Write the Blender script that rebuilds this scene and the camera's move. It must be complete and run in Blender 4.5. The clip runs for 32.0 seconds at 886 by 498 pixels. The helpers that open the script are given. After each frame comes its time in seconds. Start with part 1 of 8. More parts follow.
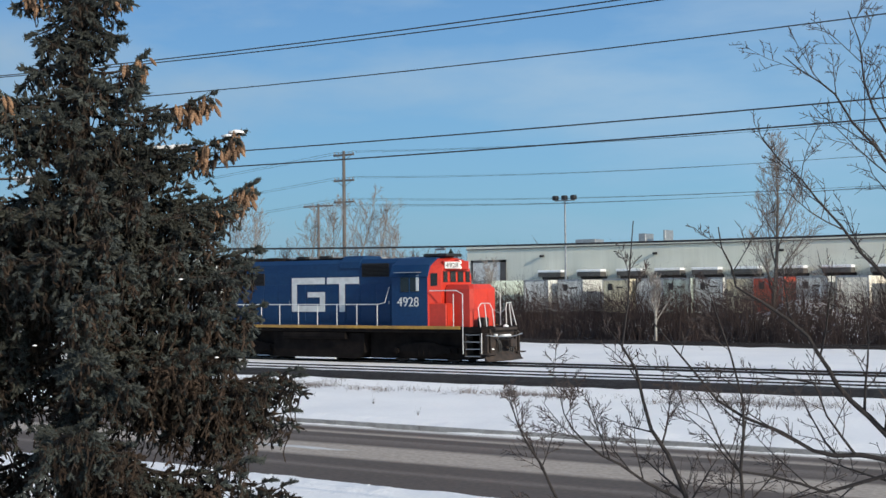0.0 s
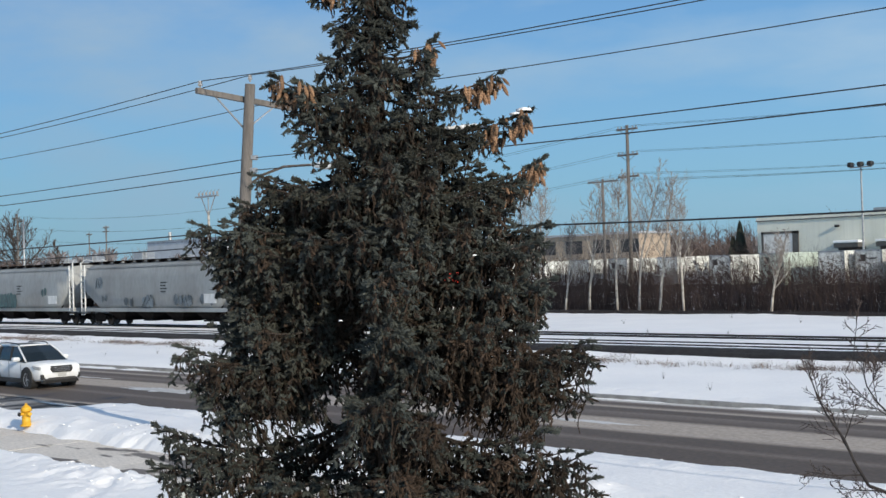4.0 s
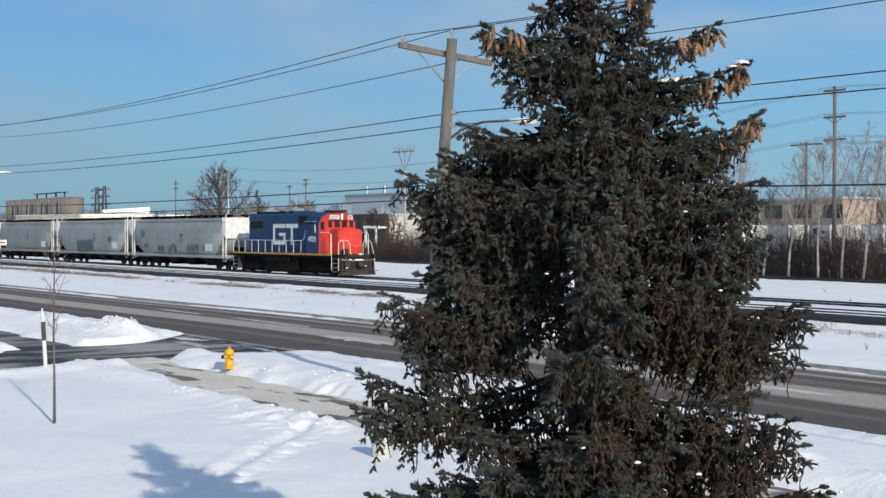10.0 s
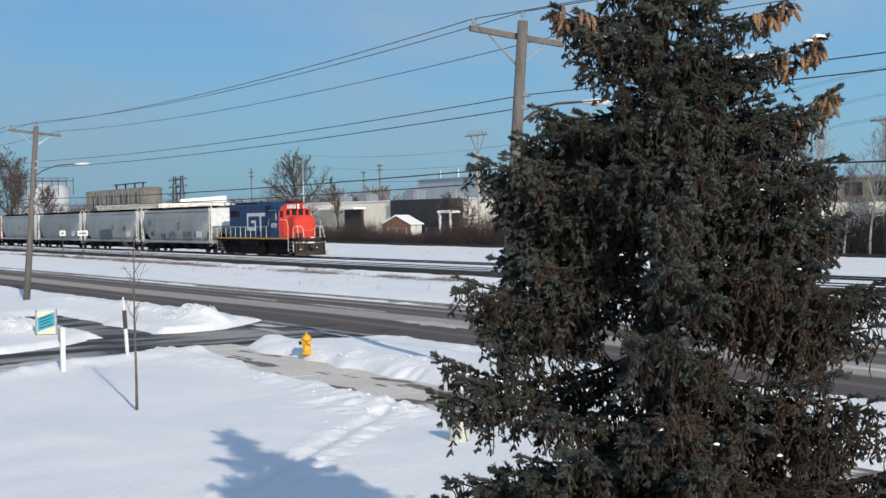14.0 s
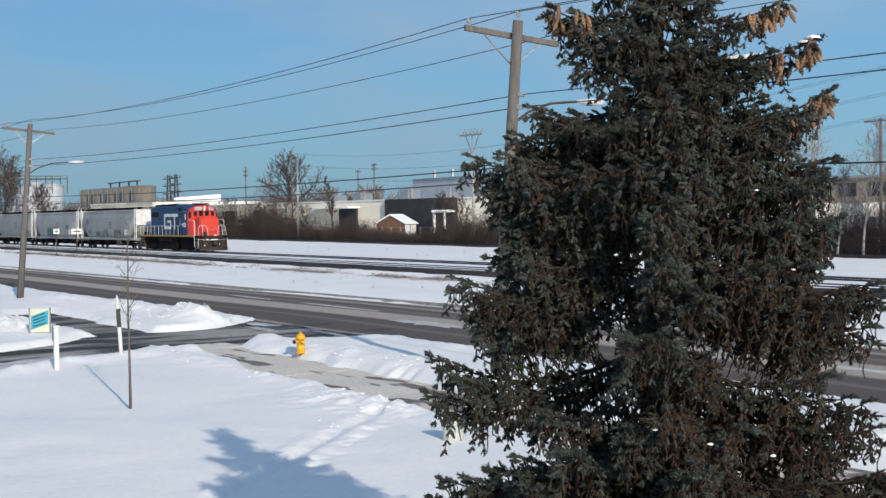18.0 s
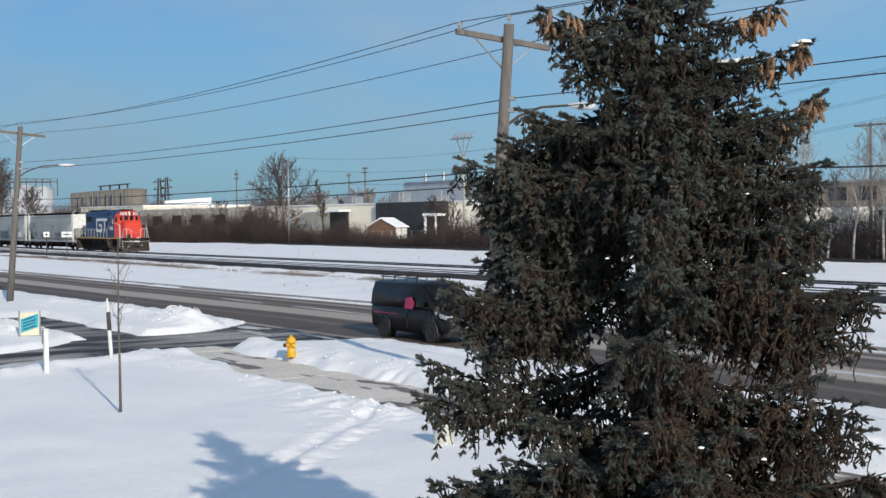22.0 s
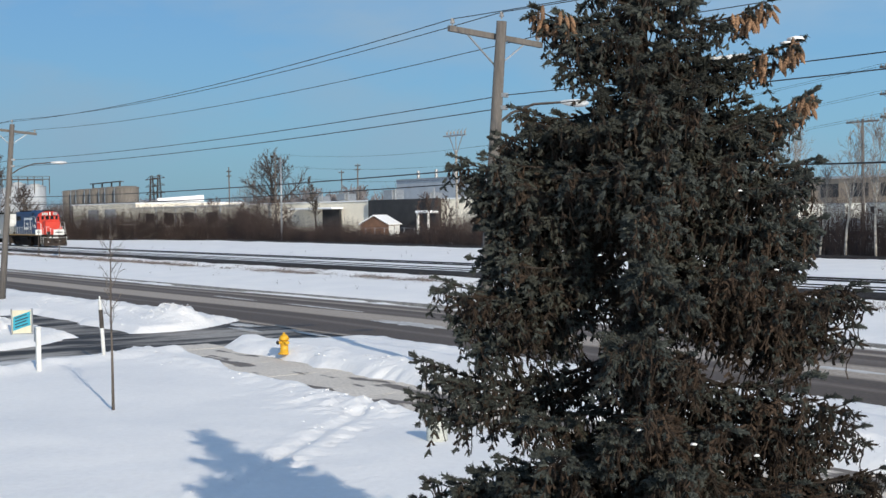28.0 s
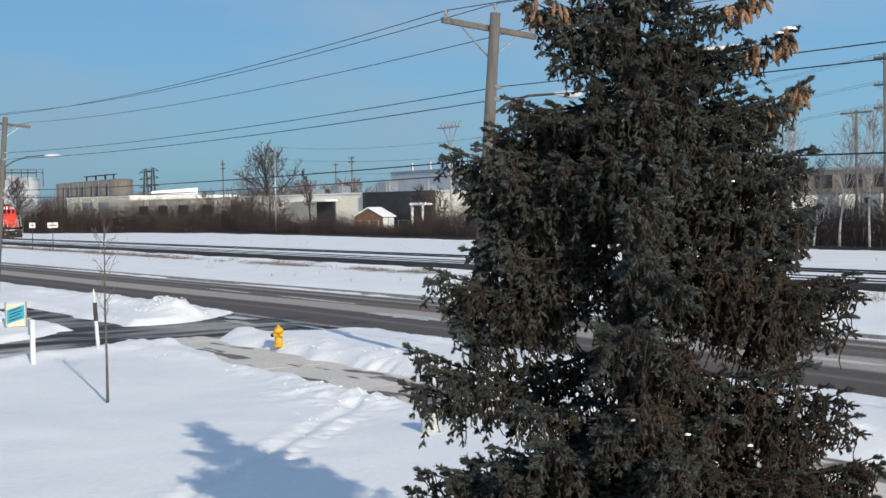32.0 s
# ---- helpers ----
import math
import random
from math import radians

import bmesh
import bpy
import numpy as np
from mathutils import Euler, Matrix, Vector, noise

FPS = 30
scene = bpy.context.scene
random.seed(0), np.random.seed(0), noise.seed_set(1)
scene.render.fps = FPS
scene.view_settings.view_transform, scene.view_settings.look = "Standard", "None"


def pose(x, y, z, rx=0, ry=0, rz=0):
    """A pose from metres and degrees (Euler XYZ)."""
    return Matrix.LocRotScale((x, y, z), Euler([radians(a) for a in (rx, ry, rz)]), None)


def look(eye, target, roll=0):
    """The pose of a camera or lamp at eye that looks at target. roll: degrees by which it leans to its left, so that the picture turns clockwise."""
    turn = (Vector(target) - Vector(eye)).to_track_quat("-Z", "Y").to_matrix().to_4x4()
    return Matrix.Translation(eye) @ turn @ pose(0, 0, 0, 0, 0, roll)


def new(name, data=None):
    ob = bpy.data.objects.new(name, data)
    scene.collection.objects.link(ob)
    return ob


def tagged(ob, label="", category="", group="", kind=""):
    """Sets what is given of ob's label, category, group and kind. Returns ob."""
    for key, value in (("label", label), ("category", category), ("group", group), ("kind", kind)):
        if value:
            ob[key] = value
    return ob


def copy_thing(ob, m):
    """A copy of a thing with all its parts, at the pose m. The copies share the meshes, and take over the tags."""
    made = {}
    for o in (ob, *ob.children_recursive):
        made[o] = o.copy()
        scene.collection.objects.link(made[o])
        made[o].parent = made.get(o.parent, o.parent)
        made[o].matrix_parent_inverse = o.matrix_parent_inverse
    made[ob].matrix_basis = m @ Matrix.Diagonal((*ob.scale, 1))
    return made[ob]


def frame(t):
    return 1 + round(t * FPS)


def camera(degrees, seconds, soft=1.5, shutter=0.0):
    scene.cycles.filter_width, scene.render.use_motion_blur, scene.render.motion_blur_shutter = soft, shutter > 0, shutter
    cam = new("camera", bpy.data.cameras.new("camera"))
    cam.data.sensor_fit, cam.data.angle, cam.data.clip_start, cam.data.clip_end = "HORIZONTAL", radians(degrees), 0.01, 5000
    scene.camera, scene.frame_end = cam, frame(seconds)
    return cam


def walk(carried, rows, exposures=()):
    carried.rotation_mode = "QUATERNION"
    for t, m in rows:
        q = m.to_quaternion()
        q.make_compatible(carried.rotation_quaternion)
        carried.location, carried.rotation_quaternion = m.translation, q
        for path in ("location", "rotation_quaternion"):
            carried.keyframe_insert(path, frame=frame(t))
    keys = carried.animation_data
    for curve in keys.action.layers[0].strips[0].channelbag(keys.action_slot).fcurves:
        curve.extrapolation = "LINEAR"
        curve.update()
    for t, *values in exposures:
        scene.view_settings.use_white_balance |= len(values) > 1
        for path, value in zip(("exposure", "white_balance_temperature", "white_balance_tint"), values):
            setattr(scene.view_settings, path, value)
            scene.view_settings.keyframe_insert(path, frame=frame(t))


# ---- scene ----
# World: x runs along the railway to the locomotive's front, y leads away over road and tracks, z is up; road level is 0.
EXPO = -0.24
CLOUD = (5.5, 6.7, 7.9, 1)
HAZE = (2.5, 5.2, 7.7, 1)
PATH = [
    (0, 0.079, 0.078, 3.929, 1.72, 0.61, 33.99),
    (0.5, 0.073, 0.066, 3.923, 1.53, 0.65, 38.54),
    (1, 0.073, 0.050, 3.920, 1.41, 0.81, 41.06),
    (1.5, 0.097, 0.028, 3.918, 1.26, 0.97, 41.32),
    (2, 0.092, 0.029, 3.918, 0.96, 1.60, 43.33),
    (2.5, 0.090, 0.020, 3.920, 0.71, 1.52, 45.60),
    (3, 0.097, 0.010, 3.919, 1.01, 1.36, 46.19),
    (3.5, 0.103, 0.005, 3.916, 0.97, 1.61, 46.27),
    (5.5, 0.115, -0.017, 3.897, 0.94, 1.66, 47.40),
    (6, 0.117, -0.015, 3.898, 0.99, 1.54, 47.48),
    (6.5, 0.112, -0.014, 3.897, 0.83, 1.38, 47.78),
    (7, 0.116, -0.017, 3.895, 0.95, 1.41, 47.94),
    (7.5, 0.137, -0.035, 3.891, -0.02, 1.33, 50.02),
    (8, 0.107, -0.030, 3.890, -0.95, 0.77, 51.25),
    (8.5, 0.054, -0.020, 3.887, -0.07, 0.67, 50.56),
    (9, 0.005, -0.006, 3.885, 0.12, 0.27, 51.54),
    (9.5, -0.019, -0.004, 3.882, -0.55, 0.15, 53.90),
    (10, -0.021, -0.020, 3.877, -0.77, 0.06, 54.99),
    (10.5, -0.023, -0.023, 3.871, -1.25, 0.10, 56.66),
    (11, -0.024, -0.018, 3.873, -1.11, 0.66, 58.36),
    (11.5, -0.033, -0.004, 3.877, -1.16, 0.81, 57.92),
    (12, -0.039, 0.001, 3.876, -1.26, 0.91, 58.19),
    (12.5, -0.096, 0.032, 3.879, -1.38, 1.03, 58.24),
    (13, -0.032, -0.006, 3.873, -1.45, 1.10, 58.23),
    (13.5, -0.029, -0.009, 3.875, -1.41, 1.01, 58.28),
    (14, -0.032, -0.003, 3.874, -1.45, 1.07, 58.26),
    (14.5, -0.037, 0.003, 3.875, -1.40, 1.06, 58.23),
    (16.5, -0.048, 0.007, 3.875, -1.38, 0.76, 57.95),
    (17, -0.045, 0.004, 3.873, -1.37, 0.96, 57.92),
    (17.5, -0.040, -0.001, 3.875, -1.41, 0.91, 57.87),
    (18, -0.034, -0.004, 3.874, -1.48, 0.88, 58.01),
    (18.5, -0.026, -0.012, 3.875, -1.49, 0.93, 57.96),
    (19, -0.042, 0.001, 3.876, -1.38, 0.74, 57.88),
    (19.5, -0.038, -0.004, 3.868, -1.27, 0.74, 57.72),
    (20, -0.040, 0.002, 3.874, -1.39, 0.80, 57.74),
    (20.5, -0.043, -0.004, 3.872, -1.38, 0.83, 57.73),
    (21, -0.038, -0.007, 3.874, -1.35, 0.80, 57.63),
    (21.5, -0.031, -0.009, 3.872, -1.33, 0.85, 57.62),
    (22, -0.039, -0.004, 3.872, -1.33, 0.80, 57.61),
    (22.5, -0.035, -0.003, 3.870, -1.41, 0.84, 57.59),
    (23, -0.026, -0.012, 3.872, -1.56, 0.91, 57.63),
    (23.5, -0.043, 0.000, 3.871, -1.57, 0.80, 57.54),
    (24, -0.031, -0.009, 3.870, -1.50, 0.86, 57.53),
    (24.5, -0.036, -0.004, 3.870, -1.45, 0.85, 57.40),
    (25, -0.034, -0.007, 3.871, -1.59, 0.84, 57.39),
    (25.5, -0.024, -0.012, 3.870, -1.59, 0.86, 57.36),
    (27.5, -0.043, -0.003, 3.862, -1.46, 0.81, 57.36),
    (28, -0.041, -0.003, 3.872, -1.46, 0.88, 57.29),
    (28.5, -0.028, -0.012, 3.874, -1.47, 0.99, 57.28),
    (29, -0.037, -0.002, 3.872, -1.51, 0.95, 57.32),
    (29.5, -0.040, -0.002, 3.871, -1.54, 0.88, 57.11),
    (30, -0.035, -0.006, 3.875, -1.76, 1.10, 57.18),
    (30.5, -0.033, -0.008, 3.874, -1.62, 0.97, 57.13),
    (31, -0.042, 0.001, 3.868, -1.66, 1.04, 57.06),
    (31.5, -0.038, 0.001, 3.867, -1.78, 1.03, 57.07),
    (32, -0.038, 0.000, 3.866, -1.81, 1.02, 57.04),
]

cam = camera(37.66, 32.0, soft=1.5)
walk(cam, [(t, pose(x, y, z, 90 + p, r, w)) for t, x, y, z, p, r, w in PATH], [(0, EXPO - 0.05), (2, EXPO), (9, EXPO), (13, EXPO - 0.06), (32, EXPO - 0.07)])

SUN = Vector((0.983, -0.183, 0)).normalized() * math.cos(radians(22.5)) + Vector((0, 0, math.sin(radians(22.5))))
sun = new("sun", bpy.data.lights.new("sun", "SUN"))
sun.data.energy, sun.data.angle, sun.data.color = 5.0, radians(0.53), (1.0, 0.90, 0.74)
sun.matrix_world = look((60, -20, 60), Vector((60, -20, 60)) - SUN)

world = bpy.data.worlds.new("world")
scene.world = world
world.use_nodes = True
wn = world.node_tree
wn.nodes.clear()
sky = wn.nodes.new("ShaderNodeTexSky")
sky.sky_type, sky.sun_disc = "NISHITA", False
sky.sun_elevation, sky.sun_rotation = radians(22.5), math.atan2(SUN.x, SUN.y)
sky.air_density, sky.dust_density, sky.ozone_density = 1.0, 0.6, 1.6
tint = wn.nodes.new("ShaderNodeMix")
tint.data_type, tint.blend_type = "RGBA", "MULTIPLY"
tint.inputs["Factor"].default_value, tint.inputs["B"].default_value = 1.0, (0.63, 0.95, 1.33, 1)
bg = wn.nodes.new("ShaderNodeBackground")
bg.inputs["Strength"].default_value = 0.093
wout = wn.nodes.new("ShaderNodeOutputWorld")
# thin high cloud, drawn out along the wind
wtc = wn.nodes.new("ShaderNodeTexCoord")
wmp = wn.nodes.new("ShaderNodeMapping")
wmp.inputs["Scale"].default_value, wmp.inputs["Rotation"].default_value = (1.2, 3.0, 7.0), (0.1, 0.25, 0.3)
cirrus = wn.nodes.new("ShaderNodeTexNoise")
cirrus.inputs["Scale"].default_value, cirrus.inputs["Detail"].default_value, cirrus.inputs["Roughness"].default_value = 1.6, 7, 0.55
ramp = wn.nodes.new("ShaderNodeMapRange")
ramp.inputs["From Min"].default_value, ramp.inputs["From Max"].default_value, ramp.inputs["To Max"].default_value = 0.40, 0.72, 0.9
cloud = wn.nodes.new("ShaderNodeMix")
cloud.data_type = "RGBA"
cloud.inputs["B"].default_value = CLOUD
wn.links.new(wtc.outputs["Generated"], wmp.inputs[0])
wn.links.new(wmp.outputs[0], cirrus.inputs["Vector"])
wn.links.new(cirrus.outputs["Fac"], ramp.inputs["Value"])
wn.links.new(ramp.outputs[0], cloud.inputs["Factor"])
wn.links.new(sky.outputs[0], tint.inputs["A"])
wn.links.new(tint.outputs["Result"], cloud.inputs["A"])
# pale haze that thickens evenly towards the horizon
wsep = wn.nodes.new("ShaderNodeSeparateXYZ")
hz = wn.nodes.new("ShaderNodeMapRange")
hz.inputs["From Min"].default_value, hz.inputs["From Max"].default_value, hz.inputs["To Min"].default_value, hz.inputs["To Max"].default_value = 0.0, 0.30, 0.66, 0.08
haze = wn.nodes.new("ShaderNodeMix")
haze.data_type = "RGBA"
haze.inputs["B"].default_value = HAZE
wn.links.new(wtc.outputs["Generated"], wsep.inputs[0])
wn.links.new(wsep.outputs["Z"], hz.inputs["Value"])
wn.links.new(hz.outputs[0], haze.inputs["Factor"])
wn.links.new(cloud.outputs["Result"], haze.inputs["A"])
# the sky pales on the sun's side
wdot = wn.nodes.new("ShaderNodeVectorMath")
wdot.operation = "DOT_PRODUCT"
wdot.inputs[1].default_value = SUN
glare = wn.nodes.new("ShaderNodeMapRange")
glare.inputs["From Min"].default_value, glare.inputs["From Max"].default_value, glare.inputs["To Min"].default_value, glare.inputs["To Max"].default_value = -0.95, -0.45, 0.88, 1.22
gain = wn.nodes.new("ShaderNodeVectorMath")
gain.operation = "SCALE"
wn.links.new(wtc.outputs["Generated"], wdot.inputs[0])
wn.links.new(wdot.outputs["Value"], glare.inputs["Value"])
wn.links.new(haze.outputs["Result"], gain.inputs[0])
wn.links.new(glare.outputs[0], gain.inputs["Scale"])
wn.links.new(gain.outputs[0], bg.inputs[0])
wn.links.new(bg.outputs[0], wout.inputs[0])

# ---------------------------------------------------------------- materials
def material(name, colour, colour2=None, rough=0.7, scale=3.0, fine=40.0, bump=0.2, metal=0.0, spread=1.0, stretch=(1, 1, 1),
             contrast=(0.35, 0.65), object_random=0.0, island_random=0.0, dist=0.02, spec=0.5, place=False):
    """A two-scale noise material in object space: colour drifts to colour2, fine noise gives grain and relief."""
    m = bpy.data.materials.new(name)
    m.use_nodes = True
    nt = m.node_tree
    N, L = nt.nodes, nt.links
    b = N["Principled BSDF"]
    b.inputs["Roughness"].default_value = rough
    b.inputs["Metallic"].default_value = metal
    b.inputs["Specular IOR Level"].default_value = spec
    tc = N.new("ShaderNodeTexCoord")
    mp = N.new("ShaderNodeMapping")
    mp.inputs["Scale"].default_value = stretch
    L.new(N.new("ShaderNodeNewGeometry").outputs["Position"] if place else tc.outputs["Object"], mp.inputs[0])
    n1, n2 = N.new("ShaderNodeTexNoise"), N.new("ShaderNodeTexNoise")
    n1.inputs["Scale"].default_value, n1.inputs["Detail"].default_value = scale, 5
    n2.inputs["Scale"].default_value, n2.inputs["Detail"].default_value = fine, 4
    L.new(mp.outputs[0], n1.inputs["Vector"])
    L.new(mp.outputs[0], n2.inputs["Vector"])
    r1 = N.new("ShaderNodeMapRange")
    r1.inputs["From Min"].default_value, r1.inputs["From Max"].default_value = contrast
    L.new(n1.outputs["Fac"], r1.inputs["Value"])
    mix = N.new("ShaderNodeMix")
    mix.data_type = "RGBA"
    c2 = colour2 or tuple(c * 0.75 for c in colour)
    mix.inputs["A"].default_value, mix.inputs["B"].default_value = (*colour, 1), (*c2, 1)
    L.new(r1.outputs[0], mix.inputs["Factor"])
    hsv = N.new("ShaderNodeHueSaturation")
    L.new(mix.outputs["Result"], hsv.inputs["Color"])
    v = N.new("ShaderNodeMapRange")
    v.inputs["To Min"].default_value, v.inputs["To Max"].default_value = 1 - 0.22 * spread, 1 + 0.22 * spread
    v.inputs["From Min"].default_value, v.inputs["From Max"].default_value = 0.25, 0.75
    L.new(n2.outputs["Fac"], v.inputs["Value"])
    last = v.outputs[0]
    for amount, make in ((object_random, "ShaderNodeObjectInfo"), (island_random, "ShaderNodeNewGeometry")):
        if amount:
            oi = N.new(make)
            rr = N.new("ShaderNodeMapRange")
            rr.inputs["To Min"].default_value, rr.inputs["To Max"].default_value = 1 - amount, 1 + amount
            L.new(oi.outputs["Random" if make.endswith("Info") else "Random Per Island"], rr.inputs["Value"])
            mu = N.new("ShaderNodeMath")
            mu.operation = "MULTIPLY"
            L.new(last, mu.inputs[0])
            L.new(rr.outputs[0], mu.inputs[1])
            last = mu.outputs[0]
    L.new(last, hsv.inputs["Value"])
    L.new(hsv.outputs[0], b.inputs["Base Color"])
    if bump:
        bp = N.new("ShaderNodeBump")
        bp.inputs["Strength"].default_value, bp.inputs["Distance"].default_value = bump, dist
        L.new(n2.outputs["Fac"], bp.inputs["Height"])
        L.new(bp.outputs[0], b.inputs["Normal"])
    return m


def glass(name, tint, rough=0.05):
    m = bpy.data.materials.new(name)
    m.use_nodes = True
    b = m.node_tree.nodes["Principled BSDF"]
    b.inputs["Base Color"].default_value = (*tint, 1)
    b.inputs["Roughness"].default_value = rough
    b.inputs["Specular IOR Level"].default_value = 0.45
    b.inputs["Coat Weight"].default_value = 0.15
    return m


def glow(name, colour, strength):
    m = bpy.data.materials.new(name)
    m.use_nodes = True
    b = m.node_tree.nodes["Principled BSDF"]
    b.inputs["Base Color"].default_value = (*colour, 1)
    b.inputs["Emission Color"].default_value = (*colour, 1)
    b.inputs["Emission Strength"].default_value = strength
    return m


SNOW = material("snow", (0.90, 0.89, 0.885), (0.845, 0.84, 0.845), 0.75, 0.35, 9, 0.35, spread=0.15, dist=0.05)
BRIGHT_SNOW = material("fresh_snow", (0.90, 0.90, 0.91), (0.84, 0.85, 0.87), 0.7, 3, 30, 0.3, spread=0.15)
WOOD = material("weathered_pole_wood", (0.155, 0.140, 0.128), (0.105, 0.094, 0.085), 0.85, 2, 14, 0.5, stretch=(6, 6, 0.5))
WIRE = material("black_cable", (0.02, 0.02, 0.022), None, 0.6, 5, 60, 0)
STEEL = material("galvanised_steel", (0.42, 0.43, 0.44), (0.30, 0.31, 0.32), 0.45, 4, 40, 0.1, metal=0.7)
DARK_STEEL = material("dark_rusty_steel", (0.045, 0.038, 0.033), (0.09, 0.065, 0.05), 0.75, 3, 30, 0.3)
RAIL = material("worn_rail_steel", (0.05, 0.038, 0.032), (0.03, 0.024, 0.022), 0.5, 3, 40, 0.1, metal=0.4)
# ballast blackened so that its colour takes in the shade beside the rails
BALLAST = material("ballast_with_shade", (0.012, 0.010, 0.011), (0.028, 0.025, 0.025), 0.9, 4, 25, 0.8, dist=0.06)
TIE = material("creosoted_tie", (0.05, 0.04, 0.033), (0.09, 0.075, 0.06), 0.9, 3, 25, 0.4, object_random=0.3)


# ---------------------------------------------------------------- mesh tools
class M:
    """Gathers faces for one mesh."""

    def __init__(self):
        self.v, self.f = [], []

    def face(self, pts):
        n = len(self.v)
        self.v.extend(tuple(p) for p in pts)
        self.f.append(tuple(range(n, n + len(pts))))
        return self

    def mesh(self, verts, faces):
        n = len(self.v)
        self.v.extend(tuple(p) for p in verts)
        self.f.extend(tuple(i + n for i in f) for f in faces)
        return self

    def box(self, x0, x1, y0, y1, z0, z1, c=0.0):
        """A box; with c its twelve edges are chamfered."""
        if not c:
            v = [(x, y, z) for z in (z0, z1) for y in (y0, y1) for x in (x0, x1)]
            return self.mesh(v, [(0, 2, 3, 1), (4, 5, 7, 6), (0, 1, 5, 4), (2, 6, 7, 3), (0, 4, 6, 2), (1, 3, 7, 5)])
        return self.loft([(z0, x0 + c, x1 - c, y0 + c, y1 - c), (z0 + c, x0, x1, y0, y1), (z1 - c, x0, x1, y0, y1),
                          (z1, x0 + c, x1 - c, y0 + c, y1 - c)], c)

    def loft(self, rows, c=0.0):
        """Rows (z, x0, x1, y0, y1) of rectangles, with corners cut by c, joined upwards and capped."""
        rings = []
        for z, x0, x1, y0, y1 in rows:
            if c:
                rings.append([(x0 + c, y0, z), (x1 - c, y0, z), (x1, y0 + c, z), (x1, y1 - c, z), (x1 - c, y1, z), (x0 + c, y1, z), (x0, y1 - c, z), (x0, y0 + c, z)])
            else:
                rings.append([(x0, y0, z), (x1, y0, z), (x1, y1, z), (x0, y1, z)])
        return self.skin(rings)

    def skin(self, rings, cap=True):
        n, k = len(self.v), len(rings[0])
        for r in rings:
            self.v.extend(tuple(p) for p in r)
        for i in range(len(rings) - 1):
            for j in range(k):
                a, b = n + i * k + j, n + i * k + (j + 1) % k
                self.f.append((a, b, b + k, a + k))
        if cap:
            self.f.append(tuple(n + j for j in reversed(range(k))))
            self.f.append(tuple(n + (len(rings) - 1) * k + j for j in range(k)))
        return self

    def tube(self, pts, r, r1=None, seg=6):
        """A round bar along points, tapering from r to r1."""
        pts = [Vector(p) for p in pts]
        r1 = r if r1 is None else r1
        rings = []
        side = None
        for i, p in enumerate(pts):
            d = (pts[min(i + 1, len(pts) - 1)] - pts[max(i - 1, 0)]).normalized()
            if side is None:
                side = d.orthogonal().normalized()
            side = (side - d * side.dot(d)).normalized()
            up = d.cross(side)
            q = r + (r1 - r) * i / max(1, len(pts) - 1)
            rings.append([p + (side * math.cos(a) + up * math.sin(a)) * q for a in (2 * math.pi * j / seg for j in range(seg))])
        return self.skin(rings)

    def disc(self, p0, p1, r, r1=None, seg=16):
        return self.tube([p0, p1], r, r1, seg)

    def prism(self, outline, y0, y1):
        """An outline of (x, z) points, drawn out along y."""
        return self.skin([[(x, y0, z) for x, z in outline], [(x, y1, z) for x, z in outline]])

    def prism_x(self, outline, x0, x1):
        """An outline of (y, z) points, drawn out along x."""
        return self.skin([[(x0, y, z) for y, z in outline], [(x1, y, z) for y, z in outline]])

    def data(self, name, mat, smooth=False):
        me = bpy.data.meshes.new(name)
        me.from_pydata(self.v, [], self.f)
        me.validate()
        bm = bmesh.new()
        bm.from_mesh(me)
        bmesh.ops.recalc_face_normals(bm, faces=bm.faces)
        bm.to_mesh(me)
        bm.free()
        me.materials.append(mat)
        if smooth:
            me.shade_smooth()
        return me


def raw(name, m, mat, smooth=False):
    """A mesh straight from its faces, for large ones whose normals need no mending."""
    me = bpy.data.meshes.new(name)
    me.from_pydata(m.v, [], m.f)
    me.materials.append(mat)
    if smooth:
        me.shade_smooth()
    return me


def thing(name, label, category, group="", at=None, kind=""):
    ob = new(name)
    ob.empty_display_size = 0.1
    if at is not None:
        ob.matrix_basis = at
    return tagged(ob, label, category, group, kind)


def part(name, m, mat, parent, label="", smooth=False, at=None):
    """One mesh under a thing or a part."""
    ob = new(name, m if isinstance(m, bpy.types.Mesh) else m.data(name, mat, smooth))
    ob.parent = parent
    if at is not None:
        ob.matrix_basis = at
    if label:
        ob["label"] = label
    return ob


def single(name, m, mat, label, category, kind="", group="", smooth=False):
    ob = new(name, m if isinstance(m, bpy.types.Mesh) else m.data(name, mat, smooth))
    return tagged(ob, label, category, group, kind)


def rnd(a, b):
    return random.uniform(a, b)


# ---------------------------------------------------------------- ground, road, pavement, tracks
RAIL_Z, TRAIN_Y, NEAR_Y = 0.72, 47.34, 43.0


def road_near(x):
    """The road's near edge: it bends slightly to the far left."""
    d = max(0.0, -25 - x)
    return 20.5 - (0.0008 * d * d if d < 40 else 1.28 + 0.03 * (d - 40))


def road_far(x):
    return road_near(x) + 9.0


def brush_line(x):
    return 71.5 + 0.075 * (-x - 35) - 0.38 * max(0.0, -195 - x) * (1 if x > -290 else 95 / (-195 - x))


def sm(a, b, v):
    """Smooth step from 0 at a to 1 at b."""
    v = min(1.0, max(0.0, (v - a) / (b - a)))
    return v * v * (3 - 2 * v)


def hump(x, y, cx, cy, rx, ry, h):
    d = ((x - cx) / rx) ** 2 + ((y - cy) / ry) ** 2
    return h * math.exp(-d * 1.6)


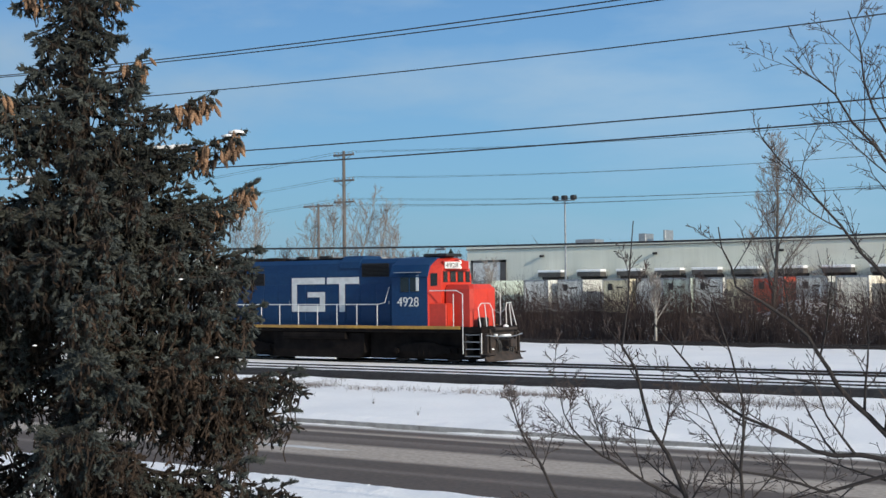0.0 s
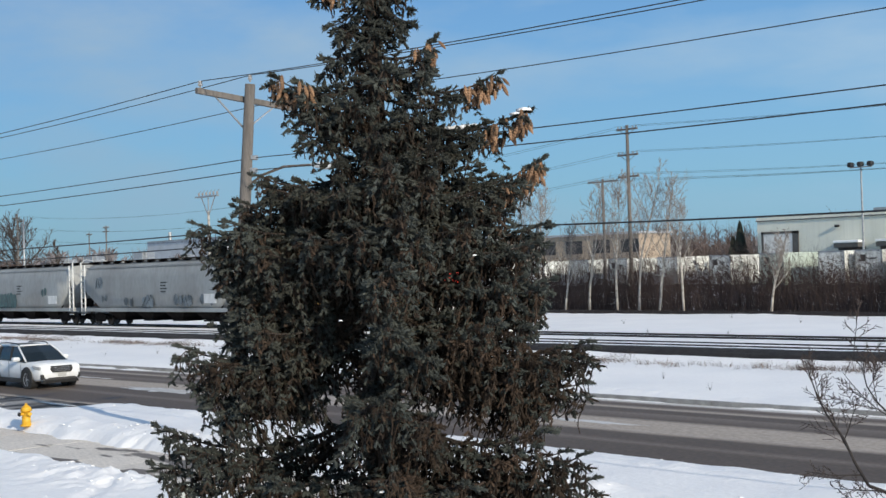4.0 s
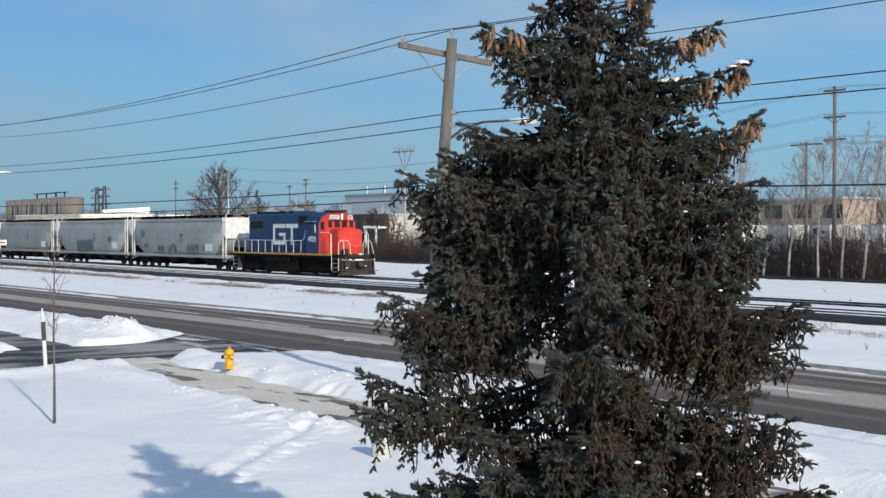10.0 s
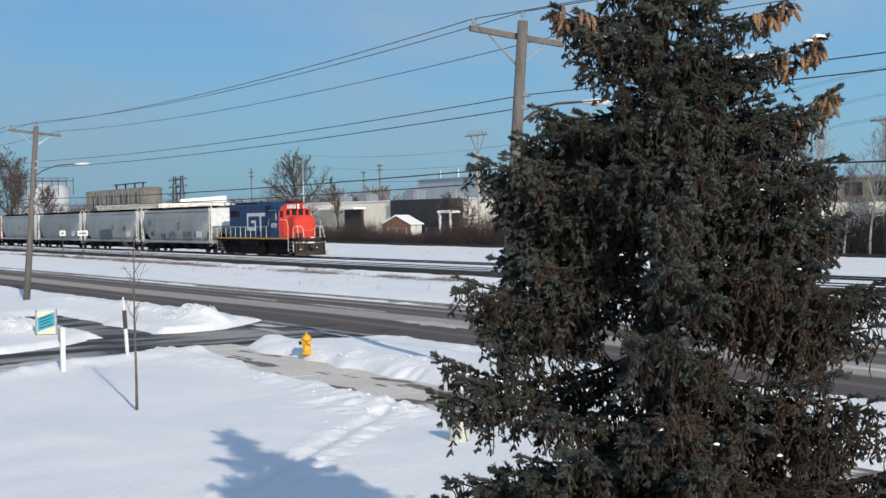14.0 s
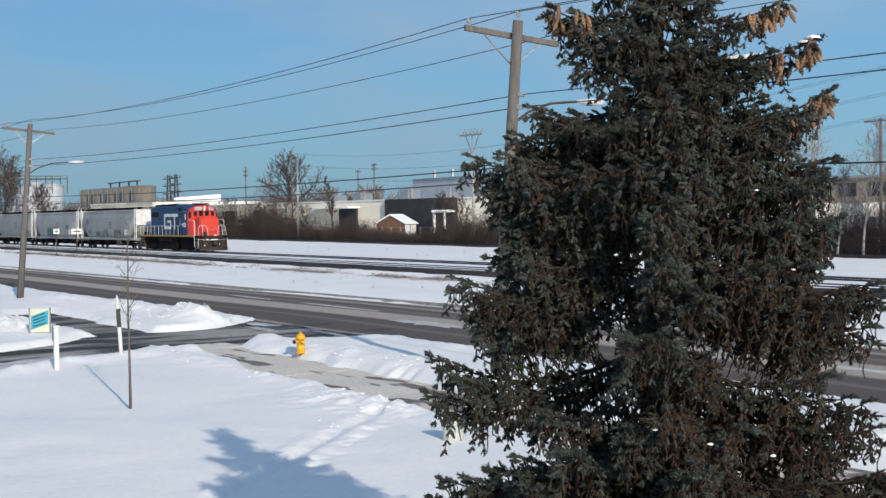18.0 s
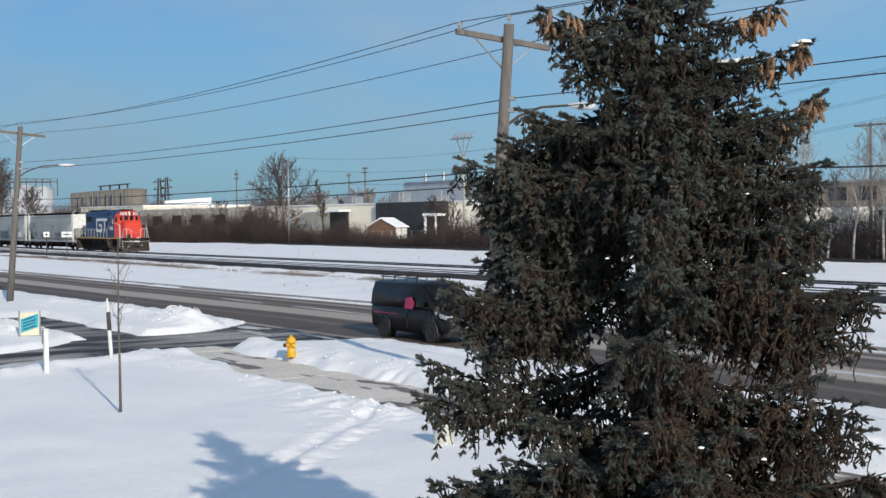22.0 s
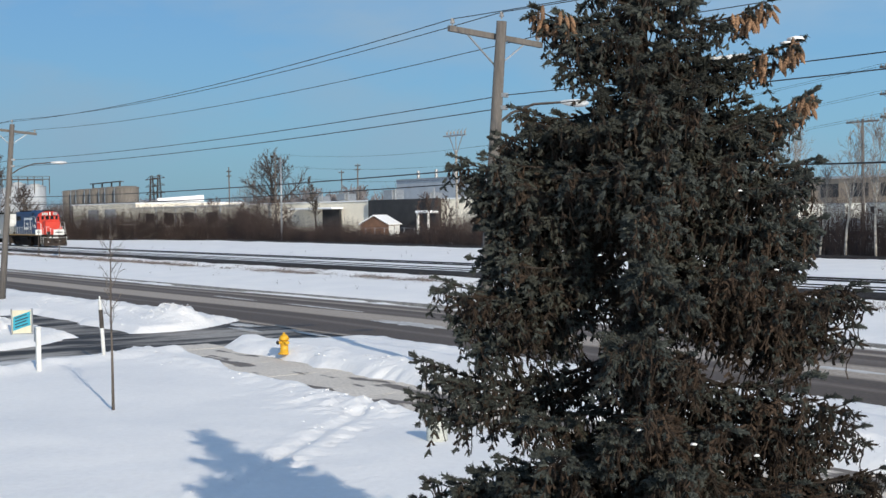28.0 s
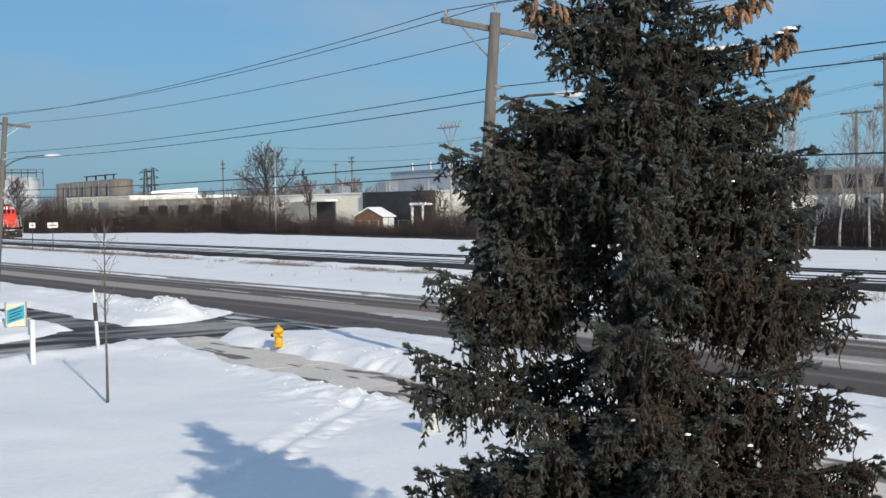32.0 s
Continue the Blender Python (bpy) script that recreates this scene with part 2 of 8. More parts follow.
def between(stops, v):
    """A line through stops (v, value)."""
    for (a, p), (b, q) in zip(stops, stops[1:]):
        if v <= b:
            return p + (q - p) * max(0.0, v - a) / (b - a)
    return stops[-1][1]


def drive_near(y):
    return between([(-20, -24.0), (4.0, -31.2), (7.5, -33.6), (9.3, -34.9), (11, -35.5), (13, -36.2), (17.0, -37.0), (19.0, -35.9), (20.6, -34.4)], y)


def drive_far(y):
    return between([(-20, -34.0), (4.0, -38.2), (9.0, -40.0), (11.0, -41.0), (12.7, -43.2), (14.5, -43.5), (16.4, -43.2), (18.0, -44.0), (20.6, -46.5)], y)


def cleared(x, y):
    """1 on the cleared driveway, the pavement and the road, 0 on the snow."""
    w = 0.3 * noise.noise((x * 0.7, y * 0.7, 9)) + 0.12 * noise.noise((x * 2.6, y * 2.6, 4))
    drive = sm(drive_far(y) - 0.3, drive_far(y) + 0.3, x + w) * sm(drive_near(y) + 0.3, drive_near(y) - 0.3, x + w) * sm(21.5, 21.0, y)
    drive = max(drive, sm(-57, -55, x) * sm(-41.5, -43, x) * sm(12.8, 13.2, y + w) * sm(15.3, 14.9, y + w) * 0.95)
    low = 12.85 + 0.75 * sm(-30.0, -32.5, x)
    side = sm(low - 0.1, low + 0.2, y + w) * sm(15.6, 15.25, y + w) * sm(-38.0, -37.0, x)
    road = sm(road_near(x) - 0.25, road_near(x) + 0.25, y + w * 0.6) * sm(road_far(x) + 0.2, road_far(x) - 0.2, y + w * 0.5)
    return max(drive, side, road)


TRAIL_PITS = [(-22.8 + 6.3 * t + 0.42 + 0.12 * math.sin(t * 40), 13.05 - 6.3 * t + 0.38 + 0.1 * math.cos(t * 31), 0.13 + 0.05 * math.sin(t * 17)) for t in [0.08 + i * 0.058 for i in range(15)]]


def ground_z(x, y):
    if y < 36:
        n = noise.noise((x * 0.22, y * 0.22, 0)) * 0.07 + noise.noise((x * 0.9, y * 0.9, 4)) * 0.02
        z = 0.17 + n
        rn, rf = road_near(x), road_far(x)
        lump = 0.55 + 0.8 * abs(noise.noise((x * 1.3, y * 1.3, 2))) + 0.6 * abs(noise.noise((x * 3.5, y * 3.5, 5)))
        z += lump * (0.07 if x > -30 else 0.12) * math.exp(-((y - rn + 0.9) / 0.55) ** 2) - 0.07 * sm(rn - 1.2, rn - 0.2, y)
        if x > -38.5:
            z += lump * 0.22 * math.exp(-((y - 16.25) / 0.5) ** 2) + lump * 0.09 * math.exp(-((y - 12.45) / 0.45) ** 2)
        if y < 14:
            z += lump * 0.13 * math.exp(-((x - drive_near(y) - 0.9) / 0.6) ** 2) * sm(6, 8.5, y)
        z += lump * (hump(x, y, -46.0, 17.5, 2.3, 0.95, 0.62) + hump(x, y, -52.5, 17.7, 5, 1.1, 0.36) + hump(x, y, -45.8, 11.2, 2.4, 1.1, 0.50) + hump(x, y, -61, 17.0, 5, 1.2, 0.3)
                     + hump(x, y, -32.6, 12.4, 2.4, 0.7, 0.10) + hump(x, y, -51, 10.5, 3.5, 1.2, 0.5))
        t = (x + 22.8) / 6.3
        if -0.12 < t < 1.15 and y < 14:
            path = 13.05 - 6.3 * t
            z -= 0.085 * math.exp(-((y - path) / 0.17) ** 2) * (0.7 + 0.6 * noise.noise((x * 2.6, y * 2.6, 8)))
            z += (0.02 + 0.05 * noise.noise((x * 3.1, y * 3.1, 3))) * (math.exp(-((y - path - 0.42) / 0.18) ** 2) + 0.8 * math.exp(-((y - path + 0.4) / 0.2) ** 2))
            for px_, py_, pr_ in TRAIL_PITS:
                d2 = ((x - px_) ** 2 + (y - py_) ** 2) / (pr_ * pr_)
                if d2 < 6:
                    z += 0.06 * (0.4 * math.exp(-(d2 - 2.2) ** 2) - math.exp(-d2))
        z += hump(x, y, -22.8, 12.0, 2.8, 1.1, 0.10) * (noise.noise((x * 2.4, y * 2.4, 6)) + 0.6 * noise.noise((x * 5.5, y * 5.5, 2)))
        z += 0.14 * sm(rf, rf + 1.2, y) * lump * math.exp(-((y - rf - 0.9) / 0.6) ** 2) + 0.12 * sm(rf + 2, rf + 8, y)
        c = cleared(x, y)
        return z * (1 - c) + (-0.05) * c
    z = 0.24 + 0.05 * noise.noise((x * 0.25, y * 0.5, 0))
    z += 0.30 * sm(38.6, 40.0, y)
    if y > 50:
        z = 0.55 + 0.10 * sm(50, 54, y) * noise.noise((x * 0.12, y * 0.2, 3)) + 0.05 * noise.noise((x * 0.8, y * 0.8, 1))
        z += 2.5 * sm(150, 500, y)
    return z


def spaced(stops):
    out = []
    for a, b, step in stops:
        n = max(1, round((b - a) / step))
        out += [a + (b - a) * i / n for i in range(n)]
    return out + [stops[-1][1]]


def grid(xs, ys, fz):
    m = M()
    k = len(ys)
    m.v = [(x, y, fz(x, y)) for x in xs for y in ys]
    m.f = [(i * k + j, (i + 1) * k + j, (i + 1) * k + j + 1, i * k + j + 1) for i in range(len(xs) - 1) for j in range(k - 1)]
    return m


XS = spaced([(-3000, -400, 200), (-400, -130, 6), (-130, -62, 0.9), (-62, -28, 0.22), (-28, -14, 0.11), (-14, -8, 0.22), (-8, 30, 0.8), (30, 1500, 120)])
YS = spaced([(-200, 2, 20), (2, 14.5, 0.11), (14.5, 22, 0.18), (22, 29, 1), (29, 41, 0.35), (41, 90, 1.2), (90, 2600, 120)])
ground = single("ground", raw("ground", grid(XS, YS, ground_z), SNOW, True), SNOW, "snow covered ground with ploughed ridges and a trodden trail", "snow ground", "structure")


def banded(name, stops, y_of, noise_x, noise_y, rough=0.7, amount=0.1):
    """Asphalt with wheel tracks and dried salt: bands across the road, broken up along it."""
    m = bpy.data.materials.new(name)
    m.use_nodes = True
    N, L = m.node_tree.nodes, m.node_tree.links
    b = N["Principled BSDF"]
    uv = N.new("ShaderNodeUVMap")
    sep = N.new("ShaderNodeSeparateXYZ")
    L.new(uv.outputs[0], sep.inputs[0])
    mp = N.new("ShaderNodeMapping")
    mp.inputs["Scale"].default_value = (noise_x, noise_y, 1)
    L.new(uv.outputs[0], mp.inputs[0])
    n1 = N.new("ShaderNodeTexNoise")
    n1.inputs["Scale"].default_value, n1.inputs["Detail"].default_value = 1.0, 6
    L.new(mp.outputs[0], n1.inputs["Vector"])
    ma = N.new("ShaderNodeMath")
    ma.operation = "MULTIPLY_ADD"
    ma.inputs[1].default_value, ma.inputs[2].default_value = amount * 2, -amount
    L.new(n1.outputs["Fac"], ma.inputs[0])
    ad = N.new("ShaderNodeMath")
    L.new(sep.outputs["Y"], ad.inputs[0])
    L.new(ma.outputs[0], ad.inputs[1])
    ra = N.new("ShaderNodeValToRGB")
    el = ra.color_ramp.elements
    el[0].position, el[1].position = stops[0][0], stops[-1][0]
    for p, c in stops[1:-1]:
        el.new(p)
    for e, (p, c) in zip(el, stops):
        e.color = (*c, 1)
    L.new(ad.outputs[0], ra.inputs[0])
    n2 = N.new("ShaderNodeTexNoise")
    n2.inputs["Scale"].default_value, n2.inputs["Detail"].default_value = 14, 5
    L.new(uv.outputs[0], n2.inputs["Vector"])
    tc = N.new("ShaderNodeTexCoord")
    n2.inputs["Scale"].default_value = 9
    L.new(tc.outputs["Object"], n2.inputs["Vector"])
    hs = N.new("ShaderNodeHueSaturation")
    mr = N.new("ShaderNodeMapRange")
    mr.inputs["From Min"].default_value, mr.inputs["From Max"].default_value = 0.3, 0.7
    mr.inputs["To Min"].default_value, mr.inputs["To Max"].default_value = 0.8, 1.2
    L.new(n2.outputs["Fac"], mr.inputs["Value"])
    L.new(mr.outputs[0], hs.inputs["Value"])
    L.new(ra.outputs[0], hs.inputs["Color"])
    L.new(hs.outputs[0], b.inputs["Base Color"])
    b.inputs["Roughness"].default_value = rough
    b.inputs["Specular IOR Level"].default_value = 0.3
    bp = N.new("ShaderNodeBump")
    bp.inputs["Strength"].default_value, bp.inputs["Distance"].default_value = 0.3, 0.01
    L.new(n2.outputs["Fac"], bp.inputs["Height"])
    L.new(bp.outputs[0], b.inputs["Normal"])
    return m


WET, MID, SALT, ICE = (0.104, 0.080, 0.064), (0.18, 0.145, 0.12), (0.40, 0.34, 0.285), (0.58, 0.56, 0.54)
ASPHALT = banded("salted_asphalt", [(0.0, SALT), (0.035, WET), (0.20, WET), (0.235, MID), (0.27, WET), (0.36, WET), (0.40, SALT), (0.56, SALT), (0.60, WET),
                                    (0.70, MID), (0.73, WET), (0.80, WET), (0.83, SALT), (0.87, MID), (0.90, WET), (0.94, MID), (0.97, ICE)], None, 0.06, 2.2, amount=0.055)
road_xs = spaced([(-900, -130, 10), (-130, 60, 2), (60, 600, 20)])
road_m = M()
for i, x in enumerate(road_xs):
    a, b = road_near(x) - 0.2, road_far(x) + 0.2
    for j in range(9):
        t = j / 8
        road_m.v.append((x, a + (b - a) * t, 0.004 + 0.03 * math.sin(math.pi * t)))
    if i:
        o = (i - 1) * 9
        road_m.f += [(o + j, o + 9 + j, o + 10 + j, o + 1 + j) for j in range(8)]


def with_uv(me, fn):
    uv = me.uv_layers.new(name="UVMap")
    for lp in me.loops:
        uv.data[lp.index].uv = fn(me.vertices[lp.vertex_index].co)
    return me


road_me = with_uv(raw("road", road_m, ASPHALT, True), lambda c: (c.x, (c.y - road_near(c.x)) / 9.0))
single("road", road_me, ASPHALT, "asphalt road streaked with salt and melted slush", "road", "structure")

DRIVE = material("wet_driveway", (0.034, 0.030, 0.029), (0.34, 0.315, 0.29), 0.7, 0.5, 7, 0.25, stretch=(1.6, 0.4, 1), contrast=(0.45, 0.60), spec=0.3, spread=1.6, place=True)
drive_m = grid(spaced([(-49, -22, 1.0)]), spaced([(-20, 21.2, 1.0)]), lambda x, y: -0.012)
single("driveway", raw("driveway", drive_m, DRIVE), DRIVE, "wet dark asphalt driveway with icy streaks", "driveway", "structure")
drive2_m = grid(spaced([(-60, -44, 1.0)]), [12.6, 14.2, 15.5], lambda x, y: -0.008)
single("pavement", raw("pavement", drive2_m, DRIVE), DRIVE, "half thawed pavement beyond the driveway", "pavement", "structure")
ICY = material("trodden_icy_snow", (0.60, 0.59, 0.58), (0.36, 0.34, 0.33), 0.6, 0.7, 9, 0.3, stretch=(2.0, 0.5, 1), contrast=(0.45, 0.7))
icy = M()
iy = spaced([(-20, 4, 1.0), (4, 13.2, 0.3)])
for i, y in enumerate(iy):
    a = drive_near(y) - 2.0 + 0.5 * noise.noise((y * 0.6, 1, 0)) + 0.25 * noise.noise((y * 2.1, 5, 0)) + 1.5 * sm(10, 13.2, y)
    icy.v += [(a - 0.4, y, -0.004), (drive_near(y) + 0.5, y, 0.004)]
    if i:
        icy.f.append((2 * i - 2, 2 * i - 1, 2 * i + 1, 2 * i))
single("packed_slush", raw("packed_slush", icy, ICY), ICY, "trodden grey slush along the driveway's edge", "slush", "structure")

CONCRETE = material("damp_concrete", (0.66, 0.60, 0.53), (0.16, 0.138, 0.122), 0.75, 0.62, 12, 0.2, stretch=(0.6, 1.9, 1), contrast=(0.535, 0.575), object_random=0.06, place=True)
walkway = thing("sidewalk", "concrete sidewalk slabs, half dry, between snow ridges", "sidewalk", kind="structure")
slab = M().box(-0.747, 0.747, -1.4, 1.4, -0.08, 0.012, 0.004).data("slab", CONCRETE)
for i in range(26):
    part("slab", slab, CONCRETE, walkway, at=pose(-37.2 + i * 1.5, 14.2, rnd(0, 0.008), rnd(-0.3, 0.3), 0, 0))
KERB = material("kerb_concrete", (0.36, 0.35, 0.33), (0.22, 0.21, 0.20), 0.8, 2, 20, 0.3)
kerb_m = M()
ks = spaced([(-140, 60, 3)])
for a, b in zip(ks, ks[1:]):
    kerb_m.skin([[(x, road_far(x) - 0.02, -0.05), (x, road_far(x) + 0.16, -0.05), (x, road_far(x) + 0.16, 0.13), (x, road_far(x) + 0.01, 0.13)] for x in (a + 0.01, b - 0.01)])
single("kerb", kerb_m, KERB, "grey concrete kerb half buried in snow", "kerb", "structure")


# rails, ties, ballast
def rail_mesh(x0, x1, lift=0.0):
    o = [(-0.07, 0), (0.07, 0), (0.07, 0.02), (0.012, 0.04), (0.012, 0.12), (0.036, 0.13), (0.036, 0.165), (-0.036, 0.165), (-0.036, 0.13), (-0.012, 0.12), (-0.012, 0.04), (-0.07, 0.02)]
    return M().prism_x(o, x0, x1)


def track(label, y, z, x0=-620, x1=260, ties=True):
    tr = thing("railway_track", label, "railway track", kind="structure", at=Matrix.Translation((0, y, z - 0.165)))
    for s in (-0.7525, 0.7525):
        part("rail", rail_mesh(x0, x1), RAIL, tr, at=Matrix.Translation((0, s, 0)))
    if ties:
        tie = M().box(-0.115, 0.115, -1.3, 1.3, -0.16, 0.0, 0.01).data("tie", TIE)
        for i in range(150):
            part("tie", tie, TIE, tr, at=pose(-95 + i * 0.62, rnd(-0.05, 0.05), rnd(-0.11, -0.08), 0, 0, rnd(-1, 1)))
    return tr


track("pair of rails with snow between, carrying the train", TRAIN_Y, RAIL_Z)
track("pair of rails with snow between, empty", NEAR_Y, RAIL_Z - 0.03)
bal = M()
bx = spaced([(-620, -100, 4), (-100, 10, 0.5), (10, 260, 6)])


def strip(m, xs, prof, rough=0.03):
    k = len(prof)
    o = len(m.v)
    for i, x in enumerate(xs):
        for y, z in prof:
            w = noise.noise((x * 0.9, y * 2.1, 0)) * rough * 3
            m.v.append((x, y + w * 2.0, z + noise.noise((x * 3.1, y * 3, 5)) * rough))
        if i:
            m.f += [(o + (i - 1) * k + j, o + i * k + j, o + i * k + j + 1, o + (i - 1) * k + j + 1) for j in range(k - 1)]


# ballast shoulder; its near-black also stands for the shaded rail side and bank
strip(bal, bx, [(39.5, 0.40), (39.75, 0.58), (40.1, 0.71), (40.7, 0.71), (41.0, 0.56)], 0.02)
for y, w in ((NEAR_Y + 0.75, 0.24), (NEAR_Y - 0.75, 0.14), (TRAIN_Y - 0.75, 0.12), (TRAIN_Y + 0.75, 0.12)):
    strip(bal, bx, [(y - w, 0.50), (y - w * 0.4, 0.575), (y + w * 0.4, 0.575), (y + w, 0.50)], 0.015)
single("ballast", raw("ballast", bal, BALLAST), BALLAST, "stone ballast shoulder bare of snow along the rails, its shade in the dark colour", "ballast", "structure")
packed = M()
for y in (TRAIN_Y, NEAR_Y):
    for a, b in ((-2.6, -0.84), (-0.64, 0.66), (0.86, 2.4)):
        strip(packed, bx, [(y + a, 0.45), (y + a + 0.05, RAIL_Z - 0.075), ((y + (a + b) / 2), RAIL_Z - 0.06), (y + b - 0.05, RAIL_Z - 0.075), (y + b, 0.45)], 0.012)
single("packed_snow", raw("packed_snow", packed, SNOW, True), SNOW, "packed snow lying between and beside the rails", "snow", "structure")
sx = [-620 + i * 8 for i in range(116)]
siding = thing("railway_siding", "rusty siding rails half sunk in snow before the thicket", "railway track", kind="structure")
for off in (-2.6, -1.1):
    m = M()
    m.skin([[(x, brush_line(x) + off + dy, 0.5 + dz) for dy, dz in ((-0.06, 0), (0.06, 0), (0.06, 0.2), (-0.06, 0.2))] for x in sx])
    part("rail", m, RAIL, siding)
strip_m = M()
strip(strip_m, bx, [(0, 0.52), (0.3, 0.62), (0.6, 0.52)], 0.03)
strip_m.v = [(x, y + brush_line(x) - 1.3, z) for x, y, z in strip_m.v]
single("leaf_litter", raw("leaf_litter", strip_m, BALLAST), BALLAST, "strip of dark bare earth along the thicket", "earth", "structure")

# broken snow along the ploughed edges
lump_m = M()
ico = [Vector(v).normalized() for v in ((0, 0, 1), (0.9, 0, 0.4), (0.28, 0.85, 0.4), (-0.72, 0.53, 0.4), (-0.72, -0.53, 0.4), (0.28, -0.85, 0.4), (0.8, 0.5, -0.3), (-0.3, 0.9, -0.3), (-0.95, 0, -0.3), (-0.3, -0.9, -0.3), (0.8, -0.5, -0.3))]
icof = [(0, 1, 2), (0, 2, 3), (0, 3, 4), (0, 4, 5), (0, 5, 1), (1, 6, 2), (2, 6, 7), (2, 7, 3), (3, 7, 8), (3, 8, 4), (4, 8, 9), (4, 9, 5), (5, 9, 10), (5, 10, 1), (1, 10, 6)]


def lump(x, y, r):
    if cleared(x, y) < 0.6:
        z = ground_z(x, y)
        lump_m.mesh([(x + v.x * r * rnd(0.7, 1.2), y + v.y * r * rnd(0.7, 1.2), z + v.z * r * rnd(0.28, 0.45) - 0.14 * r) for v in ico], icof)


for i in range(1500):
    x = rnd(-60, -5)
    lump(x, random.choice([road_near(x) - abs(random.gauss(0.3, 0.35)), 16.0 + random.gauss(0, 0.3), 12.7 - abs(random.gauss(0, 0.45))]), 0.012 + 0.05 * random.random() ** 2)
for i in range(300):
    lump(random.gauss(-46.2, 1.5), random.gauss(17.4, 0.6), 0.02 + 0.06 * random.random() ** 2)
    if i % 3 == 0:
        lump(random.gauss(-22.8, 1.8), random.gauss(12.2, 0.6), 0.01 + 0.04 * random.random() ** 2)
    lump(random.gauss(-45.4, 1.4), random.gauss(11.4, 0.7), 0.02 + 0.04 * random.random() ** 2)
for i in range(55):
    t = rnd(0, 1)
    lump(-22.8 + 6.3 * t, 13.05 - 6.3 * t + random.gauss(0, 0.5) * (1.6 - t), 0.01 + 0.04 * random.random() ** 2)
single("snow_lumps", raw("snow_lumps", lump_m, SNOW, True), BRIGHT_SNOW, "broken lumps of ploughed snow", "snow", "stuff")

# dry grass standing out of the verge
GRASS = material("dry_grass", (0.19, 0.152, 0.13), (0.13, 0.108, 0.098), 0.9, 0.6, 30, 0, island_random=0.35)
gm = M()
for i in range(1900):
    x = rnd(-170, 0)
    thick = max(math.exp(-((x - c) / w) ** 2) for c, w in ((-112, 16), (-100, 3), (-79, 4.5), (-67, 2.5), (-62, 2), (-140, 20), (-23, 2.5), (-15, 3), (-8, 2), (-33, 2)))
    if thick < 0.45 + 0.5 * noise.noise((x * 0.5, 1, 0)) and random.random() > 0.12:
        continue
    y = 38.5 + random.gauss(0, 0.45)
    z, s = ground_z(x, y), rnd(0.6, 1.2)
    for k in range(30):
        a, l = rnd(0, 6.28), rnd(0.04, 0.24) * s
        bx_, by_ = x + random.gauss(0, 0.35), y + random.gauss(0, 0.2)
        dx, dy = math.cos(a) * 0.009, math.sin(a) * 0.009
        tip = (bx_ + rnd(-0.16, 0.16), by_ + rnd(-0.16, 0.16), z + l)
        gm.face([(bx_ - dx, by_ - dy, z - 0.02), (bx_ + dx, by_ + dy, z - 0.02), tip])
single("dry_grass", raw("dry_grass", gm, GRASS), GRASS, "tufts of brown dry grass poking through the snow", "grass", "stuff")

# thin slush left between the wheel tracks
SLUSH = material("grey_slush", (0.62, 0.61, 0.60), (0.42, 0.40, 0.38), 0.7, 0.8, 10, 0.3, stretch=(0.5, 1.5, 1))
for cx, cy, lx, ly in ((-39.5, 24.0, 3.4, 0.75), (-49.5, 25.6, 5.0, 0.22), (-58.5, 25.5, 3.6, 0.25), (-21.5, 24.9, 3.0, 0.3), (-41.8, 18.6, 1.9, 0.35), (-38.6, 19.6, 1.5, 0.22), (-43.8, 19.4, 1.6, 0.5)):
    m = M()
    rim_ = []
    for j in range(56):
        a = 6.283 * j / 56
        k = 0.45 + 0.75 * abs(noise.noise((math.cos(a) * 2.2 + cx, math.sin(a) * 2.2, 1))) + 0.35 * abs(noise.noise((math.cos(a) * 7 + cx, math.sin(a) * 7, 4)))
        rim_.append((cx + math.cos(a) * lx * k, cy + math.sin(a) * ly * k, 0.0 if cy < 20 else 0.024))
    inner = [(cx + (x - cx) * 0.85, cy + (y - cy) * 0.8, z + 0.014) for x, y, z in rim_]
    m.skin([rim_, inner])
    single("slush_patch", m, SLUSH, "flat patch of grey slush on the road", "slush", "structure", smooth=True)

# ---------------------------------------------------------------- trees
DARK_BARK = material("dark_bark", (0.075, 0.062, 0.054), (0.045, 0.038, 0.034), 0.9, 8, 60, 0.5)
BARK = material("grey_bark", (0.15, 0.125, 0.105), (0.09, 0.075, 0.065), 0.9, 6, 40, 0.6, stretch=(3, 3, 0.6))
SPRUCE_BARK = material("spruce_bark", (0.045, 0.034, 0.027), (0.028, 0.022, 0.018), 0.95, 6, 40, 0.6, stretch=(2, 2, 0.7))
NEEDLE = material("blue_green_needles", (0.044, 0.050, 0.045), (0.033, 0.033, 0.025), 0.75, 2.2, 6, 0, island_random=0.35, object_random=0.22, contrast=(0.42, 0.66), spec=0.25)
OLD_NEEDLE = material("browned_needles", (0.040, 0.027, 0.019), (0.026, 0.020, 0.015), 0.8, 2.2, 6, 0, island_random=0.4, object_random=0.25, contrast=(0.4, 0.66), spec=0.2)
CONE = material("ripe_cone_scales", (0.31, 0.18, 0.10), (0.19, 0.108, 0.06), 0.8, 20, 90, 0.5, object_random=0.35)
NEAR_BARK = material("damp_dark_bark", (0.034, 0.027, 0.024), (0.020, 0.016, 0.015), 0.9, 8, 60, 0.5)
PALE_BARK = material("pale_birch_bark", (0.48, 0.45, 0.40), (0.20, 0.18, 0.16), 0.85, 3, 20, 0.3, stretch=(1, 1, 2.5))
TWIG = material("reddish_twigs", (0.060, 0.040, 0.034), (0.036, 0.028, 0.025), 0.9, 3, 30, 0)
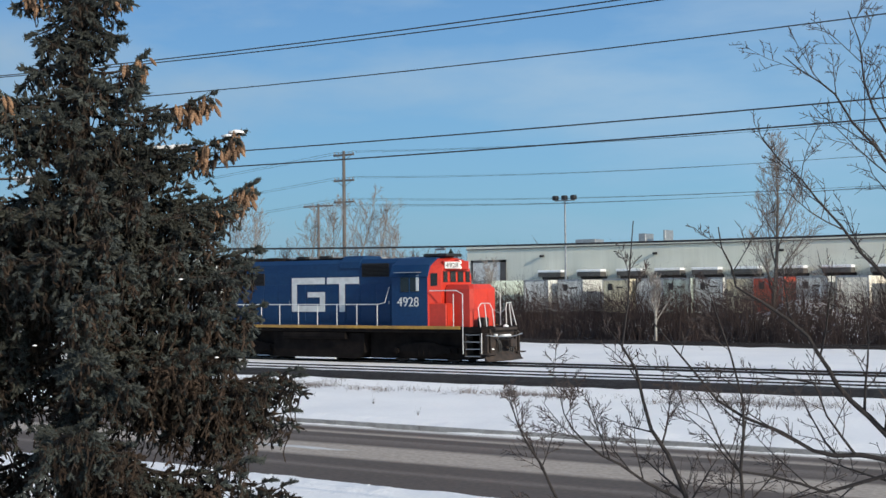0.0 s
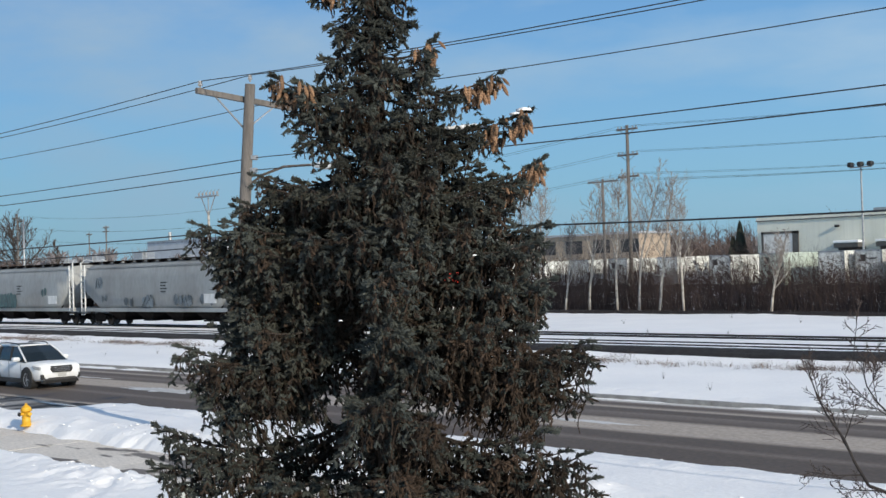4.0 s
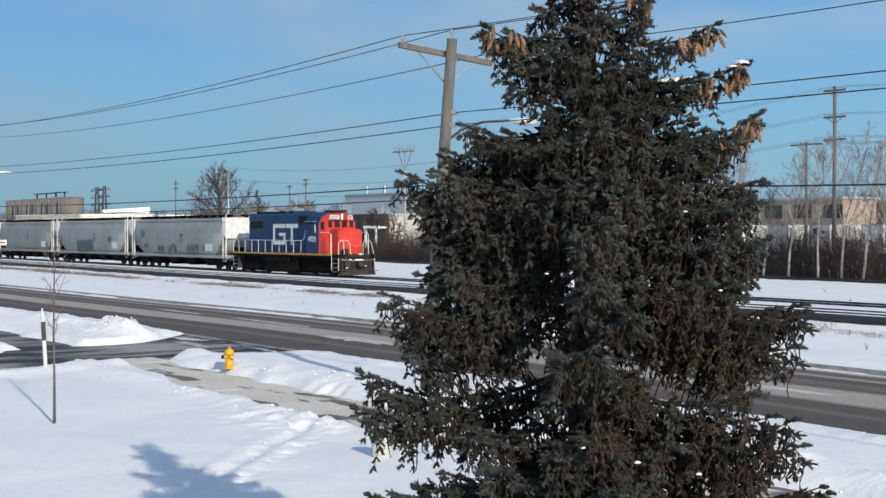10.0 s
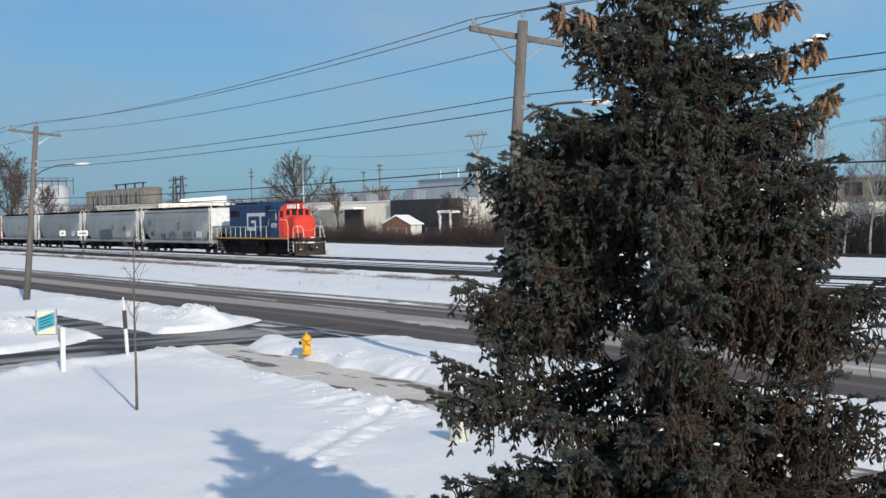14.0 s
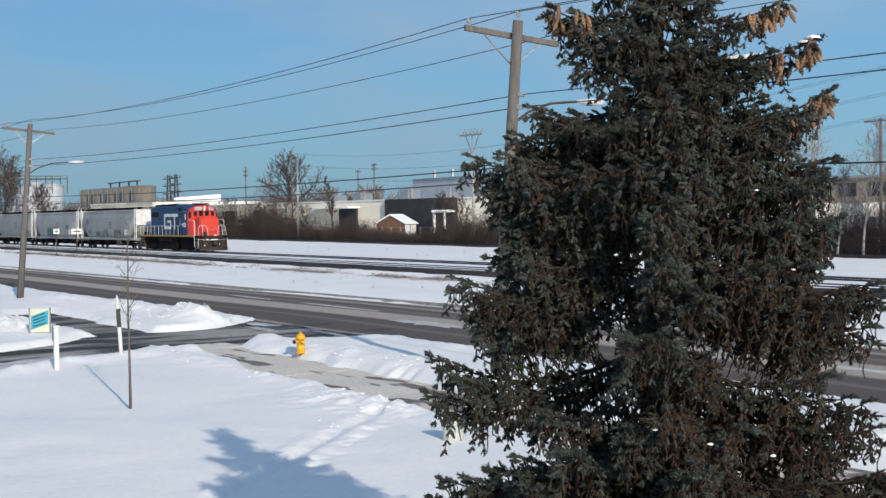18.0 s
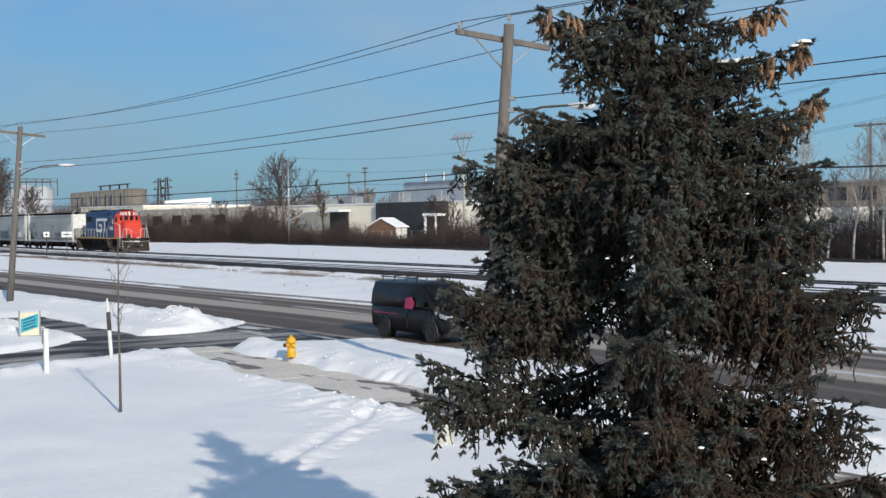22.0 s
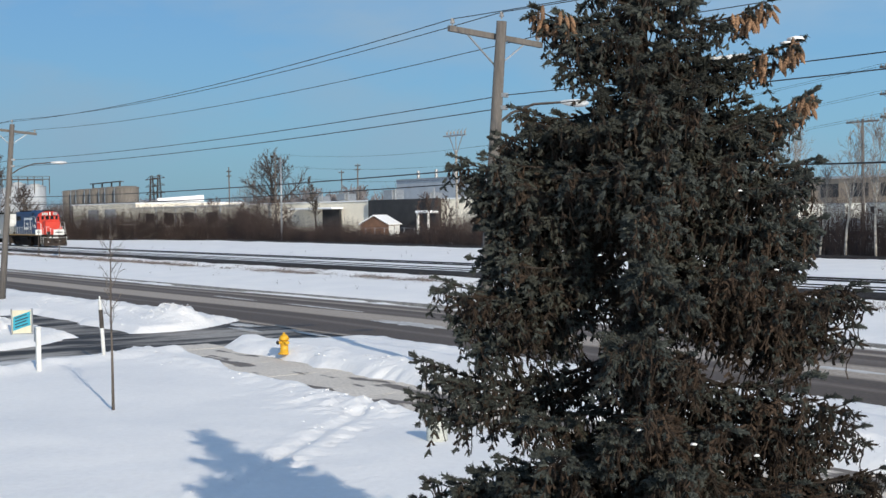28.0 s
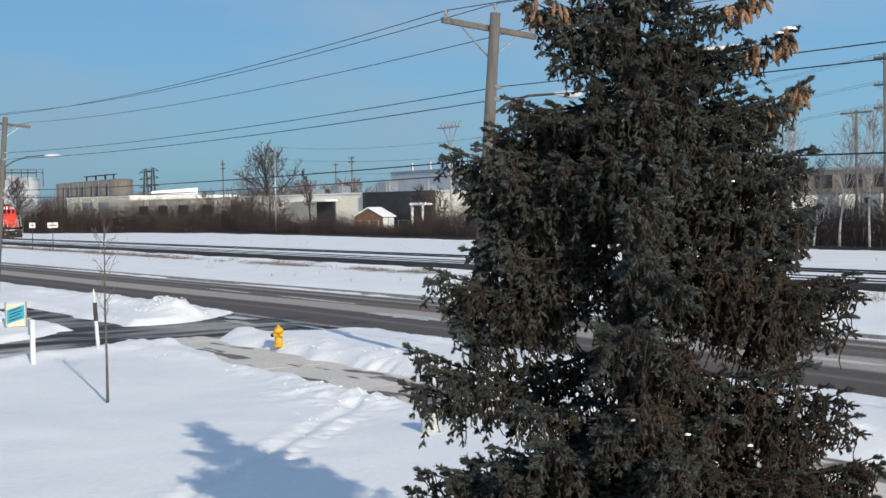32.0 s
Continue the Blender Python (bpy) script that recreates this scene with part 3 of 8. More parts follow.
# far twigs are coloured paler than TWIG to stand in for distance
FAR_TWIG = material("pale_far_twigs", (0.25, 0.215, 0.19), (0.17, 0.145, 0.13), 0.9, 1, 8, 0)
THICKET = material("brown_thicket_stems", (0.082, 0.054, 0.045), (0.040, 0.028, 0.026), 0.95, 0.25, 3, 0, island_random=0.45)


def bent(p, d, length, n, rng, wander, rise=0.0):
    """A wandering line of n steps."""
    pts, d = [Vector(p)], Vector(d).normalized()
    for i in range(n):
        d = (d + Vector((rng.gauss(0, wander), rng.gauss(0, wander), rng.gauss(0, wander) + rise))).normalized()
        pts.append(pts[-1] + d * (length / n))
    return pts


def at_line(pts, t):
    f = min(len(pts) - 1.001, max(0, t * (len(pts) - 1)))
    i = int(f)
    return pts[i].lerp(pts[i + 1], f - i), (pts[i + 1] - pts[i]).normalized()


def limb(wood, twigs, pts, r0, r1, levels, rng, count, ratio=0.5, angle=0.75, rise=0.06, seg=5, thin=0.004, wander=0.14, reach_cap=99.0):
    """A limb along pts with side shoots down to the given number of levels."""
    (wood if levels > 1 else twigs).tube(pts, r0, max(r1, thin * 0.6), seg if levels > 1 else 3)
    if levels == 0:
        return
    length = min(reach_cap, sum((b - a).length for a, b in zip(pts, pts[1:])))
    for k in range(count):
        t = 0.18 + 0.8 * (k + rng.random() * 0.8) / count
        p, d = at_line(pts, t)
        side = d.orthogonal()
        side.rotate(Matrix.Rotation(rng.uniform(0, 6.283), 3, d))
        nd = (d * math.cos(angle) + side * math.sin(angle) * rng.uniform(0.7, 1.2) + Vector((0, 0, 0.15))).normalized()
        ln = length * ratio * (1.15 - 0.6 * t) * rng.uniform(0.6, 1.25)
        rr = max(thin, (r0 + (r1 - r0) * t) * 0.55)
        limb(wood, twigs, bent(p, nd, ln, 4 if levels > 1 else 3, rng, wander, rise), rr, max(thin * 0.5, rr * 0.35), levels - 1, rng, max(2, int(count * 0.8)), ratio, angle, rise, 4, thin, wander, reach_cap)


def bare_tree(label, x, y, h, seed, spread=0.75, bark=None, twig=None, count=9, levels=3, r=None, thin=0.012, z=None, fork=0.25, angle=0.7, rise=0.07, group="bare trees behind the tracks"):
    rng = random.Random(seed)
    z = ground_z(x, y) - 0.05 if z is None else z
    wood, twigs = M(), M()
    trunk = bent((0, 0, 0), (rng.gauss(0, 0.04), rng.gauss(0, 0.04), 1), h * 0.93, 8, rng, 0.045)
    r = r or h * 0.016
    wood.tube(trunk, r, r * 0.18, 6)
    for k in range(count + 4):
        t = fork + (0.97 - fork) * (k + rng.random() * 0.7) / (count + 4)
        p, d = at_line(trunk, t)
        a = k * 2.4 + rng.uniform(-0.5, 0.5)
        an = angle * (1.15 - 0.6 * t)
        nd = Vector((math.cos(a) * math.sin(an), math.sin(a) * math.sin(an), math.cos(an)))
        ln = h * 0.42 * spread * math.sin(math.pi * (0.28 + 0.6 * t)) * rng.uniform(0.75, 1.2)
        limb(wood, twigs, bent(p, nd, ln, 5, rng, 0.1, rise), r * (1 - 0.8 * t) * 0.55, thin * 0.6, levels - 1, rng, count, 0.5, 0.7, rise, 4, thin)
    tree = thing("bare_tree", label, "tree", group, Matrix.Translation((x, y, z)))
    part("trunk", raw("trunk", wood, bark or BARK, True), None, tree, "trunk and limbs")
    part("crown", raw("crown", twigs, twig or FAR_TWIG), None, tree, "fine leafless twigs")
    return tree


# ---- the spruce
def shoots_mesh(segs, needles, rng, reach_out=0.021, width=0.0036):
    """Needled shoots: a three-sided core each, bristling with needle faces."""
    p0, p1 = np.array([s[0] for s in segs]), np.array([s[1] for s in segs])
    r = np.array([s[2] for s in segs])[:, None]
    n = len(segs)
    ax = p1 - p0
    ln = np.linalg.norm(ax, axis=1)[:, None]
    ax = ax / ln
    u = np.cross(ax, rng.normal(size=(n, 3)))
    u /= np.linalg.norm(u, axis=1)[:, None] + 1e-9
    w = np.cross(ax, u)
    core = [p0 + (u * math.cos(k * 2.094) + w * math.sin(k * 2.094)) * r * 0.75 for k in range(3)]
    core += [p0 + ax * ln * 0.82 + (u * math.cos(k * 2.094 + 1) + w * math.sin(k * 2.094 + 1)) * r for k in range(3)]
    core.append(p1)
    cv = np.stack(core, 1).reshape(-1, 3)
    pat = np.array([(0, 1, 3), (1, 4, 3), (1, 2, 4), (2, 5, 4), (2, 0, 5), (0, 3, 5), (3, 4, 6), (4, 5, 6), (5, 3, 6)])
    cf = (pat[None] + (np.arange(n) * 7)[:, None, None]).reshape(-1, 3)
    i = np.repeat(np.arange(n), needles)
    q = rng.normal(size=(len(i), 3))
    a = ax[i]
    rad = q - a * (q * a).sum(1)[:, None]
    rad /= np.linalg.norm(rad, axis=1)[:, None] + 1e-9
    base = p0[i] + a * ln[i] * rng.random(len(i))[:, None] + rad * r[i] * 0.5
    d = a * 0.62 + rad * 0.85
    L = reach_out * (0.7 + 0.5 * rng.random(len(i)))[:, None]
    e = np.cross(d, rng.normal(size=(len(i), 3)))
    e /= np.linalg.norm(e, axis=1)[:, None] + 1e-9
    nv = np.stack([base - e * width, base + e * width, base + d * L], 1).reshape(-1, 3)
    nf = np.arange(len(i) * 3).reshape(-1, 3) + len(cv)
    return np.concatenate([cv, nv]), np.concatenate([cf, nf])


def bough_mesh(L, seed, browned=0.12, hang=1.0, breadth=1.0):
    """A bough along x: flat side branches with stubby shoots on top and stringy old twigs hanging below."""
    rng, nr = random.Random(seed), np.random.default_rng(seed)
    axis = [Vector((L * t, 0.05 * L * math.sin(3 * t + seed), L * (-0.14 * math.sin(math.pi * t * 0.85) + 0.11 * t ** 3))) for t in [i / 10 for i in range(11)]]
    wood = M().tube(axis, 0.010 + 0.008 * L, 0.004, 5)
    green, brown, strings = [], [], []

    def shoot(p, d, ln, r, old):
        (brown if old else green).append((tuple(p), tuple(p + d.normalized() * ln), r))

    def spray(p, d, old):
        """The end of a twig: a leading shoot with two or three beside it."""
        d = d.normalized()
        sd = d.cross(Vector((0, 0, 1))).normalized()
        shoot(p, d + Vector((0, 0, 0.15)), rng.uniform(0.045, 0.07), rng.uniform(0.0085, 0.0115), old)
        for s in (-1, 1):
            if rng.random() < 0.85:
                shoot(p - d * 0.012, d * 0.75 + sd * s * rng.uniform(0.45, 0.9) + Vector((0, 0, rng.uniform(-0.1, 0.35))), rng.uniform(0.035, 0.055), rng.uniform(0.0085, 0.0105), old)
        if rng.random() < 0.45:
            shoot(p, d * 0.6 + Vector((0, 0, 0.8)), rng.uniform(0.03, 0.045), 0.009, old)

    def string(p, length):
        q = p
        n = max(2, int(length / 0.05))
        for k in range(n):
            h = Vector((rng.uniform(-0.3, 0.35), rng.uniform(-0.3, 0.3), -1)).normalized()
            strings.append((tuple(q), tuple(q + h * 0.062), rng.uniform(0.0035, 0.007)))
            q = q + h * 0.052
            if rng.random() < 0.4:
                e = Vector((rng.uniform(-1, 1), rng.uniform(-1, 1), -0.9)).normalized()
                strings.append((tuple(q), tuple(q + e * 0.05), 0.0045))
        if rng.random() < 0.22:
            shoot(q, Vector((rng.uniform(-0.3, 0.6), rng.uniform(-0.4, 0.4), -0.7)), rng.uniform(0.04, 0.06), 0.010, rng.random() < 0.5)

    def tassel(p, e, length, share):
        """A hanging branchlet, its shoots turned outwards and down."""
        q, h = p, Vector((e.x * 0.35, e.y * 0.35, -1))
        n = max(1, round(length / 0.055))
        for k in range(n):
            h = (h + Vector((rng.uniform(-0.25, 0.3), rng.uniform(-0.25, 0.25), 0.06))).normalized()
            wood.tube([q, q + h * 0.055], 0.003, 0.0025, 3)
            q = q + h * 0.055
            old = rng.random() < share + 0.25
            a = rng.uniform(0, 6.283)
            for c in (0, 2.1 + rng.uniform(-0.6, 0.6)):
                shoot(q, Vector((math.cos(a + c), math.sin(a + c), -0.25)) * 0.8 + h * 0.7, rng.uniform(0.035, 0.06), rng.uniform(0.0075, 0.0105), old)
        shoot(q, h + Vector((e.x * 0.4, e.y * 0.4, 0.2)), rng.uniform(0.04, 0.06), 0.010, rng.random() < share)

    side = 1
    steps = max(5, int(L / 0.055))
    for k in range(steps):
        t = 0.10 + 0.88 * (k + rng.random() * 0.6) / steps
        p, d = at_line(axis, t)
        side = -side
        if rng.random() < 0.07:
            continue
        full = 0.55 + 0.6 * abs(math.sin(t * 5.2 * max(0.7, L) + seed * 1.3))
        ln = (0.05 + (0.06 + 0.125 * min(1.3, L)) * min(1.0, 2.0 * t) ** 0.9 * (1 - 0.8 * t ** 4)) * rng.uniform(0.75, 1.2) * full * breadth
        u = Vector((rng.uniform(0.55, 1.0), side * rng.uniform(0.5, 1.0), rng.uniform(-0.15, 0.3))).normalized()
        droop = rng.uniform(0.35, 0.95)
        pts = [p + u * ln * s + Vector((0, 0, -droop * ln * s * s + 0.25 * ln * s ** 4)) for s in (0, 0.35, 0.7, 1)]
        wood.tube(pts, 0.005, 0.002, 3)
        inner = t < 0.3
        old = lambda: rng.random() < (0.75 if inner else browned)
        spray(pts[-1], pts[-1] - pts[-2], old())
        for j in range(int(ln / 0.045) + 1):
            s = 0.25 + 0.72 * rng.random()
            q, e = at_line(pts, s)
            sd = e.cross(Vector((0, 0, 1))).normalized() * rng.choice((-1, 1))
            tw = (e * 0.7 + sd * rng.uniform(0.5, 0.95) + Vector((0, 0, rng.uniform(-0.1, 0.45)))).normalized()
            tl = rng.uniform(0.02, 0.07) * (1.25 - s)
            if inner and rng.random() < 0.5:
                continue
            spray(q + tw * tl, tw, old())
            if tl > 0.03:
                wood.tube([q, q + tw * tl], 0.003, 0.002, 3)
        low = (0.35 + 0.85 * min(1.0, 2.2 * t) * (1 - 0.45 * t ** 4)) * (0.5 + 0.5 * min(1.2, L)) * (0.6 + 0.5 * full) * breadth
        for j in range(int(ln / 0.06 * hang + rng.random())):
            q, e = at_line(pts, rng.random() * 0.9)
            string(q, rng.uniform(0.08, 0.26) * low)
        for j in range(int(ln / (0.22 if inner else 0.13) + rng.random())):
            q, e = at_line(pts, 0.2 + 0.8 * rng.random())
            tassel(q, e, rng.uniform(0.06, 0.24) * low, browned if not inner else 0.7)
        if rng.random() < 0.8 * hang:
            string(p, rng.uniform(0.10, 0.28) * low)
        if rng.random() < 0.4:
            tassel(p, d, rng.uniform(0.08, 0.26) * low, browned if not inner else 0.7)
        if t > 0.3 and rng.random() < 0.7:
            spray(p + Vector((0, 0, 0.01)), Vector((0.8, rng.uniform(-0.6, 0.6), rng.uniform(0.2, 0.7))), old())
    for k in range(3):
        spray(axis[-1], Vector((1, rng.uniform(-0.6, 0.6), rng.uniform(0.0, 0.7))), False)
    v, f = [tuple(q) for q in wood.v], [tuple(q) for q in wood.f]
    idx = [0] * len(f)
    for slot, segs, count, far_out, wide in ((1, green, 10, 0.020, 0.0033), (2, brown, 8, 0.017, 0.0030), (2, strings, 4, 0.015, 0.0026)):
        if not segs:
            continue
        sv, sf = shoots_mesh(segs, count, nr, far_out, wide)
        f += [tuple(q) for q in (sf + len(v)).tolist()]
        v += [tuple(q) for q in sv.tolist()]
        idx += [slot] * len(sf)
    me = bpy.data.meshes.new("bough")
    me.from_pydata(v, [], f)
    for mt in (SPRUCE_BARK, NEEDLE, OLD_NEEDLE):
        me.materials.append(mt)
    me.polygons.foreach_set("material_index", idx)
    return me, axis


SPRUCE = Vector((-6.71, 5.85, 0))
ACROSS, TOWARDS = Vector((0.655, 0.756, 0)), Vector((0.756, -0.655, 0))
spruce = thing("spruce_tree", "blue-green spruce with browned hanging twigs and ripe cones in the snow", "spruce tree", at=Matrix.Translation(SPRUCE))
trunk_pts = [(0, 0, 0), (0.02, 0, 2), (0, 0.02, 4), (0.02, 0, 5.6), (0.03, 0.02, 6.45)]
part("trunk", M().tube(trunk_pts, 0.15, 0.012, 8), SPRUCE_BARK, spruce, "dark scaly trunk", True)
FRESH = [bough_mesh(L, s, 0.06, 0.8) for L, s in ((0.32, 1), (0.5, 2), (0.7, 3), (0.9, 4), (1.1, 5), (1.1, 15), (1.35, 6), (1.35, 16), (1.6, 7))]
SLIM = [bough_mesh(L, s, 0.08, 0.8, 0.72) for L, s in ((0.5, 31), (0.7, 32), (0.95, 33), (1.2, 34), (1.5, 35))]
BROWN = [bough_mesh(L, s, 0.55, 1.3) for L, s in ((0.5, 21), (0.8, 22), (1.1, 23), (1.4, 24), (1.6, 25))]
cone_prof = [(0.0, 0.004), (0.012, 0.011), (0.03, 0.0155), (0.05, 0.0165), (0.07, 0.014), (0.085, 0.009), (0.095, 0.003)]
cm = M()
rings = []
for k, (s, r) in enumerate(cone_prof):
    for f, o in ((1.0, 0.0), (0.78, 0.006)):
        rings.append([(math.cos(a + k * 0.4) * r * f, math.sin(a + k * 0.4) * r * f, -s - o) for a in (6.283 * j / 7 for j in range(7))])
cm.skin(rings)
cone_mesh = cm.data("cone", CONE)


def bough(z, tip, cones=0, kind=None, spread=0.75):
    """A bough from the trunk at height z to its tip, given as (across, towards the house, height)."""
    goal = ACROSS * tip[0] + TOWARDS * tip[1] + Vector((0, 0, tip[2] - z))
    flat = math.hypot(goal.x, goal.y)
    L = max(0.2, goal.length * 1.01)
    me, axis = min(kind or FRESH, key=lambda b: abs(b[1][-1].x - L) + rnd(0, 0.12))
    s = L / axis[-1].length
    tilt = math.degrees(math.atan2(goal.z, flat) - math.atan2(axis[-1].z, axis[-1].x))
    m = pose(0, 0, z, 0, 0, math.degrees(math.atan2(goal.y, goal.x))) @ pose(0, 0, 0, 0, -tilt, 0) @ pose(0, 0, 0, rnd(-12, 12)) @ Matrix.Diagonal((s, s * rnd(0.85, 1.15), s, 1))
    part("bough", me, None, spruce, at=m)
    rng = random.Random(int(z * 100) + cones)
    for k in range(cones):
        t = spread + (1.0 - spread) * rng.random() ** 0.8
        p, d = at_line(axis, t)
        q = m @ (p + Vector((rng.gauss(0, 0.02), rng.gauss(0, 0.05), rng.uniform(-0.10, 0.02))))
        part("cone", cone_mesh, None, spruce, "ripe tan cone" if k == 0 else "", at=pose(q.x, q.y, q.z, rng.gauss(0, 16), rng.gauss(0, 16), rng.uniform(0, 360)) @ Matrix.Scale(rng.uniform(0.8, 1.05), 4))
    return m, axis


# the boughs that make the outline: (root height, across, towards the house, tip height, cones)
OUTLINE = [
    (6.22, -0.18, 0.05, 6.18, 0), (6.18, 0.18, 0.0, 6.14, 0), (6.05, -0.34, 0.1, 5.92, 14), (6.08, 0.32, 0.1, 5.96, 14), (5.95, -0.29, 0.12, 5.60, 0), (5.92, -0.20, 0.2, 5.50, 0), (5.95, 0.26, 0.05, 5.62, 0), (5.9, 0.2, 0.2, 5.6, 0),
    (5.62, 0.02, 0.26, 5.52, 0), (5.55, -0.32, 0.1, 5.38, 0), (5.40, 0.42, 0.12, 5.50, 34), (5.36, 0.36, 0.2, 5.34, 0), (5.24, -0.66, 0.12, 5.26, 40), (5.22, -0.50, 0.22, 5.20, 16), (5.12, -0.46, 0.22, 5.04, 0), (5.02, -0.50, 0.25, 4.86, 0),
    (5.28, 0.86, 0.0, 5.26, 46), (5.06, 1.04, 0.05, 4.98, 60), (4.98, 0.74, 0.15, 4.90, 0), (4.84, 0.50, 0.28, 4.74, 0), (4.90, 0.62, 0.2, 4.76, 0), (4.76, 0.68, 0.1, 4.62, 0), (4.70, 0.78, -0.1, 4.56, 0), (5.16, 0.52, 0.15, 5.08, 0), (4.62, 1.14, 0.05, 4.66, 44), (4.62, 0.94, 0.15, 4.50, 18), (4.56, 0.72, 0.3, 4.46, 0),
    (4.68, -0.82, 0.1, 4.60, 0), (4.62, -0.70, 0.3, 4.50, 0), (4.56, -0.50, 0.45, 4.52, 0), (4.46, -0.92, 0.12, 4.42, 0), (4.42, -1.00, 0.25, 4.28, 0), (4.34, -1.24, 0.0, 4.28, 0), (4.28, -1.12, 0.15, 4.10, 0), (4.5, -0.98, -0.05, 4.4, 0), (4.3, -1.16, -0.1, 4.12, 0),
    (4.50, 0.86, 0.3, 4.30, 0), (4.40, 1.14, 0.1, 4.20, 0), (4.34, 1.05, 0.3, 4.08, 0), (4.30, 0.95, -0.15, 4.2, 0),
    (4.18, -1.06, 0.05, 3.94, 0), (4.05, -1.02, -0.1, 3.8, 0), (3.95, -0.98, 0.15, 3.66, 0), (3.88, -1.04, 0.0, 3.62, 0), (3.8, -0.85, 0.35, 3.56, 0), (4.10, -1.00, 0.2, 3.84, 0), (4.05, 1.16, 0.2, 3.82, 0), (4.02, 1.12, 0.0, 3.72, 0), (4.05, 0.95, 0.4, 3.85, 0), (3.86, 1.06, 0.3, 3.60, 0),
    (3.92, -1.12, 0.05, 3.58, 0), (3.44, -1.14, 0.1, 3.06, 0), (3.62, -1.36, 0.0, 3.44, 0), (3.74, -1.20, 0.25, 3.36, 0), (3.64, -1.26, 0.1, 3.18, 0), (3.60, 1.45, 0.0, 3.32, 0), (3.70, 1.38, 0.22, 3.38, 0), (3.66, 1.16, 0.5, 3.38, 0), (3.60, 1.40, 0.05, 3.10, 0), (3.62, 1.20, -0.1, 3.3, 0),
    (3.00, -1.52, 0.0, 2.90, 0), (2.94, -1.30, 0.3, 2.80, 0), (2.90, -1.54, 0.1, 2.66, 0),
    (2.40, -1.46, 0.1, 2.06, 0), (2.36, -1.22, 0.35, 2.12, 0), (2.3, -1.55, 0.0, 1.9, 0), (2.62, 1.44, 0.0, 2.42, 0), (2.50, 1.58, 0.1, 2.14, 0), (2.3, 1.5, 0.25, 1.95, 0),
    (2.72, 1.30, 0.4, 2.66, 0), (2.40, 1.28, 0.5, 2.10, 0), (2.45, 1.52, 0.2, 2.20, 0), (2.40, -1.06, 0.5, 2.20, 0), (2.45, -0.88, 0.7, 2.24, 0), (2.35, -1.26, 0.3, 2.12, 0),
    (2.42, -0.92, 0.5, 2.30, 0), (2.34, -0.80, 0.6, 2.16, 0), (2.30, -1.05, 0.4, 2.06, 0)]
# those that come forward and cover the middle: (root height, across, towards the house, tip height)
FRONT = [
    (5.30, 0.10, 0.34, 5.28), (5.16, -0.12, 0.42, 5.08), (5.06, 0.26, 0.45, 5.00), (4.92, 0.02, 0.62, 4.84), (4.84, -0.26, 0.55, 4.70), (4.80, 0.38, 0.6, 4.72), (4.70, 0.06, 0.82, 4.62), (4.62, 0.34, 0.75, 4.52), (4.58, -0.22, 0.7, 4.50),
    (4.46, 0.14, 0.95, 4.30), (4.40, -0.16, 0.92, 4.20), (4.38, -0.48, 0.72, 4.18), (4.36, 0.58, 0.66, 4.22), (4.30, 0.30, 0.92, 4.14), (4.16, -0.80, 0.45, 4.10), (4.10, 0.02, 1.02, 3.96), 
    (3.86, 0.10, 1.15, 3.62), (3.72, 0.70, 0.72, 3.58), (3.74, 0.92, 0.55, 3.52), (3.62, 0.34, 1.05, 3.44),
    (3.36, 0.02, 1.25, 3.18), (3.30, 0.22, 1.2, 3.06),  (3.04, 1.02, 0.6, 2.84), (3.0, 1.16, 0.5, 2.70),
    (2.86, 0.0, 1.3, 2.74), (2.80, -0.20, 1.2, 2.62), (2.78, -0.70, 0.75, 2.64), (2.76, 0.42, 1.1, 2.62), (2.60, -0.45, 1.05, 2.42), (2.62, 0.16, 1.3, 2.44), (2.45, -0.85, 0.8, 2.2), (2.42, 0.92, 0.8, 2.22),
    (2.3, 0.0, 1.4, 2.16), (2.25, -0.3, 1.25, 2.05), (2.2, 0.4, 1.3, 2.0), (2.15, -0.65, 1.1, 1.92), (2.15, 0.75, 1.1, 1.9), (2.0, 0.1, 1.5, 1.84), (1.95, 1.1, 0.9, 1.7), (1.95, -1.05, 0.9, 1.7)]
snowy = []
for z, a, b, tip, c in OUTLINE:
    brown_one = (a > 0.9 and tip < 3.6) or (a < -0.9 and 3.0 < tip < 3.45 and b > 0.15)
    got = bough(z, (a, b, tip), c, BROWN if brown_one else SLIM if (tip > 4.5 and a > 0.4) or (a < -1.0 and 2.4 < tip < 2.95) else FRESH, 0.72 if c > 20 else 0.82)
    if c == 60:
        snowy.append(got)
for k, (z, a, b, tip) in enumerate(FRONT):
    bough(z, (a, b, tip), 0, SLIM if 3.3 < tip < 3.7 and a < 0.5 else BROWN if tip < 3.7 and (k % 3 == 0 or a > 0.6) else FRESH)
# the far side, and the skirts below
REACH = [(0.3, 1.6), (1.2, 1.7), (2.4, 1.6), (3.3, 1.45), (4.2, 1.15), (4.8, 0.9), (5.3, 0.55), (5.9, 0.30), (6.45, 0.05)]


def reach(z):
    for (a, p), (b, q) in zip(REACH, REACH[1:]):
        if z <= b:
            return p + (q - p) * (z - a) / (b - a)
    return 0.1


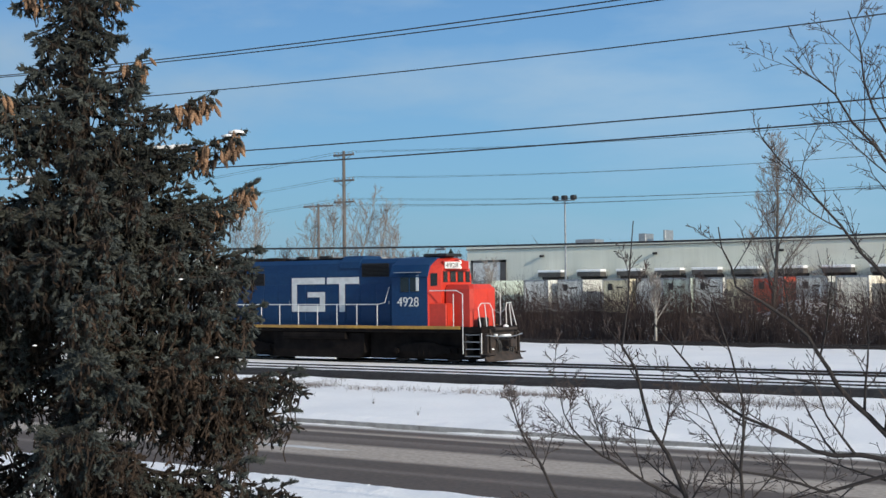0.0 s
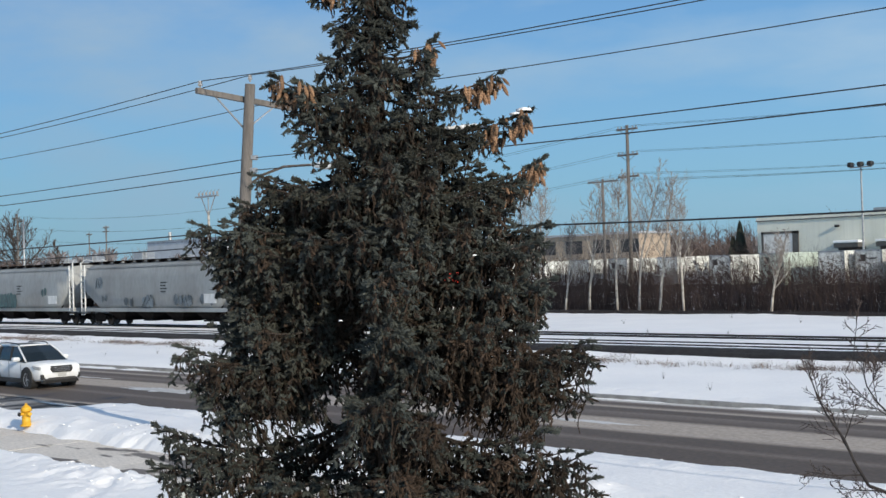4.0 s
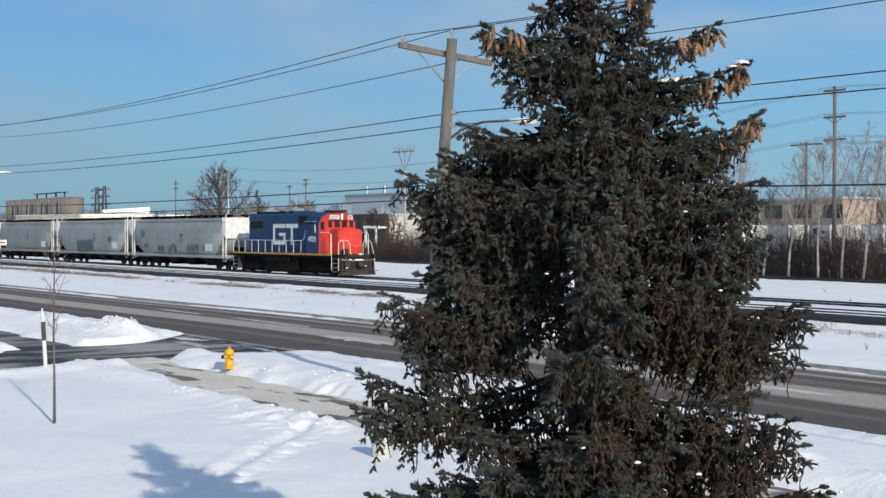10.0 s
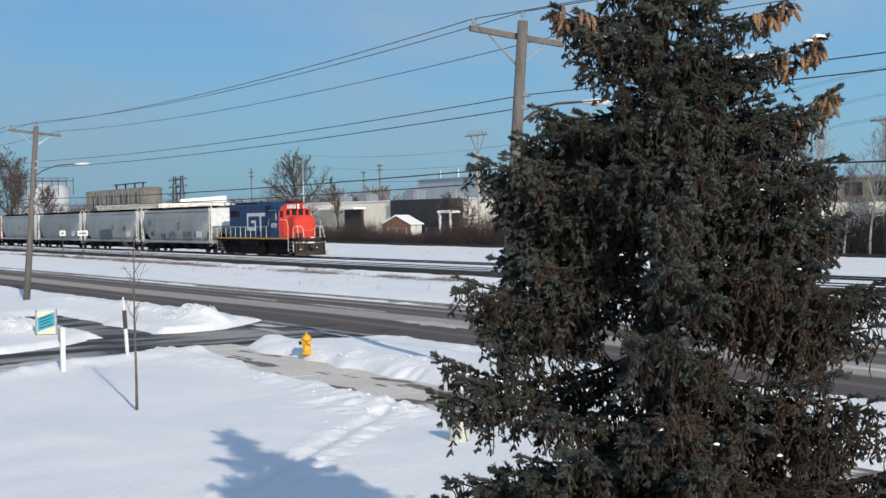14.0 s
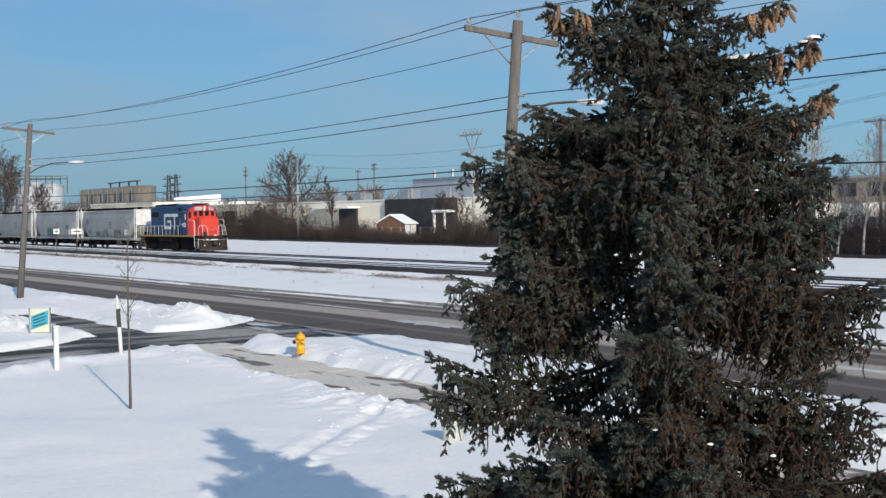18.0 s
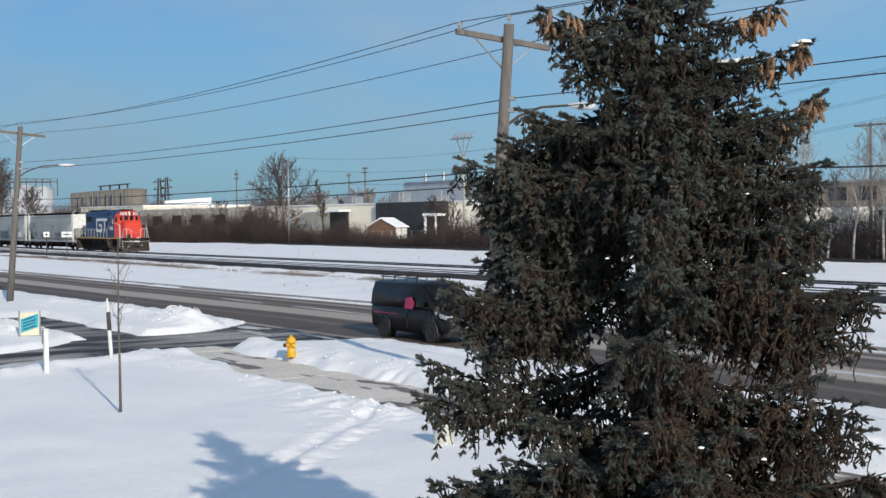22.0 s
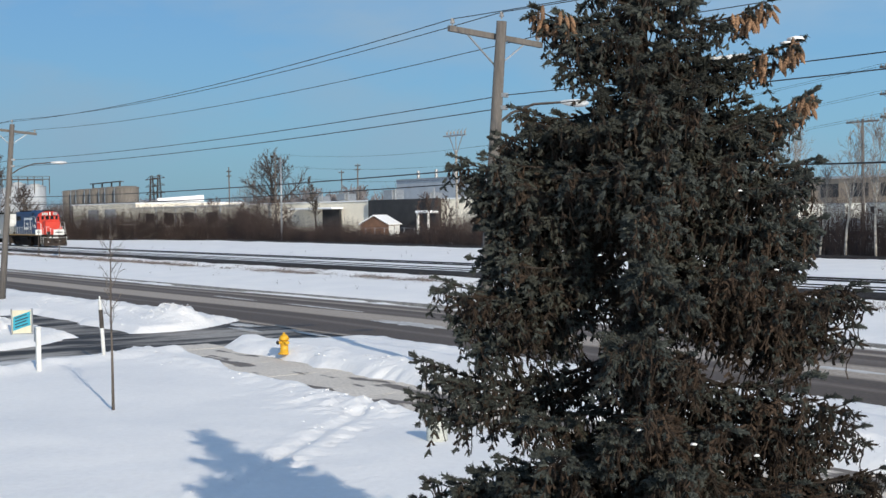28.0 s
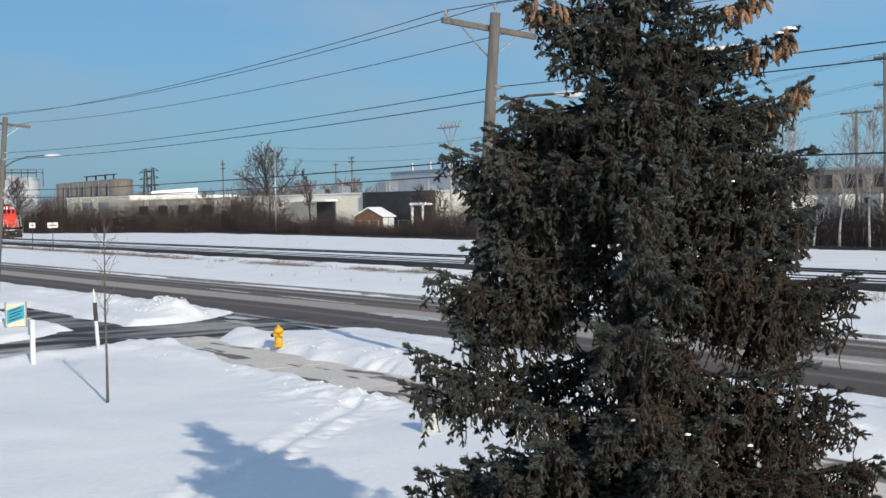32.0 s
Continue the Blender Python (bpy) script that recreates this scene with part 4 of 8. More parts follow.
for tier in (1.9, 2.45, 3.6, 4.2, 4.6, 5.0, 5.4):
    for az in ((-50, -15, 18, 52) if tier > 4.4 or tier < 2 else (4, 24)):
        L, z = reach(tier) * rnd(0.8, 1.0), tier + rnd(-0.1, 0.1)
        a = radians(az + rnd(-9, 9))
        bough(z, (math.sin(a) * L, -math.cos(a) * L, z - (0.12 if z < 4.6 else 0.0) * L), 0, BROWN if tier < 3 and az > 0 else SLIM if tier > 4.8 else FRESH)
for tier, count in ((0.6, 7), (1.1, 7), (1.6, 8)):
    for i in range(count):
        z, a = tier + rnd(-0.12, 0.12), 6.283 * (i + rnd(-0.3, 0.3)) / count
        L = reach(z) * rnd(0.8, 1.02)
        bough(z, (math.sin(a) * L, math.cos(a) * L, z - 0.2 * L), 0, BROWN if i % 2 == 0 else FRESH)
for i in range(20):
    z, a = 5.85 + 0.52 * i / 20, i * 2.4
    L = reach(z) * 0.8 + 0.04
    bough(z, (math.sin(a) * L, math.cos(a) * L, z + (0.4 if z > 6.2 else -0.08) * L))
for i in range(18):
    z, a = 2.1 + 3.6 * i / 18, i * 2.4 + 0.6
    L = min(0.55, reach(z) * 0.5)
    bough(z, (math.sin(a) * L, math.cos(a) * L, z - 0.1), 0, BROWN if i % 3 == 0 else FRESH)
for m, axis in snowy:
    for t, r in ((0.50, 0.03), (0.55, 0.045), (0.61, 0.055), (0.67, 0.05), (0.72, 0.03), (0.93, 0.03), (0.98, 0.04)):
        p = m @ at_line(axis, t)[0]
        sl = M().mesh([(v.x * r * 1.7 * rnd(0.8, 1.2), v.y * r * 1.5 * rnd(0.8, 1.2), v.z * r * 0.55) for v in ico], icof)
        part("snow_cap", sl, BRIGHT_SNOW, spruce, "small pad of snow", True, at=Matrix.Translation(p + Vector((0, 0, 0.02))))
for a, b, z, r in ((0.02, 0.75, 3.90, 0.010), (0.74, 0.3, 4.12, 0.016), (0.62, 0.6, 4.0, 0.010), (-0.24, 1.0, 3.62, 0.009), (-0.02, 1.2, 2.6, 0.014), (0.3, 1.1, 2.5, 0.014), (0.85, 0.5, 3.5, 0.010), (0.68, 0.9, 2.4, 0.014)):
    q = ACROSS * a + TOWARDS * b
    sl = M().mesh([(v.x * r * 1.6, v.y * r * 1.3, v.z * r * 0.8) for v in ico], icof)
    part("snow_cap", sl, BRIGHT_SNOW, spruce, "", True, at=pose(q.x, q.y, z, 0, 0, rnd(0, 90)))

# ---- leafless tree and shrub by the house
rng = random.Random(11)


def grown(label, name, base, limbs, seed, shoots=9):
    r_ = random.Random(seed)
    wood, twigs, buds = M(), M(), M()
    for pts, r0, r1 in limbs:
        line = [Vector(p) - Vector(base) for p in pts]
        fine = []
        for a, b in zip(line, line[1:]):
            fine += [a.lerp(b, s) + Vector((r_.gauss(0, 0.012), r_.gauss(0, 0.012), r_.gauss(0, 0.012))) for s in (0, 0.34, 0.67)]
        fine.append(line[-1])
        limb(wood, twigs, fine, r0 * 0.9, r1 * 0.8, 3, r_, shoots, 0.42, 0.8, 0.06, 6, 0.0026, 0.10, 1.45)
    for i in range(0, len(twigs.v), 12):
        p = Vector(twigs.v[i])
        if r_.random() < 0.35:
            buds.mesh([p + v * 0.0048 for v in ico], icof)
    t = thing(name, label, "tree", "", Matrix.Translation(base))
    part("trunk", raw("trunk", wood, NEAR_BARK, True), None, t, "dark limbs")
    part("crown", raw("crown", twigs, TWIG), None, t, "thin reddish twigs")
    part("bud_growth", raw("bud_growth", buds, TWIG), None, t, "small swollen buds")


grown("leafless young maple with dark limbs and budding twigs", "bare_tree", (-1.3, 8.5, 0.1), [
    ([(-1.3, 8.5, 0.1), (-1.35, 8.48, 1.4), (-1.55, 8.42, 2.4), (-1.62, 8.4, 3.2), (-1.8, 8.35, 4.2)], 0.06, 0.02),
    ([(-1.5, 8.45, 2.3), (-2.17, 8.28, 2.84), (-2.58, 8.15, 2.88), (-3.13, 7.95, 3.17), (-3.5, 7.8, 3.7)], 0.026, 0.006),
    ([(-1.5, 8.45, 2.4), (-2.16, 8.28, 3.0), (-2.44, 8.2, 3.3), (-2.6, 8.16, 3.6), (-2.98, 8.0, 3.9), (-3.1, 7.95, 4.3)], 0.028, 0.005),
    ([(-1.6, 8.42, 3.0), (-2.15, 8.28, 3.97), (-2.52, 8.17, 4.47), (-2.85, 8.06, 4.88)], 0.018, 0.004),
    ([(-1.65, 8.4, 3.4), (-2.1, 8.3, 4.6), (-2.4, 8.2, 5.1), (-2.71, 8.11, 5.38)], 0.016, 0.004),
    ([(-1.75, 8.38, 4.0), (-2.2, 8.28, 5.0), (-2.33, 8.23, 5.64)], 0.014, 0.004),
    ([(-2.0, 8.3, 2.8), (-2.5, 8.18, 2.62), (-3.0, 8.0, 2.75), (-3.3, 7.9, 3.3)], 0.016, 0.004)], 5, 8)
grown("low leafless shrub with many thin budding shoots", "bare_shrub", (-3.2, 7.95, 0.1), [
    ([(-3.2, 7.95, 0.1), (-3.25, 7.9, 1.6), (-3.28, 7.89, 2.55), (-3.5, 7.8, 3.0), (-3.67, 7.7, 3.55), (-3.6, 7.75, 4.35)], 0.03, 0.004),
    ([(-3.2, 7.95, 0.6), (-3.5, 7.8, 2.2), (-4.0, 7.52, 2.5), (-4.2, 7.4, 2.9), (-4.33, 7.33, 3.3)], 0.022, 0.004),
    ([(-3.25, 7.9, 1.8), (-3.0, 8.0, 2.5), (-2.95, 8.0, 3.2), (-3.2, 7.93, 4.0)], 0.02, 0.004),
    ([(-3.28, 7.89, 2.5), (-3.7, 7.7, 2.75), (-3.95, 7.55, 3.0), (-4.1, 7.5, 3.3)], 0.014, 0.003)], 9, 10)

# ---- thicket and trees beyond the tracks
BRUSH = [(-330, 7.6), (-203, 7.3), (-191, 6.6), (-181, 4.9), (-172, 2.6), (-163, 2.8), (-158, 4.0), (-151, 3.3), (-147, 1.9), (-133, 1.7), (-129, 3.2), (-122, 4.0), (-112, 4.6), (45, 4.7)]


def brush_height(x):
    for (a, p), (b, q) in zip(BRUSH, BRUSH[1:]):
        if x <= b:
            return p + (q - p) * (x - a) / (b - a)
    return 4.7


th = M()
rng = random.Random(21)
for i in range(64000):
    x = rng.uniform(-255, 45) if i > 16000 else rng.uniform(-330, -180)
    y = brush_line(x) + abs(rng.gauss(0, 2.8))
    hh = brush_height(x) + 0.9 * noise.noise((x * 0.06, 2.2, 0)) + 0.7 * noise.noise((x * 0.4, 5, 0))
    h = hh * rng.choice((rng.uniform(0.3, 0.8), rng.uniform(0.65, 1.12)))
    z = 0.45
    w = rng.uniform(0.008, 0.02)
    lean = Vector((rng.gauss(0, 0.2), rng.gauss(0, 0.12), 1)) * h
    b = Vector((x, y, z))
    a = rng.uniform(-0.6, 0.6)
    sd = Vector((math.cos(a), math.sin(a), 0)) * w
    th.face([b - sd, b + sd, b + lean])
    for k in range(5):
        p = b + lean * rng.uniform(0.15, 0.8)
        q = p + Vector((rng.gauss(0, 0.6), rng.gauss(0, 0.3), rng.uniform(0.15, 0.8))) * rng.uniform(0.5, 1.2)
        s2 = Vector((0.6, 0.2, 0.6)).normalized() * w * 0.9
        th.face([p - s2, p + s2, q])
for i in range(15000):
    x = rng.uniform(-255, 45)
    b = Vector((x, brush_line(x) + abs(rng.gauss(0.2, 1.2)), 0.45))
    h = Vector((rng.gauss(0, 0.25), rng.gauss(0, 0.2), rng.uniform(0.3, 1.3)))
    sd = Vector((rng.uniform(0.012, 0.03), 0, 0))
    th.face([b - sd, b + sd, b + h])
single("thicket", raw("thicket", th, THICKET), THICKET, "dense leafless brown thicket along the railway", "bushes", "stuff")
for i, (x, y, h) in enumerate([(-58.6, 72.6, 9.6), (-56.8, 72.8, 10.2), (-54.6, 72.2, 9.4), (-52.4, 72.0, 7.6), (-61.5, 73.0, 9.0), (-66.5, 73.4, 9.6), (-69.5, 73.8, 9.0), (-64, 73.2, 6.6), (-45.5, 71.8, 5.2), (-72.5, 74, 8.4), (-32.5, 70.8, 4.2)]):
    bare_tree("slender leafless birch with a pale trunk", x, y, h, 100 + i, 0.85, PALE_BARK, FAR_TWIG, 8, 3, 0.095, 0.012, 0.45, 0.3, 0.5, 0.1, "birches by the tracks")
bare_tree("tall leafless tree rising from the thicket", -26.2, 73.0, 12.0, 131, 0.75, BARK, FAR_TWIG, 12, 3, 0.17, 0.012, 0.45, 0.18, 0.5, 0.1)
bare_tree("broad old leafless tree behind the thicket", -203.5, 97, 13.4, 141, 1.2, DARK_BARK, DARK_BARK, 11, 3, 0.45, 0.034, 0.5, 0.25, 0.95, 0.05)
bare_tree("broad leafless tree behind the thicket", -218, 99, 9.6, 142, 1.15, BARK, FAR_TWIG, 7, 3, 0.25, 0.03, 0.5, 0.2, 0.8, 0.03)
bare_tree("slim leafless tree behind the thicket", -168, 86, 9.8, 143, 0.5, DARK_BARK, DARK_BARK, 8, 3, 0.16, 0.035, 0.5, 0.3, 0.5, 0.1)
for i, (x, y, h) in enumerate([(-262, 62, 15.5), (-276, 65, 17), (-290, 60, 16), (-252, 61, 12), (-240, 63, 9)]):
    bare_tree("leafless tree beside the railway far down the line", x, y, h, 150 + i, 1.15, BARK, TWIG, 9, 3, 0.25, 0.035, 0.4, 0.2, 0.7, 0.06)
for i, (x, y, h) in enumerate([(-132, 82.5, 5.4), (-128, 82.5, 5.0), (-176, 86, 4.6), (-184, 87, 6.2), (-192, 88, 6.4), (-113, 80, 4.3), (-107, 79.5, 3.6), (-199, 89, 5.8), (-212, 88, 6.4)]):
    bare_tree("rounded leafless bush rising from the thicket", x, y, h, 170 + i, 1.3, BARK, THICKET, 7, 3, 0.07, 0.03, 0.45, 0.08, 0.75, 0.03, "bushes in the thicket")

# ---------------------------------------------------------------- the train
LOCO_BLUE = material("faded_blue_paint", (0.005, 0.034, 0.105), (0.010, 0.045, 0.115), 0.5, 0.5, 6, 0.05, spread=0.6, stretch=(1, 1, 2), spec=0.25)
LOCO_RED = material("red_orange_paint", (0.62, 0.045, 0.022), (0.50, 0.035, 0.02), 0.42, 0.8, 8, 0.05, spread=0.4)
WHITE = material("white_paint", (0.72, 0.72, 0.70), (0.58, 0.58, 0.56), 0.5, 3, 20, 0.05, spread=0.4)
OCHRE = material("yellow_sill_stripe", (0.50, 0.28, 0.05), (0.36, 0.2, 0.05), 0.55, 1.5, 12, 0.05)
UNDER = material("grimy_underframe", (0.007, 0.006, 0.006), (0.016, 0.013, 0.012), 0.9, 2, 18, 0.25, spec=0.08)
GRIME = material("rusty_pilot", (0.045, 0.031, 0.024), (0.018, 0.014, 0.012), 0.8, 3, 18, 0.3)
BLACK = material("matt_black", (0.012, 0.012, 0.013), (0.02, 0.02, 0.02), 0.6, 3, 20, 0.05)
HOPPER_GREY = material("dusty_grey_hopper_paint", (0.31, 0.325, 0.325), (0.22, 0.222, 0.215), 0.6, 0.35, 4, 0.04, spread=0.5, stretch=(1, 1, 0.5), object_random=0.12)
BOXCAR_RED = material("oxide_red_paint", (0.30, 0.05, 0.035), (0.20, 0.04, 0.03), 0.7, 0.6, 8, 0.1)
MURAL = material("teal_spray_paint", (0.06, 0.15, 0.15), (0.15, 0.21, 0.20), 0.6, 1.2, 8, 0, object_random=0.4)
INK = material("dark_spray_paint", (0.045, 0.06, 0.07), (0.08, 0.09, 0.09), 0.6, 2, 12, 0)
WINDOW = glass("dark_window_glass", (0.012, 0.014, 0.016))
LAMP = glow("lamp_lens", (0.9, 0.88, 0.8), 0.6)


def text_mesh(body, size, mat, name):
    """Upright letters of the built-in font, facing -y."""
    cu = bpy.data.curves.new("letters", "FONT")
    cu.body, cu.size, cu.extrude, cu.align_x = body, size, 0.006, "LEFT"
    tmp = bpy.data.objects.new("letters", cu)
    scene.collection.objects.link(tmp)
    me = bpy.data.meshes.new_from_object(tmp.evaluated_get(bpy.context.evaluated_depsgraph_get()))
    bpy.data.objects.remove(tmp)
    me.name = name
    me.materials.clear()
    me.materials.append(mat)
    return me


def wheel_set(parent, x, r=0.48):
    ax = part("wheelset", M().tube([(0, -0.72, 0), (0, 0.72, 0)], 0.09, seg=8), UNDER, parent, at=Matrix.Translation((x, 0, r)))
    for s in (-1, 1):
        w = M()
        w.skin([[(math.cos(a) * q, s * y, math.sin(a) * q) for a in (6.283 * j / 20 for j in range(20))] for y, q in ((0.66, r + 0.025), (0.69, r + 0.025), (0.70, r), (0.80, r - 0.01), (0.80, r - 0.08), (0.76, r - 0.1), (0.76, 0.12), (0.84, 0.1))])
        part("wheel", w, RAIL, ax, "steel wheel")
    return ax


def truck(parent, x, base, r=0.48, name="truck"):
    t = part(name, M().box(-base / 2 - 0.35, base / 2 + 0.35, -0.25, 0.25, 0.45, 0.8, 0.03), UNDER, parent, at=Matrix.Translation((x, 0, 0)))
    for s in (-1, 1):
        o = [(-base / 2 - 0.38, 0.42), (-base / 2 - 0.38, 0.66), (-base / 2 + 0.25, 0.72), (-0.5, 0.86), (0.5, 0.86), (base / 2 - 0.25, 0.72), (base / 2 + 0.38, 0.66), (base / 2 + 0.38, 0.42), (base / 2 - 0.3, 0.4), (0.55, 0.26), (-0.55, 0.26), (-base / 2 + 0.3, 0.4)]
        m = M().prism(o, s * 0.98, s * 1.12)
        for b in (-base / 2, base / 2):
            m.disc((b, s * 1.08, 0.5), (b, s * 1.22, 0.5), 0.14, 0.12, 10)
        for k in (-0.25, 0, 0.25):
            m.tube([(k, s * 1.06, 0.34), (k, s * 1.06, 0.72)], 0.09, seg=6)
        part("side_frame", m, UNDER, t)
    return [wheel_set(parent, x - base / 2, r), wheel_set(parent, x + base / 2, r)]


def handrail(m, pts, r=0.022):
    m.tube(pts, r, seg=5)


def locomotive():
    lo = thing("locomotive", "blue road-switcher locomotive with a red-orange cab front and nose", "locomotive")
    part("frame", M().box(-17.35, -0.70, -1.5, 1.5, 1.30, 1.56, 0.02), UNDER, lo, "dark underframe and deck")
    for s in (-1, 1):
        part("sill_stripe", M().box(-17.3, -1.75, min(s * 1.50, s * 1.545), max(s * 1.50, s * 1.545), 1.46, 1.59, 0.01), OCHRE, lo, "yellow edge of the walkway")
    # long hood
    side = [(-0.90, 1.56), (-0.90, 4.36), (-0.70, 4.55), (0.70, 4.55), (0.90, 4.36), (0.90, 1.56)]
    part("long_hood", M().prism_x(side, -15.6, -5.3), LOCO_BLUE, lo, "blue engine hood")
    for s in (-1, 1):
        dm = M().box(-0.40, 0.40, -0.012, 0.012, 0, 1.72, 0.008).data("hood_door", LOCO_BLUE)
        for i in range(9):
            d = part("hood_door", dm, None, lo, at=Matrix.Translation((-6.2 - i * 0.86 - (0.6 if i > 4 else 0), s * 0.905, 1.72)))
            if i % 3 == 0:
                part("latch", M().box(0.28, 0.33, s * 0.013 - 0.008, s * 0.013 + 0.008, 0.8, 0.95), STEEL, d)
        g = part("intake_grille", M().box(-7.40, -5.88, s * 0.915 - 0.015, s * 0.915 + 0.015, 3.74, 4.34, 0.01), BLACK, lo, "black air intake grille")
        g2 = part("radiator_grille", M().box(-15.2, -13.2, s * 0.915 - 0.015, s * 0.915 + 0.015, 3.40, 3.98, 0.01), BLACK, lo, "dark radiator shutters")
        slat = M().box(-0.98, 0.98, -0.01, 0.01, -0.015, 0.015).data("shutter_slat", UNDER)
        for k in range(9):
            part("slat", slat, None, g2, at=Matrix.Translation((-14.2, s * 0.935, 3.45 + k * 0.06)))
            part("slat", slat, None, g, at=Matrix.Translation((-6.64, s * 0.935, 3.79 + k * 0.06)) @ Matrix.Diagonal((0.75, 1, 1, 1)))
    part("blower_housing", M().prism_x([(-0.95, 4.15), (-0.93, 4.42), (-0.6, 4.70), (0.6, 4.70), (0.93, 4.42), (0.95, 4.15)], -8.62, -7.48), LOCO_BLUE, lo, "raised blue roof housing")
    part("exhaust_hatch", M().box(-12.3, -8.7, -0.5, 0.5, 4.54, 4.64, 0.04), UNDER, lo, "sooty roof hatch")
    for x in (-10.2, -11.6):
        part("exhaust_stack", M().box(x - 0.3, x + 0.3, -0.15, 0.15, 4.62, 4.76, 0.02), BLACK, lo)
    for x in (-13.2, -14.7):
        f = part("fan", M().disc((x, 0, 4.52), (x, 0, 4.70), 0.66, 0.62, 20), UNDER, lo, "round radiator fan housing")
        part("fan_grille", M().disc((x, 0, 4.705), (x, 0, 4.72), 0.5, 0.5, 16), BLACK, f)
    # cab: blue sides, red angled front
    cab = [(-1.50, 1.56), (-1.50, 3.72), (-1.28, 4.18), (-0.75, 4.48), (0, 4.56), (0.75, 4.48), (1.28, 4.18), (1.50, 3.72), (1.50, 1.56)]
    part("cab", M().prism_x(cab, -5.32, -3.42), LOCO_BLUE, lo, "blue crew cab")
    small = [(y * 0.80, z if z < 2 else z - 0.05) for y, z in cab]
    part("cab_front", M().skin([[(-3.42, y, z) for y, z in cab], [(-2.92, y, z) for y, z in small]]), LOCO_RED, lo, "red-orange cab front with bevelled corners")
    roof = M().prism_x([(-1.56, 3.70), (-1.33, 4.22), (-0.78, 4.53), (0, 4.61), (0.78, 4.53), (1.33, 4.22), (1.56, 3.70), (1.50, 3.68), (1.28, 4.17), (0.75, 4.47), (0, 4.55), (-0.75, 4.47), (-1.28, 4.17), (-1.50, 3.68)], -5.4, -3.4)
    part("cab_roof", roof, LOCO_BLUE, lo, "overhanging roof edge")
    part("roof_unit", M().box(-4.25, -3.0, -0.62, 0.62, 4.58, 4.71, 0.03), BLACK, lo, "black air conditioner on the cab roof")
    for s in (-1, 1):
        w = part("side_window", M().box(-4.84, -3.86, s * 1.505 - 0.015, s * 1.505 + 0.015, 3.06, 3.80, 0.02), WINDOW, lo, "dark sliding cab window")
        part("window_frame", M().box(-4.37, -4.34, s * 1.515 - 0.02, s * 1.515 + 0.02, 3.0, 3.86), LOCO_BLUE, w)
        part("sun_visor", M().box(-4.95, -3.75, min(s * 1.5, s * 1.85), max(s * 1.5, s * 1.85), 3.88, 3.91), STEEL, w, "metal visor over the window")
        part("white_shade", M().box(-4.0, -3.86, s * 1.53 - 0.01, s * 1.53 + 0.01, 3.1, 3.76), WHITE, w)
        num = text_mesh("4928", 0.58, WHITE, "cab_number")
        part("cab_number", num, None, lo, "white road number 4928", at=(pose(-5.02, -1.512, 2.43, 90, 0, 0) if s < 0 else pose(-3.62, 1.512, 2.43, 90, 0, 180)))
    # front windows, number boards, headlights
    for y in (-0.88, -0.30, 0.30, 0.88):
        wd = 0.21 if abs(y) < 0.5 else 0.15
        fw = part("front_window", M().box(-2.90 if abs(y) < 0.5 else -2.95, -2.885, y - wd, y + wd, 3.50, 3.90, 0.005), WINDOW, lo, "dark windshield pane")
        for zz in (3.465, 3.90):
            part("window_frame", M().box(-2.89, -2.875, y - wd - 0.035, y + wd + 0.035, zz, zz + 0.035), BLACK, fw)
    for s in (-1, 1):
        nb = part("number_board", M().box(-0.03, 0.03, -0.36, 0.36, -0.15, 0.15, 0.015), WHITE, lo, "white number board", at=pose(-2.68, s * 0.66, 4.19, 0, 0, s * 34))
        part("board_housing", M().box(-0.42, -0.035, -0.40, 0.40, -0.19, 0.19, 0.02), LOCO_RED, nb, "red-orange housing")
        part("board_number", text_mesh("4928", 0.29, BLACK, "board_number"), None, nb, at=pose(0.032, -0.32, -0.10, 90, 0, 90))
        part("corner_window", M().face([(-3.30, s * 1.42, 3.3), (-3.05, s * 1.28, 3.3), (-3.05, s * 1.28, 3.85), (-3.30, s * 1.42, 3.85)]).face([(-3.30, s * 1.44, 3.3), (-3.05, s * 1.30, 3.3), (-3.05, s * 1.30, 3.85), (-3.30, s * 1.44, 3.85)]), WINDOW, lo, "dark angled corner pane")
    hl = part("headlight", M().box(-2.92, -2.74, -0.16, 0.16, 3.98, 4.44, 0.03), BLACK, lo, "twin headlight housing")
    for z in (4.1, 4.32):
        part("lamp", M().disc((-2.74, 0, z), (-2.70, 0, z), 0.095, 0.09, 12), LAMP, hl)
    part("horn", M().tube([(-4.2, 0.3, 4.76), (-4.2, 0.3, 4.92), (-3.7, 0.3, 4.94)], 0.03, 0.06, 6), STEEL, lo)
    # short hood
    part("nose", M().loft([(1.56, -2.95, -1.48, -0.98, 0.98), (3.16, -2.95, -1.48, -0.98, 0.98), (3.36, -2.95, -1.64, -0.82, 0.82)], 0.14), LOCO_RED, lo, "red-orange low nose")
    part("nose_door", M().box(-1.49, -1.465, 0.25, 0.80, 1.75, 3.05, 0.005), LOCO_RED, lo)
    part("nose_side_box", M().box(-3.4, -2.5, -1.46, -0.9, 1.56, 2.55, 0.03), LOCO_RED, lo, "red-orange battery box")
    part("nose_side_box", M().box(-3.4, -2.5, 0.9, 1.46, 1.56, 2.55, 0.03), LOCO_RED, lo, "red-orange battery box")
